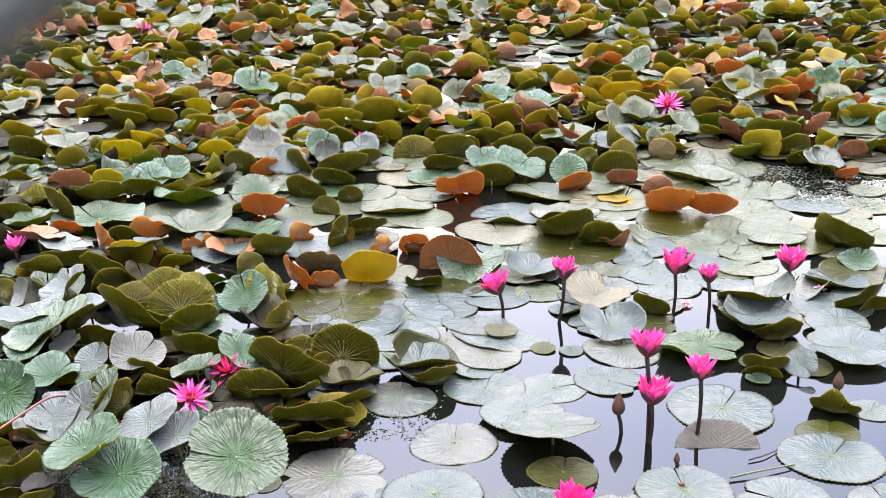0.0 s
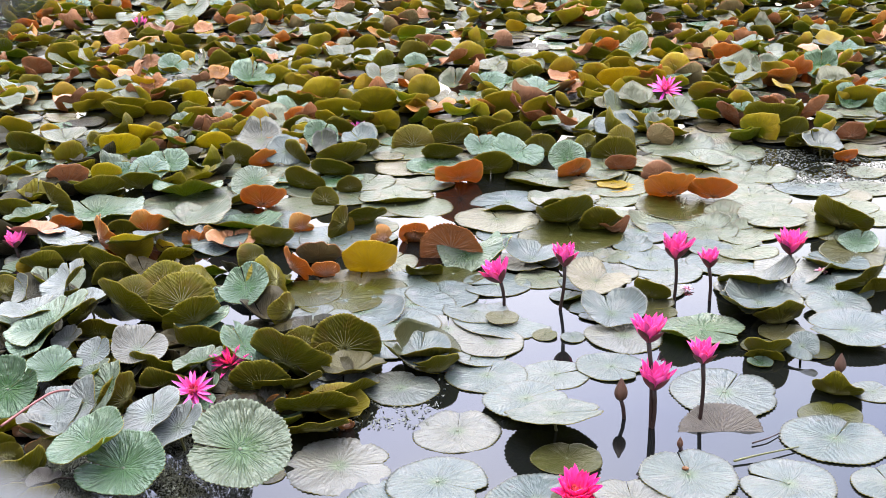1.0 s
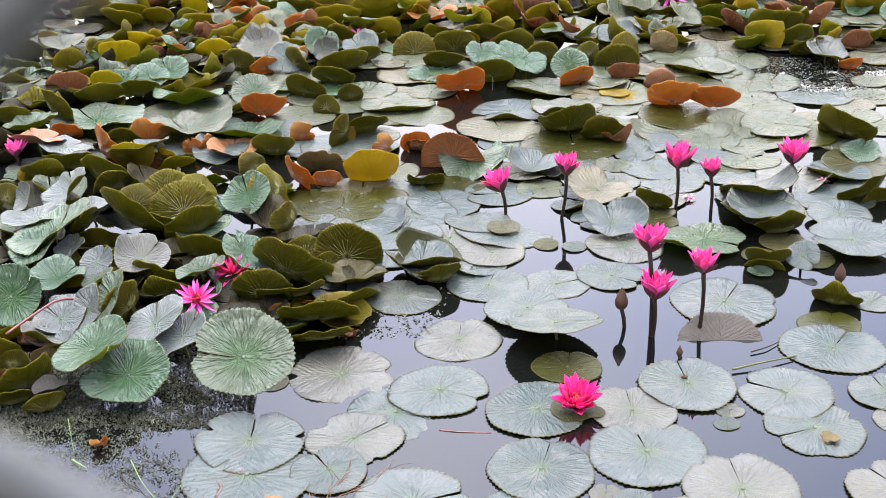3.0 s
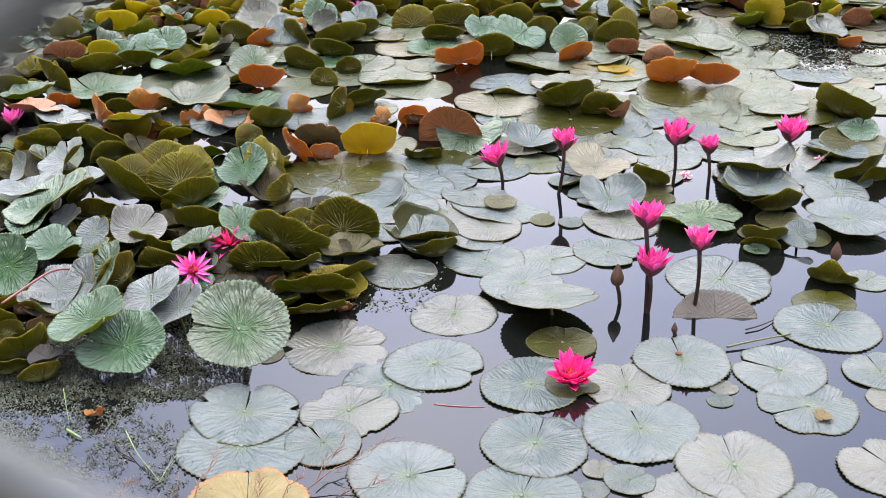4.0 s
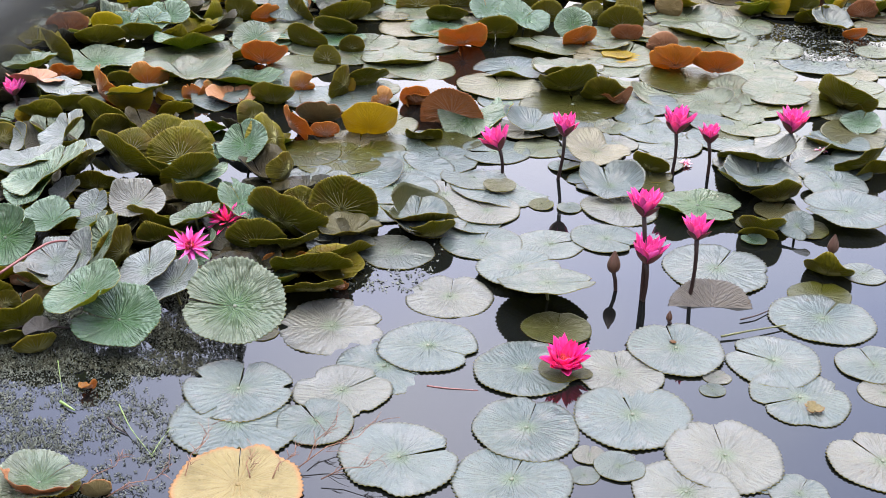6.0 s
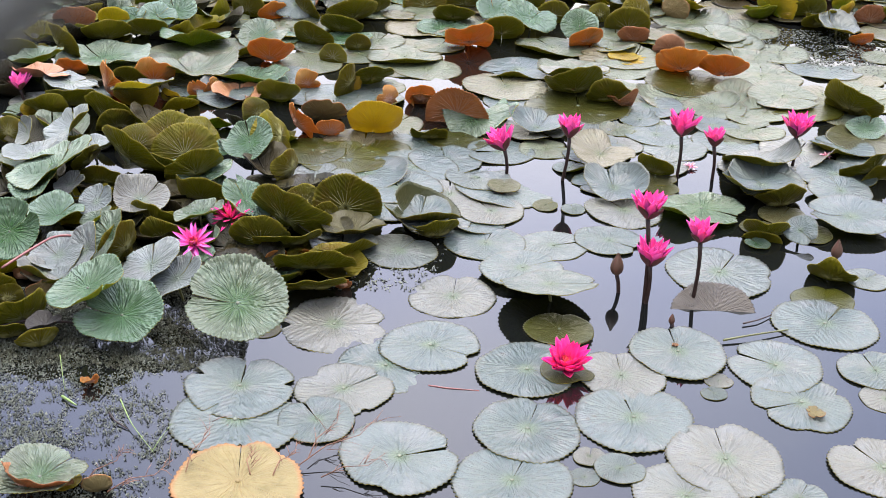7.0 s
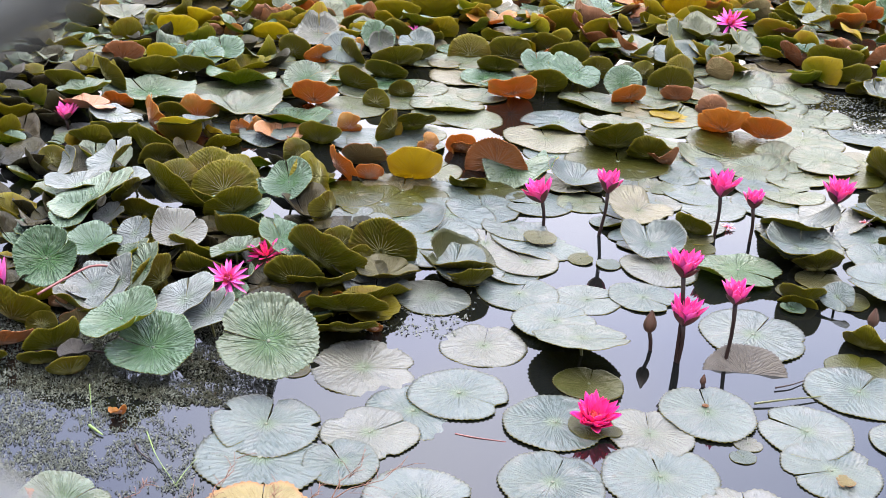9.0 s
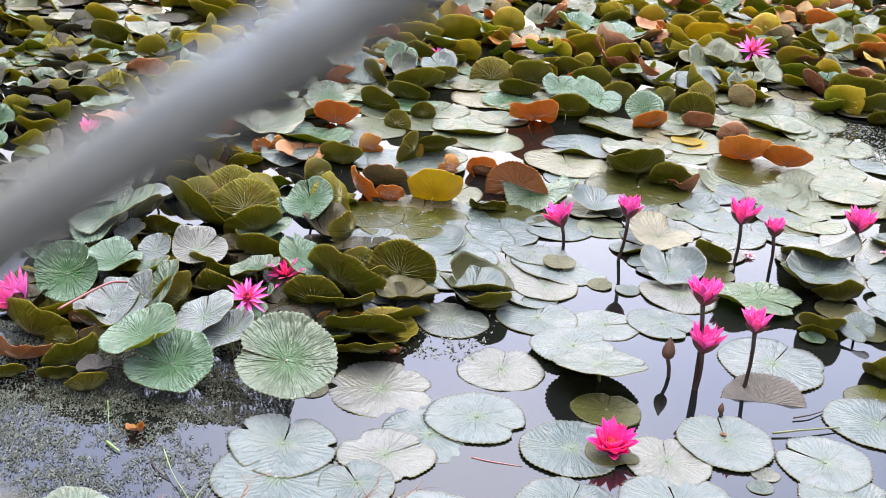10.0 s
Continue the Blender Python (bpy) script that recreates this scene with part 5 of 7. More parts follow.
lily_pad("d", -0.003, 5.587, 0.0339, 0.179, 101, -40, 0, gap=0.4, cup=0.19, fold=0.01, bend=0.04, curl=-0.06, ruffle=0.051)
lily_pad("d", 0.163, 7.512, 0.0372, 0.203, 71, -72, 1, gap=0.4, cup=0.31, fold=0.01, bend=0.02, curl=0.17, ruffle=0.041)
lily_pad("p", 0.384, 8.030, 0.0380, 0.138, 107, -74, 0, gap=0.4, cup=0.17, fold=0.1, bend=-0.04, curl=0.21, ruffle=0.06, torn=0.12)
lily_pad("o", -0.061, 6.381, 0.0306, 0.244, 64, -3, 1, cup=0.16, fold=0.12, bend=-0.14, curl=0.27, ruffle=0.1, torn=0.16)
lily_pad("f", 0.385, 7.369, 0.0357, 0.209, 67, 7, 33, cup=0.12, fold=0.09, bend=-0.15, curl=0.11, ruffle=0.045)
lily_pad("o", 0.259, 7.203, 0.0275, 0.095, 72, -69, -23, gap=0.4, cup=0.27, fold=0.13, bend=-0.04, curl=-0.01, ruffle=0.036, torn=0.19)
lily_pad("d", 0.453, 7.147, 0.0407, 0.206, 77, -44, -8, gap=0.4, cup=0.31, fold=0.07, bend=-0.01, curl=0.1, ruffle=0.035)
lily_pad("d", 0.559, 7.307, 0.0433, 0.240, 91, -40, 12, gap=0.4, cup=0.13, fold=0.03, bend=0.08, curl=0.12, ruffle=0.044)
lily_pad("d", 0.295, 6.370, 0.0454, 0.212, 85, -50, 5, gap=0.4, cup=0.14, fold=0.13, bend=0.07, curl=-0.1, ruffle=0.036)
lily_pad("p", 1.660, 6.361, 0.0260, 0.164, 104, -65, 0, gap=0.4, cup=0.15, fold=0.01, bend=0.02, curl=0.19, ruffle=0.036, torn=0.2)
lily_pad("p", 1.489, 6.180, 0.0275, 0.093, 87, -73, 13, gap=0.4, cup=0.1, fold=0.11, bend=0.04, curl=0.01, ruffle=0.066, torn=0.14)
lily_pad("b", 1.835, 6.179, 0.0568, 0.165, 85, -55, 39, gap=0.4, cup=0.3, fold=0.03, bend=0.09, curl=0.04, ruffle=0.036, torn=0.2)
lily_pad("b", 1.698, 6.163, 0.0552, 0.128, 87, -117, 76, gap=0.4, cup=0.26, fold=0.03, bend=-0.11, curl=0.12, ruffle=0.048, torn=0.2)
lily_pad("b", 1.382, 6.126, 0.0590, 0.143, 109, -60, -52, gap=0.4, cup=0.14, fold=0.02, bend=-0.08, curl=0.01, ruffle=0.048, torn=0.16)
lily_pad("d", 1.582, 6.039, 0.0432, 0.252, 87, -38, 3, gap=0.4, cup=0.32, fold=0.03, bend=-0.03, curl=0.22, ruffle=0.04)
lily_pad("o", 1.665, 7.502, 0.0343, 0.203, 105, -60, -5, gap=0.4, cup=0.23, fold=0.08, bend=-0.11, curl=0.12, ruffle=0.06, torn=0.19)
lily_pad("o", 1.865, 7.733, 0.0320, 0.108, 75, -89, 46, gap=0.4, cup=0.2, fold=0.1, bend=-0.09, curl=0.07, ruffle=0.06, torn=0.07)
lily_pad("g", 1.795, 7.143, 0.0560, 0.155, 105, 29, -14, cup=0.26, fold=0.2, bend=-0.11, curl=0.34, ruffle=0.085)
lily_pad("d", 1.630, 5.850, 0.0403, 0.171, 88, -56, 10, gap=0.4, cup=0.27, fold=0.05, bend=-0.1, curl=0.05, ruffle=0.036)
lily_pad("d", 1.645, 5.704, 0.0335, 0.168, 82, -43, 11, gap=0.4, cup=0.14, fold=0.11, bend=-0.0, curl=0.01, ruffle=0.034)
lily_pad("g", 1.690, 5.591, 0.0453, 0.195, 121, 14, 61, cup=0.2, fold=0.08, bend=0.09, curl=0.39, ruffle=0.051)
lily_pad("g", 1.156, 6.172, 0.0693, 0.189, 121, 35, 59, cup=0.2, fold=0.14, bend=-0.05, curl=0.31, ruffle=0.048)
lily_pad("t", 1.001, 5.787, 0.0467, 0.126, 93, -88, -24, gap=0.4, cup=0.2, fold=0.1, bend=-0.0, curl=0.11, ruffle=0.042, torn=0.19)
lily_pad("g", 1.510, 6.344, 0.0712, 0.157, 104, 46, 52, cup=0.18, fold=0.0, bend=-0.11, curl=0.04, ruffle=0.058)
lily_pad("o", 1.826, 6.876, 0.0425, 0.199, 102, -49, 5, gap=0.4, cup=0.13, fold=0.06, bend=-0.12, curl=0.2, ruffle=0.072, torn=0.13)
lily_pad("f", 2.084, 7.049, 0.0714, 0.200, 65, 34, -32, cup=0.29, fold=0.12, bend=-0.18, curl=0.22, ruffle=0.079)
lily_pad("b", 2.231, 6.898, 0.0252, 0.080, 96, -96, 0, gap=0.4, cup=0.24, fold=0.11, bend=-0.06, curl=0.08, ruffle=0.042, torn=0.16)
lily_pad("o", 2.273, 6.835, 0.0279, 0.090, 102, -90, 62, gap=0.4, cup=0.26, fold=0.02, bend=-0.04, curl=-0.04, ruffle=0.06, torn=0.07)
lily_pad("d", 2.031, 6.525, 0.0435, 0.189, 85, -55, 0, gap=0.4, cup=0.14, fold=0.05, bend=0.05, curl=0.01, ruffle=0.05)
lily_pad("d", 2.113, 6.410, 0.0433, 0.186, 107, -56, -10, gap=0.4, cup=0.17, fold=0.09, bend=0.07, curl=0.18, ruffle=0.036)
lily_pad("b", 1.887, 5.786, 0.0371, 0.146, 99, -62, 0, gap=0.4, cup=0.16, fold=0.02, bend=0.04, curl=0.08, ruffle=0.054, torn=0.16)
lily_pad("o", 1.776, 5.488, 0.0241, 0.102, 75, -47, 5, gap=0.4, cup=0.18, fold=0.08, bend=0.06, curl=0.09, ruffle=0.054, torn=0.14)
lily_pad("d", 1.376, 6.517, 0.0448, 0.216, 78, -48, -12, gap=0.4, cup=0.25, fold=0.03, bend=-0.08, curl=0.01, ruffle=0.047)
lily_pad("d", 1.304, 7.132, 0.0514, 0.188, 75, -91, 7, gap=0.4, cup=0.26, fold=0.01, bend=0.05, curl=0.07, ruffle=0.052)
lily_pad("d", 1.219, 6.991, 0.0365, 0.127, 102, -97, -5, gap=0.4, cup=0.15, fold=0.09, bend=-0.09, curl=0.07, ruffle=0.035)
lily_pad("t", 1.352, 6.957, 0.0446, 0.172, 73, -68, 7, gap=0.4, cup=0.14, fold=0.05, bend=0.09, curl=0.2, ruffle=0.066, torn=0.18)
lily_pad("d", 1.557, 7.051, 0.0385, 0.174, 89, -50, 7, gap=0.4, cup=0.17, fold=0.03, bend=0.11, curl=0.17, ruffle=0.035)
lily_pad("d", 0.993, 7.168, 0.0428, 0.206, 98, -47, 3, gap=0.4, cup=0.23, fold=0.04, bend=-0.07, curl=0.07, ruffle=0.042)
lily_pad("d", 0.852, 7.034, 0.0416, 0.174, 86, -58, -31, gap=0.4, cup=0.19, fold=0.05, bend=0.11, curl=0.17, ruffle=0.052)
lily_pad("y", 0.958, 6.887, 0.0451, 0.227, 105, -45, 3, gap=0.4, cup=0.25, fold=0.13, bend=-0.07, curl=-0.08, ruffle=0.043)
lily_pad("f", 1.137, 7.532, 0.0876, 0.213, 133, 46, -67, cup=0.18, fold=0.12, bend=-0.07, curl=0.04, ruffle=0.054)
lily_pad("o", 1.013, 7.318, 0.0413, 0.138, 80, 16, -32, cup=0.18, fold=0.08, bend=0.19, curl=0.24, ruffle=0.1, torn=0.33)
lily_pad("g", 1.976, 7.620, 0.0088, 0.288, 97, -4, -73, cup=0.29, fold=0.05, bend=-0.05, curl=-0.04, ruffle=0.056)
lily_pad("y", 0.929, 8.053, 0.0375, 0.131, 93, -82, 16, gap=0.4, cup=0.3, fold=0.02, bend=-0.11, curl=0.01, ruffle=0.027)
lily_pad("d", 1.102, 8.023, 0.0439, 0.164, 109, -73, 0, gap=0.4, cup=0.27, fold=0.05, bend=0.01, curl=0.2, ruffle=0.038)
lily_pad("d", -0.480, 4.999, 0.0213, 0.115, 92, -97, -6, gap=0.4, cup=0.2, fold=0.05, bend=-0.1, curl=0.2, ruffle=0.046)
lily_pad("f", -0.781, 5.129, 0.0562, 0.190, 47, 23, -7, cup=0.12, fold=0.11, bend=0.02, curl=-0.11, ruffle=0.064)
lily_pad("f", -1.258, 5.350, 0.0568, 0.172, 57, 27, 0, cup=0.11, fold=0.04, bend=0.17, curl=-0.24, ruffle=0.047)
lily_pad("f", -1.195, 5.421, 0.0507, 0.184, 116, 20, 14, cup=0.29, fold=0.01, bend=-0.04, curl=0.26, ruffle=0.054)
lily_pad("f", -1.359, 5.363, 0.0477, 0.120, 78, 27, -35, cup=0.13, fold=0.11, bend=0.15, curl=0.38, ruffle=0.065)
lily_pad("g", -0.838, 5.794, 0.0531, 0.201, 87, 20, -24, cup=0.3, fold=0.04, bend=-0.2, curl=0.31, ruffle=0.072)
lily_pad("g", -0.701, 5.574, 0.0630, 0.178, 43, 31, 27, cup=0.14, fold=0.02, bend=-0.17, curl=-0.22, ruffle=0.072)
lily_pad("o", -0.627, 5.636, 0.0504, 0.104, 82, -83, 58, gap=0.4, cup=0.32, fold=0.02, bend=-0.04, curl=0.12, ruffle=0.042, torn=0.1)
lily_pad("d", -0.655, 5.542, 0.0515, 0.154, 99, -66, -40, gap=0.4, cup=0.11, fold=0.14, bend=-0.09, curl=0.2, ruffle=0.05)
lily_pad("d", -0.909, 5.561, 0.0405, 0.150, 105, -72, -6, gap=0.4, cup=0.19, fold=0.14, bend=0.05, curl=0.09, ruffle=0.036)
lily_pad("o", -0.793, 5.536, 0.0322, 0.131, 87, -56, 21, gap=0.4, cup=0.15, fold=0.11, bend=0.01, curl=0.01, ruffle=0.042, torn=0.12)
lily_pad("d", -1.549, 4.904, 0.0656, 0.175, 85, -65, -42, gap=0.4, cup=0.31, fold=0.05, bend=-0.05, curl=-0.04, ruffle=0.05)
lily_pad("l", -1.443, 5.324, 0.0342, 0.135, 71, -60, 6, gap=0.4, cup=0.29, fold=0.05, bend=0.03, curl=0.04, ruffle=0.053)
lily_pad("b", -1.599, 5.288, 0.0299, 0.179, 87, -56, 8, gap=0.4, cup=0.17, fold=0.13, bend=-0.01, curl=0.24, ruffle=0.066, torn=0.12)
lily_pad("d", -1.270, 5.195, 0.0347, 0.176, 87, -42, 6, gap=0.4, cup=0.27, fold=0.04, bend=-0.07, curl=0.12, ruffle=0.04)
lily_pad("d", -1.416, 5.115, 0.0353, 0.196, 88, -38, 16, gap=0.4, cup=0.19, fold=0.12, bend=-0.04, curl=0.17, ruffle=0.037)
lily_pad("f", -1.592, 4.770, 0.0428, 0.211, 46, 11, -77, cup=0.22, fold=0.08, bend=0.13, curl=0.26, ruffle=0.069)
lily_pad("f", -1.375, 4.901, 0.0147, 0.361, 133, -10, 52, cup=0.12, fold=0.0, bend=-0.15, curl=-0.03, ruffle=0.075)
lily_pad("d", -1.709, 4.859, 0.0354, 0.166, 77, -47, -5, gap=0.4, cup=0.26, fold=0.08, bend=0.04, curl=-0.06, ruffle=0.036)
lily_pad("d", -0.389, 5.136, 0.0302, 0.109, 75, -66, 5, gap=0.4, cup=0.2, fold=0.07, bend=-0.05, curl=0.04, ruffle=0.044)
lily_pad("d", -0.476, 5.351, 0.0373, 0.181, 103, -46, -7, gap=0.4, cup=0.16, fold=0.08, bend=-0.08, curl=-0.03, ruffle=0.034)
lily_pad("d", -0.581, 5.180, 0.0403, 0.176, 100, -54, -21, gap=0.4, cup=0.13, fold=0.1, bend=0.03, curl=-0.04, ruffle=0.029)
lily_pad("d", -0.349, 5.674, 0.0317, 0.143, 73, -48, 25, gap=0.4, cup=0.32, fold=0.01, bend=0.08, curl=-0.04, ruffle=0.042)
lily_pad("d", -0.440, 5.513, 0.0396, 0.232, 96, -37, 23, gap=0.4, cup=0.23, fold=0.12, bend=0.04, curl=-0.08, ruffle=0.029)
lily_pad("g", -0.542, 5.692, 0.0661, 0.121, 117, 56, 23, cup=0.27, fold=0.12, bend=-0.07, curl=0.34, ruffle=0.068)
lily_pad("g", -0.382, 5.794, 0.0509, 0.168, 129, 22, 0, cup=0.2, fold=0.08, bend=0.06, curl=0.21, ruffle=0.072)
lily_pad("d", -0.694, 6.031, 0.0399, 0.151, 92, -68, 24, gap=0.4, cup=0.12, fold=0.13, bend=0.03, curl=0.17, ruffle=0.029)
lily_pad("o", -1.020, 6.361, 0.0287, 0.154, 74, -67, 2, gap=0.4, cup=0.28, fold=0.14, bend=-0.05, curl=-0.07, ruffle=0.054, torn=0.18)
lily_pad("o", -0.917, 6.442, 0.0256, 0.123, 92, -81, 0, gap=0.4, cup=0.17, fold=0.05, bend=-0.06, curl=0.24, ruffle=0.066, torn=0.13)
lily_pad("o", -1.033, 6.688, 0.0294, 0.111, 109, -61, 0, gap=0.4, cup=0.22, fold=0.02, bend=-0.04, curl=0.14, ruffle=0.06, torn=0.06)
lily_pad("t", -0.872, 6.182, 0.0300, 0.124, 73, -53, -6, gap=0.4, cup=0.26, fold=0.13, bend=-0.12, curl=0.21, ruffle=0.048, torn=0.19)
lily_pad("f", -1.042, 6.982, 0.0643, 0.252, 85, 22, 49, cup=0.28, fold=0.07, bend=-0.1, curl=0.3, ruffle=0.07)
lily_pad("g", -1.010, 7.616, 0.0471, 0.201, 64, 15, -13, cup=0.24, fold=0.07, bend=0.12, curl=-0.26, ruffle=0.08)
lily_pad("g", -0.815, 6.667, 0.0409, 0.191, 91, 11, 28, cup=0.23, fold=0.08, bend=-0.18, curl=0.23, ruffle=0.05)
lily_pad("y", -0.402, 6.880, 0.0388, 0.153, 78, -96, 0, gap=0.4, cup=0.3, fold=0.07, bend=-0.11, curl=-0.06, ruffle=0.032)
lily_pad("d", -0.342, 6.470, 0.0369, 0.242, 104, -52, 2, gap=0.4, cup=0.31, fold=0.02, bend=-0.07, curl=0.01, ruffle=0.044)
lily_pad("t", -0.146, 7.050, 0.0367, 0.128, 97, -97, 5, gap=0.4, cup=0.27, fold=0.1, bend=0.01, curl=0.2, ruffle=0.054, torn=0.13)
lily_pad("d", -0.095, 6.752, 0.0454, 0.168, 90, -77, 0, gap=0.4, cup=0.31, fold=0.11, bend=0.08, curl=-0.02, ruffle=0.05)
lily_pad("d", -0.512, 6.658, 0.0312, 0.105, 105, -96, 0, gap=0.4, cup=0.26, fold=0.06, bend=-0.04, curl=0.01, ruffle=0.031)
lily_pad("d", -0.623, 6.610, 0.0491, 0.219, 103, -54, 24, gap=0.4, cup=0.27, fold=0.12, bend=0.07, curl=0.19, ruffle=0.042)
lily_pad("f", -0.401, 7.516, 0.0357, 0.227, 42, 6, -17, cup=0.2, fold=0.03, bend=0.19, curl=-0.13, ruffle=0.068)
lily_pad("d", -0.602, 7.457, 0.0350, 0.153, 89, -52, -4, gap=0.4, cup=0.16, fold=0.14, bend=-0.07, curl=0.09, ruffle=0.042)
lily_pad("d", -0.784, 6.882, 0.0442, 0.171, 91, -68, -24, gap=0.4, cup=0.16, fold=0.12, bend=-0.1, curl=0.12, ruffle=0.046)
lily_pad("d", -0.896, 7.046, 0.0432, 0.174, 74, -62, 0, gap=0.4, cup=0.21, fold=0.02, bend=0.06, curl=-0.0, ruffle=0.046)
lily_pad("d", -0.525, 6.292, 0.0415, 0.236, 97, -38, 6, gap=0.4, cup=0.26, fold=0.12, bend=0.01, curl=0.12, ruffle=0.05)
lily_pad("d", -0.291, 6.103, 0.0348, 0.178, 81, -42, 0, gap=0.4, cup=0.21, fold=0.12, bend=0.1, curl=0.1, ruffle=0.054)
lily_pad("p", -0.095, 7.982, 0.0333, 0.163, 85, -44, 0, gap=0.4, cup=0.32, fold=0.1, bend=0.01, curl=0.02, ruffle=0.054, torn=0.2)
lily_pad("b", -0.685, 7.904, 0.0312, 0.129, 102, -54, 4, gap=0.4, cup=0.11, fold=0.02, bend=0.04, curl=-0.08, ruffle=0.042, torn=0.08)
lily_pad("o", -1.058, 8.113, 0.0267, 0.086, 104, -96, 0, gap=0.4, cup=0.28, fold=0.11, bend=-0.05, curl=0.07, ruffle=0.054, torn=0.15)
lily_pad("f", -0.562, 5.775, 0.0749, 0.167, 75, 47, 29, cup=0.22, fold=0.03, bend=0.1, curl=-0.01, ruffle=0.063)
lily_pad("o", -2.318, 6.774, 0.0312, 0.107, 90, -77, 0, gap=0.4, cup=0.29, fold=0.11, bend=-0.05, curl=0.23, ruffle=0.048, torn=0.17)
lily_pad("y", -2.035, 6.841, 0.0277, 0.136, 104, -81, -2, gap=0.4, cup=0.26, fold=0.07, bend=-0.03, curl=0.17, ruffle=0.029)
lily_pad("o", -1.998, 6.602, 0.0313, 0.115, 85, -66, -39, gap=0.4, cup=0.11, fold=0.08, bend=-0.1, curl=0.23, ruffle=0.036, torn=0.08)
lily_pad("o", -1.918, 7.238, 0.0365, 0.161, 104, -52, -6, gap=0.4, cup=0.16, fold=0.06, bend=-0.02, curl=-0.02, ruffle=0.066, torn=0.14)
lily_pad("o", -1.746, 7.296, 0.0300, 0.108, 96, -66, 0, gap=0.4, cup=0.25, fold=0.1, bend=0.02, curl=0.1, ruffle=0.066, torn=0.14)
lily_pad("o", -1.757, 7.009, 0.0256, 0.081, 86, -88, 0, gap=0.4, cup=0.24, fold=0.02, bend=-0.03, curl=0.17, ruffle=0.048, torn=0.07)
lily_pad("g", -1.655, 6.652, 0.0496, 0.177, 130, 19, -25, cup=0.12, fold=0.1, bend=0.11, curl=0.23, ruffle=0.061)
lily_pad("g", -1.441, 6.889, 0.0355, 0.203, 72, 7, -0, cup=0.14, fold=0.14, bend=-0.01, curl=-0.23, ruffle=0.069)
lily_pad("l", -1.291, 6.634, 0.0362, 0.143, 95, -61, 0, gap=0.4, cup=0.12, fold=0.11, bend=-0.08, curl=0.04, ruffle=0.034)
lily_pad("l", -1.818, 6.880, 0.0372, 0.131, 94, -81, -5, gap=0.4, cup=0.14, fold=0.07, bend=0.02, curl=0.15, ruffle=0.036)
lily_pad("d", -2.250, 7.660, 0.0568, 0.207, 96, -66, 20, gap=0.4, cup=0.3, fold=0.06, bend=-0.11, curl=-0.02, ruffle=0.033)
lily_pad("d", -1.780, 6.581, 0.0370, 0.191, 78, -42, 6, gap=0.4, cup=0.16, fold=0.04, bend=0.06, curl=0.07, ruffle=0.035)
lily_pad("d", -1.607, 6.342, 0.0387, 0.211, 95, -40, -12, gap=0.4, cup=0.24, fold=0.13, bend=-0.04, curl=0.18, ruffle=0.034)
lily_pad("y", -1.890, 6.055, 0.0288, 0.101, 74, -69, 0, gap=0.4, cup=0.29, fold=0.13, bend=0.04, curl=-0.08, ruffle=0.035)
lily_pad("d", -2.068, 6.087, 0.0369, 0.178, 110, -46, 8, gap=0.4, cup=0.21, fold=0.06, bend=0.02, curl=0.04, ruffle=0.046)
lily_pad("d", -1.916, 5.768, 0.0375, 0.194, 109, -42, 3, gap=0.4, cup=0.23, fold=0.14, bend=0.05, curl=0.19, ruffle=0.038)
lily_pad("l", -1.484, 5.754, 0.0311, 0.193, 93, -54, 4, gap=0.4, cup=0.26, fold=0.11, bend=-0.11, curl=0.2, ruffle=0.052)
lily_pad("l", -1.427, 5.911, 0.0359, 0.173, 109, -46, 0, gap=0.4, cup=0.3, fold=0.11, bend=0.03, curl=-0.01, ruffle=0.028)
lily_pad("b", -1.324, 5.819, 0.0236, 0.078, 78, -69, 0, gap=0.4, cup=0.29, fold=0.13, bend=0.11, curl=-0.01, ruffle=0.066, torn=0.1)
lily_pad("o", -1.236, 5.829, 0.0263, 0.088, 103, -72, 9, gap=0.4, cup=0.13, fold=0.08, bend=0.06, curl=0.08, ruffle=0.042, torn=0.1)
lily_pad("g", -1.613, 6.016, 0.0343, 0.208, 122, 6, 79, cup=0.18, fold=0.06, bend=0.19, curl=-0.22, ruffle=0.05)
lily_pad("g", -1.784, 5.947, 0.0308, 0.206, 115, 3, -34, cup=0.22, fold=0.16, bend=-0.05, curl=-0.03, ruffle=0.072)
lily_pad("l", -1.058, 5.803, 0.0286, 0.170, 81, -55, 6, gap=0.4, cup=0.17, fold=0.0, bend=-0.07, curl=0.09, ruffle=0.043)
lily_pad("d", -1.188, 6.216, 0.0318, 0.207, 109, -50, 7, gap=0.4, cup=0.22, fold=0.02, bend=-0.04, curl=0.14, ruffle=0.033)
lily_pad("p", -1.163, 6.428, 0.0228, 0.070, 90, -88, 0, gap=0.4, cup=0.2, fold=0.05, bend=0.06, curl=0.03, ruffle=0.054, torn=0.14)
lily_pad("p", -1.241, 6.432, 0.0219, 0.070, 100, -70, 0, gap=0.4, cup=0.29, fold=0.01, bend=0.07, curl=0.01, ruffle=0.06, torn=0.09)
lily_pad("t", -1.160, 6.742, 0.0342, 0.117, 102, -85, 0, gap=0.4, cup=0.29, fold=0.06, bend=0.08, curl=-0.03, ruffle=0.036, torn=0.08)
lily_pad("f", -1.539, 7.339, 0.0666, 0.173, 62, 36, 37, cup=0.13, fold=0.18, bend=0.03, curl=-0.16, ruffle=0.051)
lily_pad("l", -1.498, 7.602, 0.0360, 0.125, 90, -97, -5, gap=0.4, cup=0.28, fold=0.05, bend=-0.09, curl=-0.07, ruffle=0.043)
lily_pad("g", -1.779, 7.517, 0.0674, 0.177, 56, 36, -54, cup=0.22, fold=0.15, bend=-0.16, curl=0.14, ruffle=0.059)
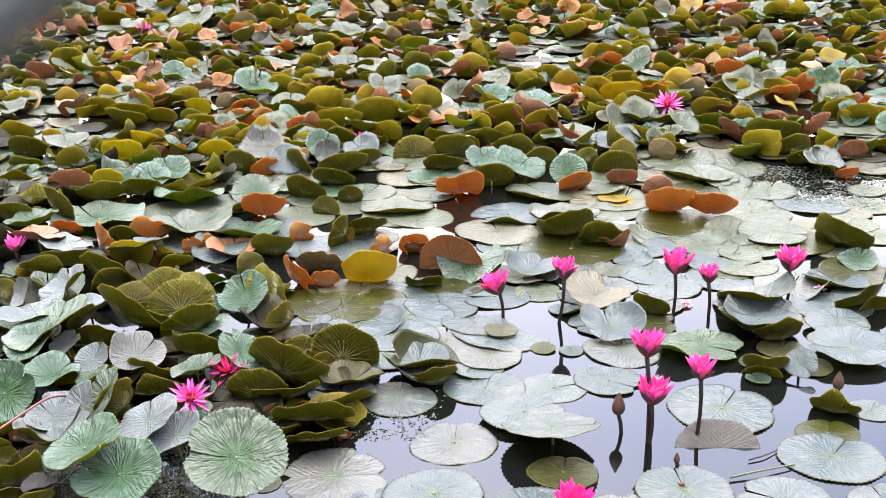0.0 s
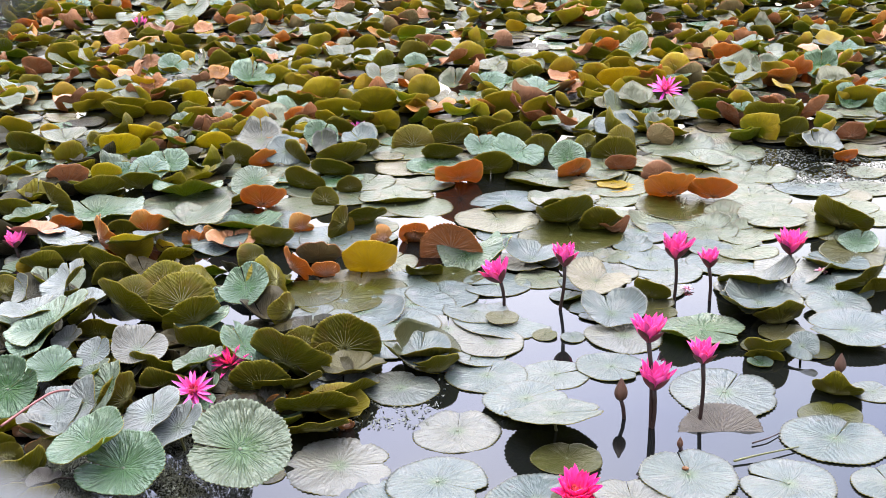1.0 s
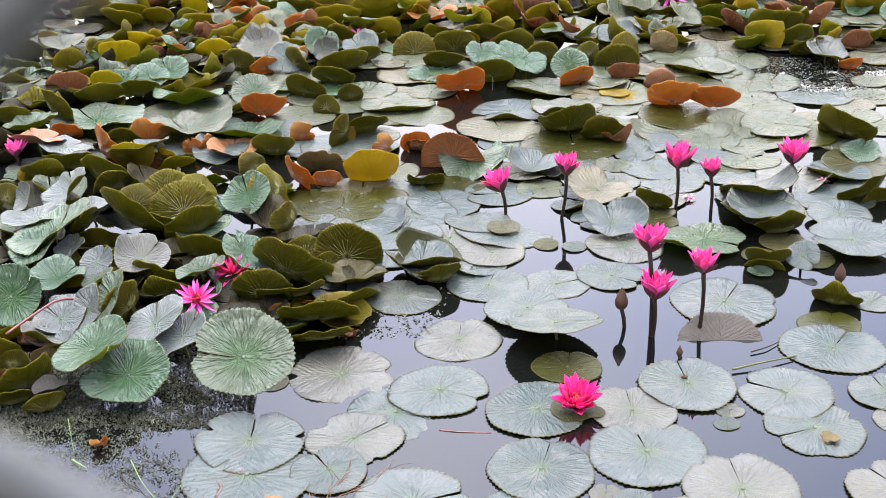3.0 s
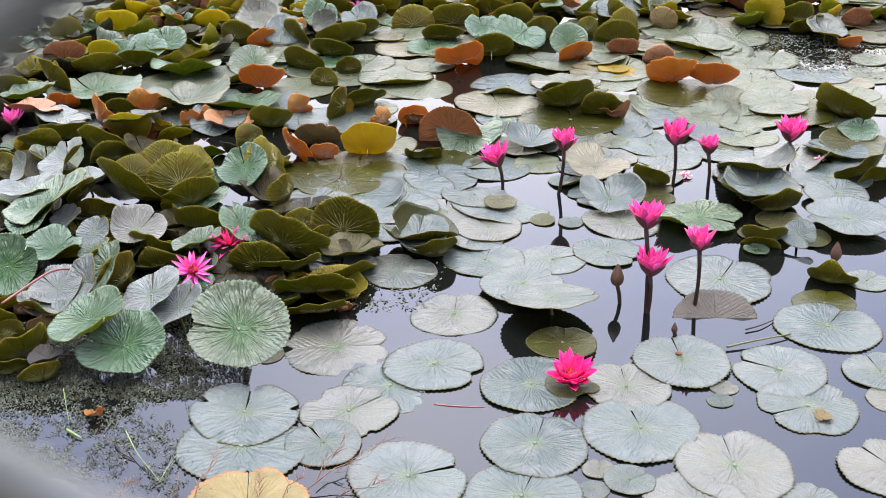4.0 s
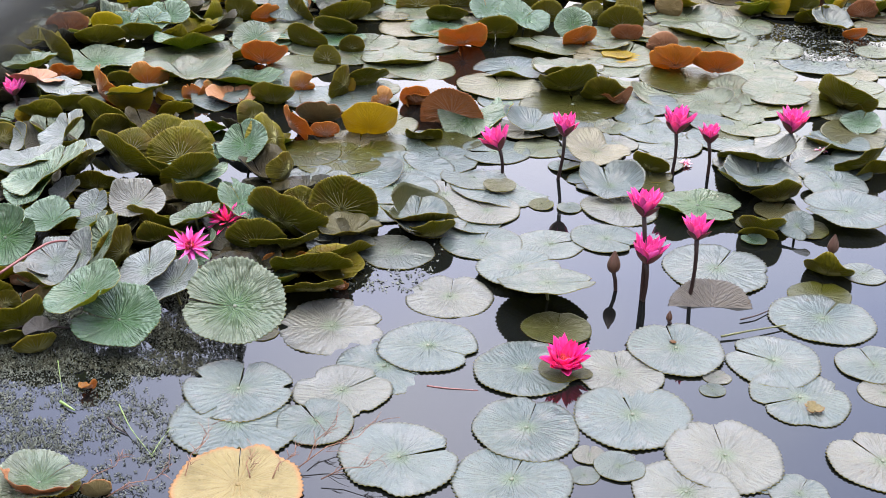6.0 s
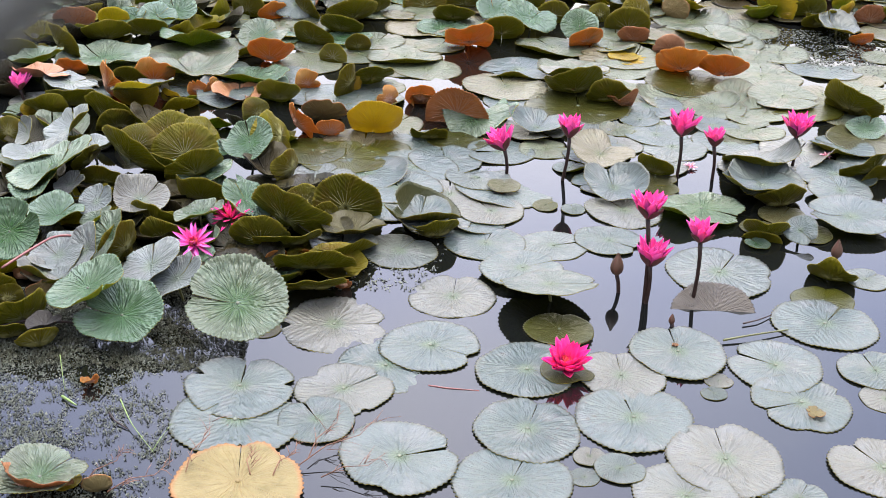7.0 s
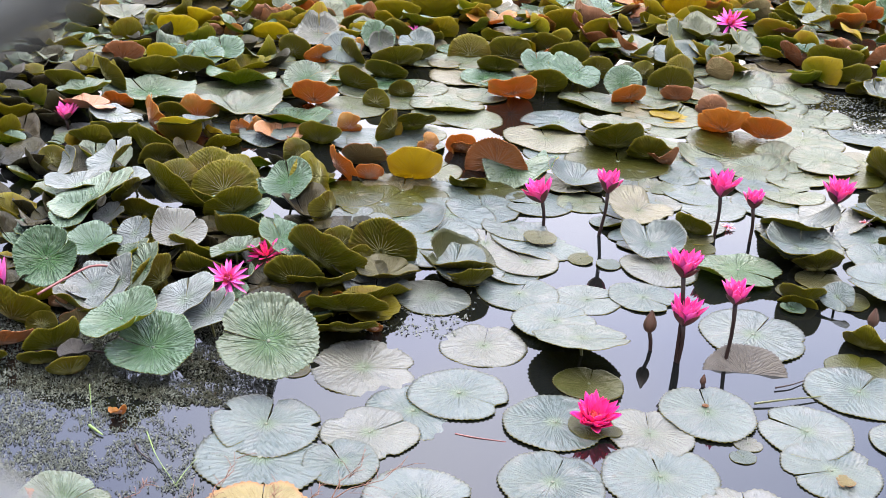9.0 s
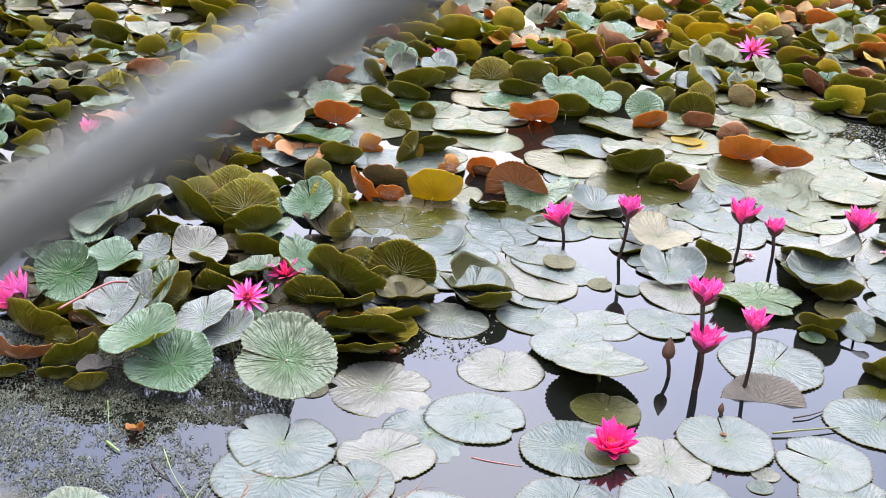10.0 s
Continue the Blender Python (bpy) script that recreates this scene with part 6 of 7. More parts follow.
lily_pad("g", -1.375, 7.298, 0.0759, 0.172, 92, 46, -65, cup=0.13, fold=0.19, bend=0.15, curl=0.26, ruffle=0.079)
lily_pad("o", -1.364, 8.133, 0.0294, 0.120, 104, -54, 0, gap=0.4, cup=0.3, fold=0.06, bend=0.05, curl=-0.01, ruffle=0.06, torn=0.1)
lily_pad("b", -2.357, 7.445, 0.0423, 0.183, 101, -55, -6, gap=0.4, cup=0.18, fold=0.05, bend=-0.03, curl=-0.07, ruffle=0.042, torn=0.1)
lily_pad("b", -2.327, 7.232, 0.0373, 0.149, 84, -60, -41, gap=0.4, cup=0.17, fold=0.13, bend=-0.03, curl=0.07, ruffle=0.072, torn=0.13)
lily_pad("d", -1.441, 6.430, 0.0338, 0.160, 110, -46, 0, gap=0.4, cup=0.24, fold=0.02, bend=0.03, curl=-0.06, ruffle=0.053)
lily_pad("d", -1.603, 6.451, 0.0432, 0.241, 81, -40, 0, gap=0.4, cup=0.13, fold=0.06, bend=-0.05, curl=-0.01, ruffle=0.047)
lily_pad("g", -0.130, 2.722, 0.0022, 0.243, -20, -0.3, 230, ruffle=0.006, cup=-0.013, gap=0.8)
lily_pad("g", -0.023, 2.821, 0.0054, 0.251, -25, -0.5, 40, ruffle=0.004, cup=-0.005, gap=0.8)
lily_pad("g", 0.030, 3.085, 0.0038, 0.234, 85, 0.7, 347, ruffle=0.012, cup=-0.014, gap=0.8)
lily_pad("g", 0.223, 3.232, 0.0222, 0.230, 30, -0.1, 122, ruffle=0.005, cup=-0.012, gap=0.8)
lily_pad("g", -0.128, 3.343, 0.0038, 0.217, 60, -0.2, 203, ruffle=0.004, cup=0.001, gap=0.8)
lily_pad("g", -0.275, 2.913, 0.0022, 0.281, 5, -0.2, 188, ruffle=0.009, cup=-0.012, gap=0.8)
lily_pad("g", -0.224, 2.607, 0.0038, 0.231, 40, 0.3, 313, ruffle=0.007, cup=0.004, gap=2, torn=0.25)
lily_pad("g", -0.458, 2.462, 0.0038, 0.293, 80, 0.1, 312, ruffle=0.008, cup=0.005, gap=2, torn=0.4)
lily_pad("g", -0.469, 2.598, 0.0070, 0.264, 88, 0.3, 34, ruffle=0.01, cup=0.004, gap=3, torn=0.45)
lily_pad("g", -0.273, 2.474, 0.0054, 0.181, 120, 0.6, 328, ruffle=0.007, cup=-0.001, gap=3)
lily_pad("g", -0.077, 2.341, 0.0070, 0.266, 20, 0.1, 26, ruffle=0.01, cup=-0.002, gap=3, torn=0.12)
lily_pad("g", 0.217, 2.727, 0.0038, 0.253, -15, -0.6, 316, ruffle=0.01, cup=0.008, gap=2)
lily_pad("g", 0.448, 2.713, 0.0054, 0.217, 92, 0.3, 326, ruffle=0.006, cup=0.005, gap=0.8)
lily_pad("g", 0.209, 2.469, 0.0054, 0.251, 75, 0.4, 207, ruffle=0.007, cup=-0.006, gap=0.8)
lily_pad("g", 0.458, 2.530, 0.0070, 0.273, 100, 0.1, 341, ruffle=0.008, cup=-0.011, gap=2)
lily_pad("g", 0.604, 2.833, 0.0086, 0.250, 95, -0.0, 258, ruffle=0.012, cup=0.002, gap=1.2)
lily_pad("g", 0.842, 2.788, 0.0054, 0.240, 150, 0.6, 294, ruffle=0.005, cup=0.002, gap=3, torn=0.06)
lily_pad("g", 1.020, 3.011, 0.0054, 0.270, 55, 0.3, 52, ruffle=0.007, cup=-0.006, gap=2)
lily_pad("g", 0.870, 2.625, 0.0038, 0.240, 200, -0.6, 192, ruffle=0.005, cup=0.0, gap=2, torn=0.2)
lily_pad("g", 0.646, 2.381, 0.0054, 0.266, 93, -0.5, 199, ruffle=0.005, cup=0.003, gap=0.8)
lily_pad("g", 0.168, 2.274, 0.0038, 0.257, 70, 0.4, 317, ruffle=0.011, cup=-0.013, gap=1.2)
lily_pad("g", 0.344, 2.373, 0.0038, 0.073, 80, -0.4, 306, ruffle=0.009, cup=-0.012, gap=3)
lily_pad("g", 0.406, 2.330, 0.0054, 0.111, 30, -0.3, 183, ruffle=0.005, cup=0.001, gap=1.2)
lily_pad("g", 0.326, 2.298, 0.0022, 0.067, 200, -0.6, 171, ruffle=0.011, cup=-0.008, gap=0.8)
lily_pad("g", 0.539, 2.245, 0.0038, 0.228, 50, -0.7, 101, ruffle=0.008, cup=0.011, gap=0.8)
lily_pad("g", 0.994, 2.371, 0.0054, 0.231, 120, 0.2, 59, ruffle=0.012, cup=-0.002, gap=2)
lily_pad("g", 1.081, 2.658, 0.0022, 0.123, 40, 0.5, 307, ruffle=0.009, cup=0.005, gap=3)
lily_pad("g", 1.091, 2.786, 0.0038, 0.184, 100, -0.4, 334, ruffle=0.005, cup=0.007, gap=2)
lily_pad("g", 0.786, 3.288, 0.0038, 0.305, 60, 0.5, 190, ruffle=0.009, cup=0.007, gap=2, torn=0.1)
lily_pad("g", 0.321, 3.420, 0.0022, 0.196, 20, -0.4, 294, ruffle=0.006, cup=0.004, gap=3)
lily_pad("g", 0.122, 3.417, 0.0038, 0.232, 75, 0.3, 282, ruffle=0.005, cup=0.0, gap=1.2)
lily_pad("g", 0.712, 2.293, 0.0022, 0.085, 60, 0.0, 177, ruffle=0.005, cup=-0.01, gap=3)
lily_pad("w", -0.448, 2.875, 0.0022, 0.087, 20, 0.2, 200, ruffle=0.004, cup=-0.001, gap=1.2)
lily_pad("w", 1.046, 3.143, 0.0022, 0.171, 70, -0.5, 344, ruffle=0.01, cup=0.001, gap=0.8)
lily_pad("w", 0.309, 2.931, 0.0022, 0.176, 80, -0.5, 305, ruffle=0.005, cup=0.012, gap=0.8)
lily_pad("g", 1.202, 3.280, 0.0022, 0.128, 40, -0.7, 88, ruffle=0.005, cup=0.008, gap=1.2)
lily_pad("g", 0.782, 2.254, 0.0022, 0.133, 60, 0.1, 82, ruffle=0.007, cup=-0.006, gap=0.8)
lily_pad("g", 0.686, 2.711, 0.0022, 0.069, 30, -0.4, 215, ruffle=0.011, cup=0.006, gap=1.2)
lily_pad("g", 0.666, 2.652, 0.0022, 0.063, 120, -0.5, 87, ruffle=0.007, cup=0.008, gap=3)
lily_pad("w", 0.306, 2.721, 0.0086, 0.116, 60, 0.2, 72, ruffle=0.012, cup=-0.015, gap=3)
lily_pad("w", 0.352, 2.701, 0.0102, 0.055, 200, -0.4, 130, ruffle=0.011, cup=-0.01, gap=1.2)
lily_pad("d", 1.093, 3.251, 0.0165, 0.136, 95, -46, -22, gap=0.4, cup=0.1, fold=0.15, bend=-0.06, curl=0.42, ruffle=0.048)
lily_pad("f", -0.772, 4.745, 0.0070, 0.294, 60, 0.2, 43, ruffle=0.005, cup=0.005, gap=2)
lily_pad("g", -1.002, 4.809, 0.0054, 0.330, 100, -0.4, 354, ruffle=0.005, cup=-0.005, gap=2)
lily_pad("g", -0.412, 4.590, 0.0070, 0.275, 80, -0.5, 262, ruffle=0.004, cup=-0.002, gap=0.8)
lily_pad("g", -0.194, 4.982, 0.0038, 0.272, 50, -0.3, 150, ruffle=0.005, cup=-0.006, gap=3)
lily_pad("g", -0.384, 5.116, 0.0054, 0.255, 120, -0.2, 251, ruffle=0.006, cup=0.006, gap=0.8)
lily_pad("g", -0.578, 4.973, 0.0038, 0.272, 30, -0.3, 10, ruffle=0.009, cup=-0.008, gap=2)
lily_pad("g", -1.111, 5.031, 0.0038, 0.274, 70, -0.4, 254, ruffle=0.012, cup=-0.001, gap=2)
lily_pad("g", -0.532, 5.209, 0.0054, 0.259, 20, 0.3, 157, ruffle=0.011, cup=-0.006, gap=0.8)
lily_pad("g", -0.156, 5.223, 0.0038, 0.260, 80, -0.2, 39, ruffle=0.01, cup=-0.015, gap=3)
lily_pad("g", -0.896, 5.125, 0.0054, 0.256, 60, -0.3, 129, ruffle=0.006, cup=0.009, gap=2)
lily_pad("g", -0.650, 4.817, 0.0054, 0.220, 100, -0.7, 252, ruffle=0.005, cup=0.001, gap=0.8)
lily_pad("g", -0.271, 4.733, 0.0038, 0.195, 40, 0.4, 131, ruffle=0.005, cup=-0.008, gap=0.8)
lily_pad("t", -0.413, 2.224, 0.0102, 0.286, 96, 0.4, 175, ruffle=0.03, cup=-0.0, gap=0.6, torn=0.16)
lily_pad("f", -0.819, 2.186, 0.0305, 0.189, 53, -5, -11, cup=0.15, fold=0.16, bend=-0.05, curl=-0.16, ruffle=0.048)
lily_pad("b", -0.819, 2.149, 0.0262, 0.152, 104, -45, -4, gap=0.4, cup=0.23, fold=0.11, bend=-0.11, curl=0.39, ruffle=0.08, torn=0.17)
lily_pad("t", -0.697, 2.170, 0.0194, 0.065, 89, -72, 18, gap=0.4, cup=0.31, fold=0.06, bend=-0.05, curl=0.19, ruffle=0.09, torn=0.22)
lily_pad("y", -0.688, 2.191, 0.0159, 0.037, 81, -82, 30, gap=0.4, cup=0.19, fold=0.04, bend=-0.09, curl=0.07, ruffle=0.088)
lily_pad("d", -1.208, 2.951, 0.0336, 0.194, 78, -49, -13, gap=0.4, cup=0.31, fold=0.11, bend=0.11, curl=0.1, ruffle=0.076)
lily_pad("b", -1.194, 2.830, 0.0257, 0.148, 104, -45, 4, gap=0.4, cup=0.29, fold=0.13, bend=-0.04, curl=-0.18, ruffle=0.12, torn=0.18)
lily_pad("d", -1.202, 2.746, 0.0186, 0.105, 85, -48, 22, gap=0.4, cup=0.15, fold=0.12, bend=-0.08, curl=0.25, ruffle=0.047)
lily_pad("d", 0.470, 4.669, 0.0440, 0.223, 87, -39, 10, gap=0.4, cup=0.29, fold=0.14, bend=0.08, curl=-0.04, ruffle=0.079)
lily_pad("g", 0.475, 4.859, 0.0373, 0.279, 42, -14, -14, cup=0.11, fold=0.15, bend=-0.07, curl=-0.24, ruffle=0.081)
lily_pad("d", 0.595, 4.625, 0.0294, 0.174, 93, -39, 10, gap=0.4, cup=0.13, fold=0.04, bend=0.1, curl=0.35, ruffle=0.078)
lily_pad("g", 1.027, 3.867, 0.0294, 0.250, 85, -7, -21, cup=0.25, fold=0.01, bend=-0.16, curl=-0.06, ruffle=0.073)
lily_pad("d", 1.051, 3.728, 0.0242, 0.165, 91, -43, 9, gap=0.4, cup=0.25, fold=0.09, bend=0.09, curl=0.38, ruffle=0.077)
lily_pad("d", 0.960, 3.508, 0.0189, 0.141, 78, -43, -11, gap=0.4, cup=0.32, fold=0.12, bend=-0.08, curl=0.11, ruffle=0.066)
lily_pad("g", 1.043, 4.029, 0.0290, 0.251, 114, -11, 2, cup=0.12, fold=0.18, bend=0.2, curl=0.38, ruffle=0.059)
lily_pad("g", 0.515, 4.082, 0.0253, 0.233, 57, 10, 56, cup=0.22, fold=0.03, bend=-0.07, curl=-0.29, ruffle=0.06)
lily_pad("f", 0.157, 4.359, 0.0302, 0.199, 43, -17, 87, cup=0.15, fold=0.06, bend=-0.15, curl=-0.26, ruffle=0.084)
lily_pad("g", 0.313, 4.319, 0.0191, 0.210, 63, -7, -82, cup=0.23, fold=0.18, bend=-0.03, curl=0.09, ruffle=0.058)
lily_pad("g", 0.534, 3.815, 0.0198, 0.205, 100, 9, 30, cup=0.18, fold=0.16, bend=-0.08, curl=0.31, ruffle=0.081)

# ---- flowers and buds ----
lily_flower(0.759, 3.968, 0.146, 0.111, 0.763, 3.968)
lily_flower(1.167, 4.092, 0.109, 0.110, 1.171, 4.092)
lily_flower(0.389, 3.903, 0.151, 0.106, 0.375, 3.903, style="bud", label="magenta water lily just opening on a dark stem")
lily_flower(0.185, 3.940, 0.084, 0.103, 0.203, 3.940, lean=(0, -24), label="magenta water lily leaning over on a bent stem")
lily_flower(0.868, 3.959, 0.118, 0.089, 0.881, 3.959, style="bud", label="magenta water lily just opening on a dark stem")
lily_flower(0.553, 3.091, 0.115, 0.100, 0.555, 3.091)
lily_flower(0.534, 3.097, 0.252, 0.095, 0.557, 3.097)
lily_flower(0.681, 3.103, 0.185, 0.084, 0.684, 3.103)
lily_flower(0.312, 2.722, 0.013, 0.130, 0.312, 2.722, style="full", lean=(17, 0), petal=PETAL_RED, label="fully open crimson-pink water lily resting on a pad", stem=False)
lily_flower(-0.688, 3.188, 0.080, 0.118, -0.689, 3.188, style="star", lean=(48, 0), petal=PETAL_PINK, label="wide open pink water lily with thin petals")
lily_flower(-0.623, 3.410, 0.052, 0.118, -0.620, 3.436, style="star", lean=(12, -10), petal=PETAL_RED, label="red water lily half hidden behind olive pads")
lily_flower(-1.563, 4.444, 0.044, 0.082, -1.553, 4.444, style="cup", petal=PETAL_PINK, label="small pink water lily among withered pads")
lily_flower(-1.255, 3.004, 0.073, 0.135, -1.228, 3.004, style="cup", petal=PETAL_PINK, lean=(10, -30), label="pink water lily drooping between pads")
lily_flower(1.133, 6.454, 0.098, 0.167, 1.147, 6.454, style="star", lean=(30, 0), petal=PETAL_PINK, label="wide open pink water lily far out among olive pads")
lily_flower(-1.988, 8.564, 0.053, 0.112, -1.984, 8.564, style="bud", petal=PETAL_PINK, label="small pink water lily far out among pads")
lily_flower(-0.405, 6.053, 0.017, 0.120, -0.405, 6.053, style="star", petal=PETAL_PINK, label="small pink water lily low among pads")
lily_flower(2.079, 9.604, 0.050, 0.125, 2.083, 9.604, style="star", petal=PETAL_PINK, label="small pink water lily far out among olive pads")


lily_bud(0.474, 3.148, 0.056, 0.065, 0.485, 3.148)
lily_bud(1.122, 3.333, 0.040, 0.058, 1.121, 3.333)
lily_bud(0.606, 2.973, 0.007, 0.030, 0.606, 2.973)

lily_flower(0.816, 4.046, 0.008, 0.049, 0.817, 4.046, style="wilted", petal=PETAL_PALE, lean=(6, 0), stem=False, label="faded pale pink flower lying at the water's surface")
lily_flower(1.308, 4.187, 0.008, 0.047, 1.309, 4.187, style="wilted", petal=PETAL_PALE, lean=(6, 0), stem=False, label="faded pale pink flower lying at the water's surface")

# ---- the crowded far field, past counting ----
def one_leaf(rng, x, y, pair, tilt, turn, z, size, store, warp=1.0):
    v, f, i, uv = leaf_shape(rng, size / 2, segs=18, rings=(0.4, 0.75, 1.0), gap=3.0, cup=warp * rng.uniform(-0.15, 0.5), fold=warp * max(0.0, rng.normal(0.06, 0.2)), ruffle=0.15 if pair[0] in (3, 4, 5) else 0.08 * (warp + 0.1), torn=0.4 if pair[0] in (3, 4, 5) else 0.16 * warp, teeth=0.0, bend=warp * rng.uniform(-0.3, 0.3), curl=warp * rng.uniform(-0.5, 0.8))
    m = pose(x, y, z, 0, 0, turn) @ pose(0, 0, 0, tilt, warp * rng.normal(0, 14), 0) @ pose(0, 0, 0, 0, 0, rng.uniform(90, 270))
    add_leaf(m, (v, f, i, uv), pair, store)


def pick(rng):
    """Top and underside for a leaf of the crowd."""
    w = rng.random()
    return next(p for q, p in ((0.92, (3, 3)), (0.885, (4, 4)), (0.825, (5, 5)), (0.795, (7, 7)), (0.76, (6, 6)), (0.62, (2, 1)), (0.50, (2, 8)), (0.30, (0, 8)), (-1, (0, 1))) if w > q)


def crowd():
    rng = np.random.default_rng(11)
    store = crowd_store
    # flat pads on the water below, then the crowd that stands up out of them
    for _ in range(3100):
        y = rng.uniform(5.25 ** 1.5, 14.5 ** 1.5) ** (2 / 3)
        x = rng.uniform(-0.5, 0.5) * (y + 1.0)
        if not (1.35 < x < 2.05 and y < 5.65) and not any((x - px) ** 2 + (y - py) ** 2 < (0.36 * s) ** 2 for px, py, s in placed if abs(y - py) < 0.2):
            # a third of the farther flats are near-black, painting the shaded gaps
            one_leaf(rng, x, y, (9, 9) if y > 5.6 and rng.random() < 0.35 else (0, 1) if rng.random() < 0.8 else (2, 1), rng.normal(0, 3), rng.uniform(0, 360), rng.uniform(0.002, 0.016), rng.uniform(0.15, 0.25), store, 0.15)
    made = 0
    while made < 4700:
        y = math.sqrt(rng.uniform(5.8 ** 2, 15.0 ** 2))
        x = rng.uniform(-0.5, 0.5) * (y + 1.0)
        bare = noise.noise((x * 0.9, y * 0.9, 4.0)) < -0.42
        if bare or any((x - px) ** 2 + (y - py) ** 2 < (0.26 * s) ** 2 for px, py, s in placed if abs(y - py) < 0.3):
            made += 0.2
            continue
        made += 1
        mode = rng.random()
        if mode < 0.80:
            tilt, z = -rng.uniform(14, 46) - (18 if rng.random() < 0.2 else 0), rng.uniform(0.015, 0.08)
        else:
            tilt, z = rng.uniform(0, 32), rng.uniform(0.03, 0.10)
        one_leaf(rng, x, y, pick(rng), tilt, rng.normal(0, 30), z * 0.85, rng.uniform(0.10, 0.20), store)
    near = []
    for _ in range(3000):
        y = math.sqrt(rng.uniform(3.4 ** 2, 6.0 ** 2))
        x = rng.uniform(-0.5, 0.5) * (y + 0.6)
        if x > 0.10 or y < 3.45 or (y > 4.25 and x > -0.95) or any((x - px) ** 2 + (y - py) ** 2 < (0.50 * s) ** 2 for px, py, s in placed + near if abs(y - py) < 0.3):
            continue
        size = rng.uniform(0.11, 0.18)
        near.append((x, y, size * 0.8))
        up = rng.random() < 0.5
        # half the fill is near-black, as the gaps lie in shade
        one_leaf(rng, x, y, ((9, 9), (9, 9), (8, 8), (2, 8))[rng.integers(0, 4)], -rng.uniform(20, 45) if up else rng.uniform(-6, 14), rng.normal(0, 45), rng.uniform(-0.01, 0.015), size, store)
    near = []
    for _ in range(900):
        x, y = rng.uniform(-1.35, -0.28), rng.uniform(3.10, 3.75)
        if any((x - px) ** 2 + (y - py) ** 2 < (0.36 * s) ** 2 for px, py, s in placed + near):
            continue
        size = rng.uniform(0.10, 0.19)
        near.append((x, y, size * 1.1))
        # mostly near-black fill again, shade painted below the left cluster
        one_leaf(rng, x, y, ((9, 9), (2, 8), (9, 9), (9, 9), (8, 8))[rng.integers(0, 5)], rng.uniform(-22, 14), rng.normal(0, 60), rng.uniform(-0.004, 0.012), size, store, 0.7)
    V, Fc, I, UV = store
    ob = mesh_object("crowded_lily_pads", np.concatenate(V).tolist(), Fc, [WARM_TOP, OLIVE, FRESH, ORANGE, PINKISH, BROWN, TAN, YELLOW, OLIVE_DARK, GAP_SHADE], I, UV)
    tagged(ob, "crowded olive, green and orange lily pads covering the far water", "lily pads", kind="stuff")


crowd()

# ---- floating weed, stalks, twigs and fallen bits ----


def weed(seed, count, x0, x1, y0, y1, thin, size, name, label, mat=WEED):
    """Small curled leaflets lying in clumps on the water; thin: how they thin out to the right."""
    rng = np.random.default_rng(seed)
    V, Fc = [], []
    while len(Fc) < count * 4:
        x, y = rng.uniform(x0, x1), rng.uniform(y0, y1)
        k = noise.noise((x * 9, y * 9, seed)) * 0.5 + noise.noise((x * 30, y * 30, seed)) * 0.45 + 0.5
        if rng.random() > k * 1.1 - thin * ((x - x0) / (x1 - x0)) ** 2:
            continue
        a, q, h = rng.uniform(0, 6.28), rng.uniform(*size), rng.uniform(0.001, 0.007)
        c, s = math.cos(a) * q, math.sin(a) * q
        n = len(V)
        V += [(x - c, y - s, 0.001), (x - s * 0.4, y + c * 0.4, h), (x + s * 0.4, y - c * 0.4, h * 0.6), (x + c, y + s, 0.002 + h * rng.uniform(0, 1)), (x, y, h * 0.4), (x + c * 0.5 - s * 0.5, y + s * 0.5 + c * 0.5, 0.001)]
        Fc += [(n, n + 2, n + 1), (n + 1, n + 2, n + 3), (n, n + 4, n + 5), (n + 4, n + 3, n + 5)]
    ob = mesh_object(name, V, Fc, [mat], smooth=False)
    tagged(ob, label, "water weed", kind="stuff")


def stalk(name, points, radius, mat, label, category="stalk", taper=0.6):
    pts = [Vector(p) for p in points]
    fine = []
    for i in range(len(pts) - 1):
        for k in range(5):
            u = k / 5
            fine.append(pts[i].lerp(pts[i + 1], u))
    fine.append(pts[-1])
    for _ in range(2):
        fine = [fine[0]] + [(fine[i - 1] + fine[i] * 2 + fine[i + 1]) / 4 for i in range(1, len(fine) - 1)] + [fine[-1]]
    v, f = tube_shape(fine, [radius * (1 - (1 - taper) * i / (len(fine) - 1)) for i in range(len(fine))], 6)
    return tagged(mesh_object(name, v, f, [mat]), label, category)


def twig(x, y, reach, turn, seed):
    """A fine forked reddish twig with small side shoots, lying on the leaves."""
    rng = np.random.default_rng(seed)
    root = tagged(new("twig"), "fine reddish-brown dead twig with side shoots", "twig", "dead twigs by the water")
    root.matrix_world = pose(x, y, 0.012, 0, 0, turn)
    main = [(0, 0, 0), (reach * 0.35, 0.01, reach * 0.12), (reach * 0.7, -0.008, reach * 0.2), (reach, 0.012, reach * 0.32)]
    v, f = tube_shape(main, [0.0015, 0.0012, 0.0009, 0.0005], 5)
    mesh_object("stem", v, f, [TWIG], parent=root)
    for k in range(9):
        u = rng.uniform(0.15, 0.95)
        b = Vector((reach * u, 0, reach * 0.3 * u))
        a, q = rng.uniform(-1.2, 1.2), rng.uniform(0.15, 0.35) * reach
        e = b + Vector((math.cos(a) * q * 0.7, math.sin(a) * q, rng.uniform(0, 0.6) * q))
        v, f = tube_shape([b, (b + e) / 2 + Vector((0, 0, 0.004)), e], [0.0008, 0.0007, 0.0004], 4)
        mesh_object("shoot", v, f, [TWIG], parent=root)
    return root


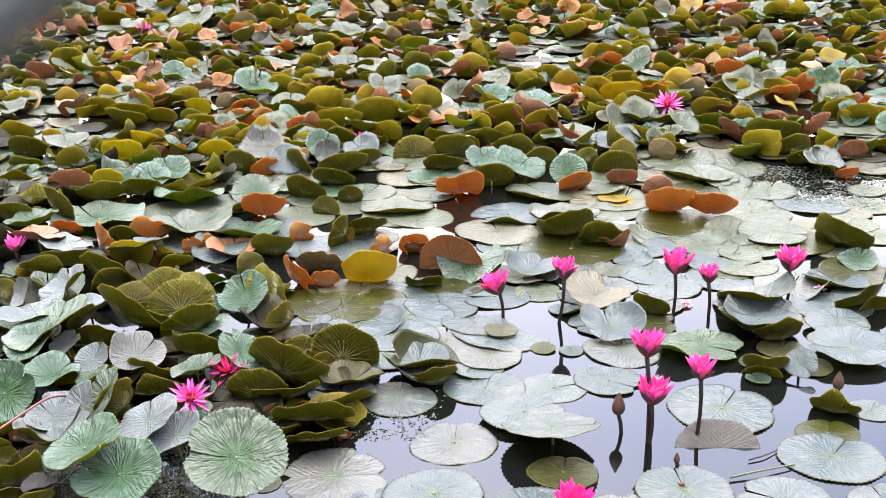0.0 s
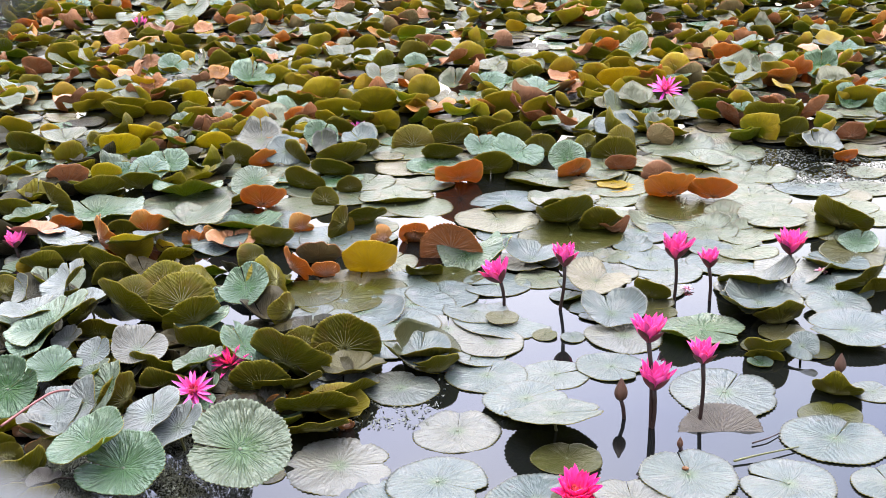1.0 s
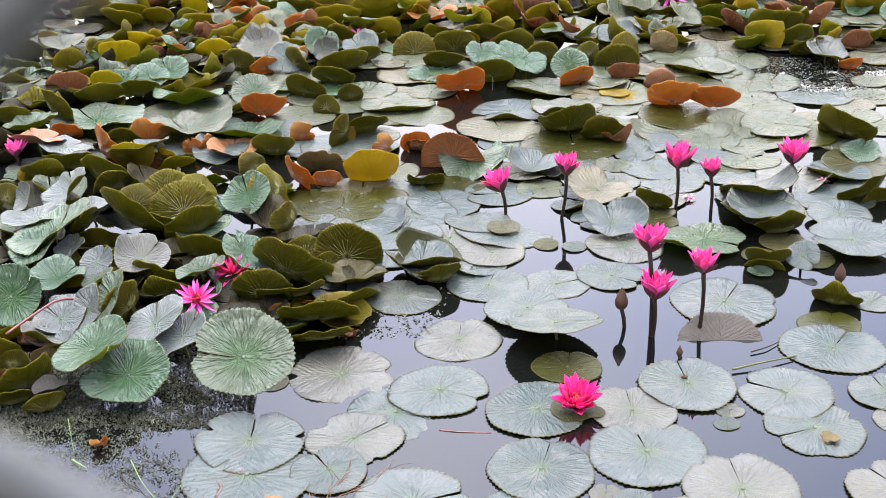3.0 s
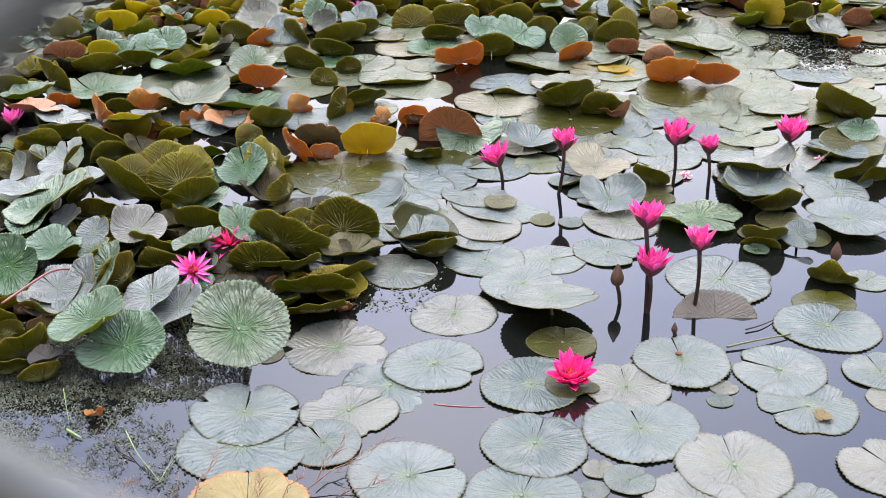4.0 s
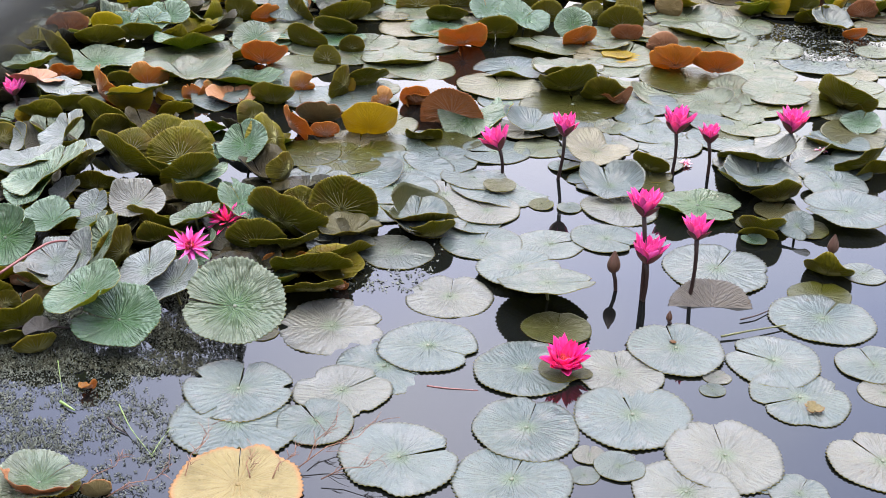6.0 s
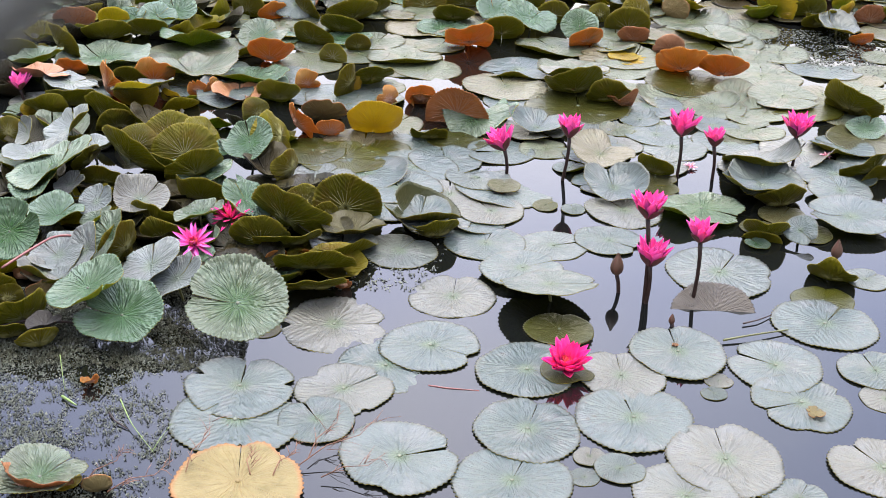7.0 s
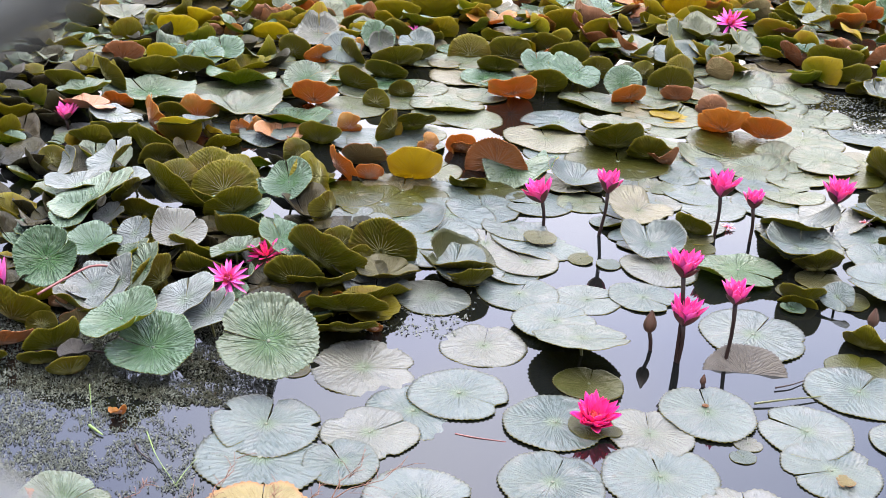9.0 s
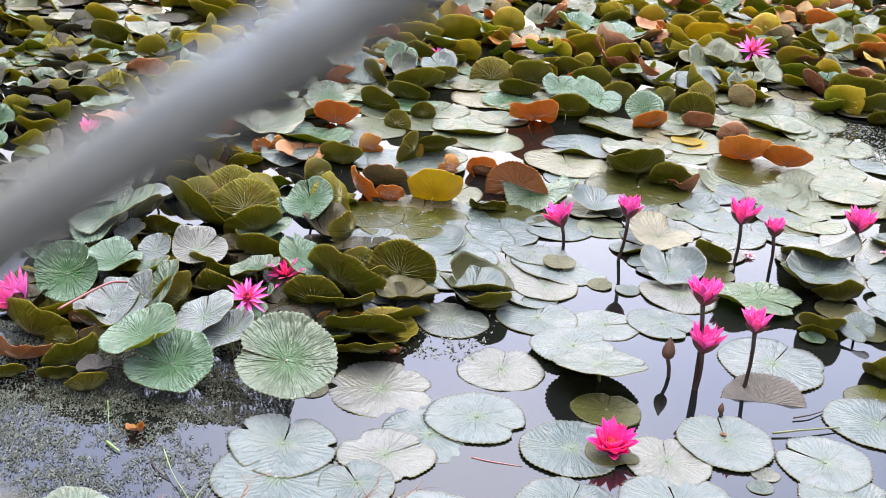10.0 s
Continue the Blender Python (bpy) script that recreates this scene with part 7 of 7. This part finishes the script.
weed(1, 36000, -1.40, -0.52, 2.05, 3.05, 0.6, (0.0012, 0.0042), "floating_weed", "grey-green weed floating in clumps on the water")
# this strip also darkens the pads' edge, shade given as weed colour
weed(3, 16000, -1.10, -0.48, 2.66, 3.12, 0.2, (0.0016, 0.0050), "floating_weed", "dense dark weed under the edge of the pads, shade in its colour", WEED_SHADED)
weed(2, 500, -0.32, 0.02, 3.10, 3.40, 0.6, (0.003, 0.007), "floating_weed", "thin scatter of grey-green weed on the water")

weed(4, 3500, 1.30, 2.10, 5.05, 5.7, 0.0, (0.003, 0.009), "floating_weed", "speckled weed on a patch of bright water")

stalk("petiole", [(0.730, 2.897, 0.008), (0.800, 2.920, 0.012), (0.911, 2.964, 0.008)], 0.0035, STEM_GREEN, "pale floating leaf stalk lying across the water")
stalk("petiole", [(0.798, 2.991, 0.006), (0.842, 3.010, 0.008), (0.885, 3.046, 0.005)], 0.0025, STEM, "thin dark leaf stalk on the water")
stalk("petiole", [(-0.022, 2.641, 0.000), (0.022, 2.631, 0.001), (0.100, 2.626, 0.000)], 0.0024, STEM_RED, "reddish leaf stalk at the water's surface")
stalk("petiole", [(-1.143, 2.966, 0.100), (-1.095, 3.021, 0.120), (-1.054, 3.100, 0.125), (-1.032, 3.127, 0.120), (-1.014, 3.168, 0.100)], 0.0040, STEM_RED, "thick red arching flower stalk over pads", taper=0.8)
stalk("petiole", [(-1.113, 2.802, 0.02), (-1.036, 2.830, 0.03), (-0.894, 2.835, 0.02)], 0.005, STEM, "dark leaf stalk under the pads")
stalk("grass_blade", [(-0.723, 2.484, 0.03), (-0.683, 2.412, 0.015), (-0.608, 2.315, 0.004)], 0.0017, GRASS, "pale green grass blade bent onto the water", "grass blade", 0.3)
stalk("grass_blade", [(-0.902, 2.633, 0.05), (-0.889, 2.596, 0.03), (-0.875, 2.560, 0.0)], 0.0014, GRASS, "short green shoot rising from the weed", "grass blade", 0.4)
stalk("grass_blade", [(-0.871, 2.525, 0.006), (-0.850, 2.506, 0.008), (-0.829, 2.493, 0.004)], 0.0038, GRASS, "yellow-green leaf scrap on the weed", "grass blade", 0.5)
stalk("grass_blade", [(-0.617, 2.332, 0.004), (-0.606, 2.374, 0.012), (-0.591, 2.412, 0.02)], 0.001, GRASS, "thin pale grass stem by the weed", "grass blade", 0.5)
stalk("twig", [(-0.747, 2.468, 0.004), (-0.726, 2.434, 0.006), (-0.689, 2.408, 0.003)], 0.0022, STEM, "dark broken twig on the weed", "twig", 0.6)
twig(-0.291, 2.287, 0.20, 30, 21)
twig(-0.275, 2.307, 0.16, 65, 22)
twig(-0.239, 2.247, 0.14, 10, 23)
twig(-0.528, 2.247, 0.15, 75, 24)
twig(-0.390, 2.247, 0.10, 95, 25)
twig(-0.342, 2.247, 0.10, 60, 26)
twig(-0.733, 2.185, 0.12, 50, 27)
twig(-0.676, 2.169, 0.14, 20, 28)
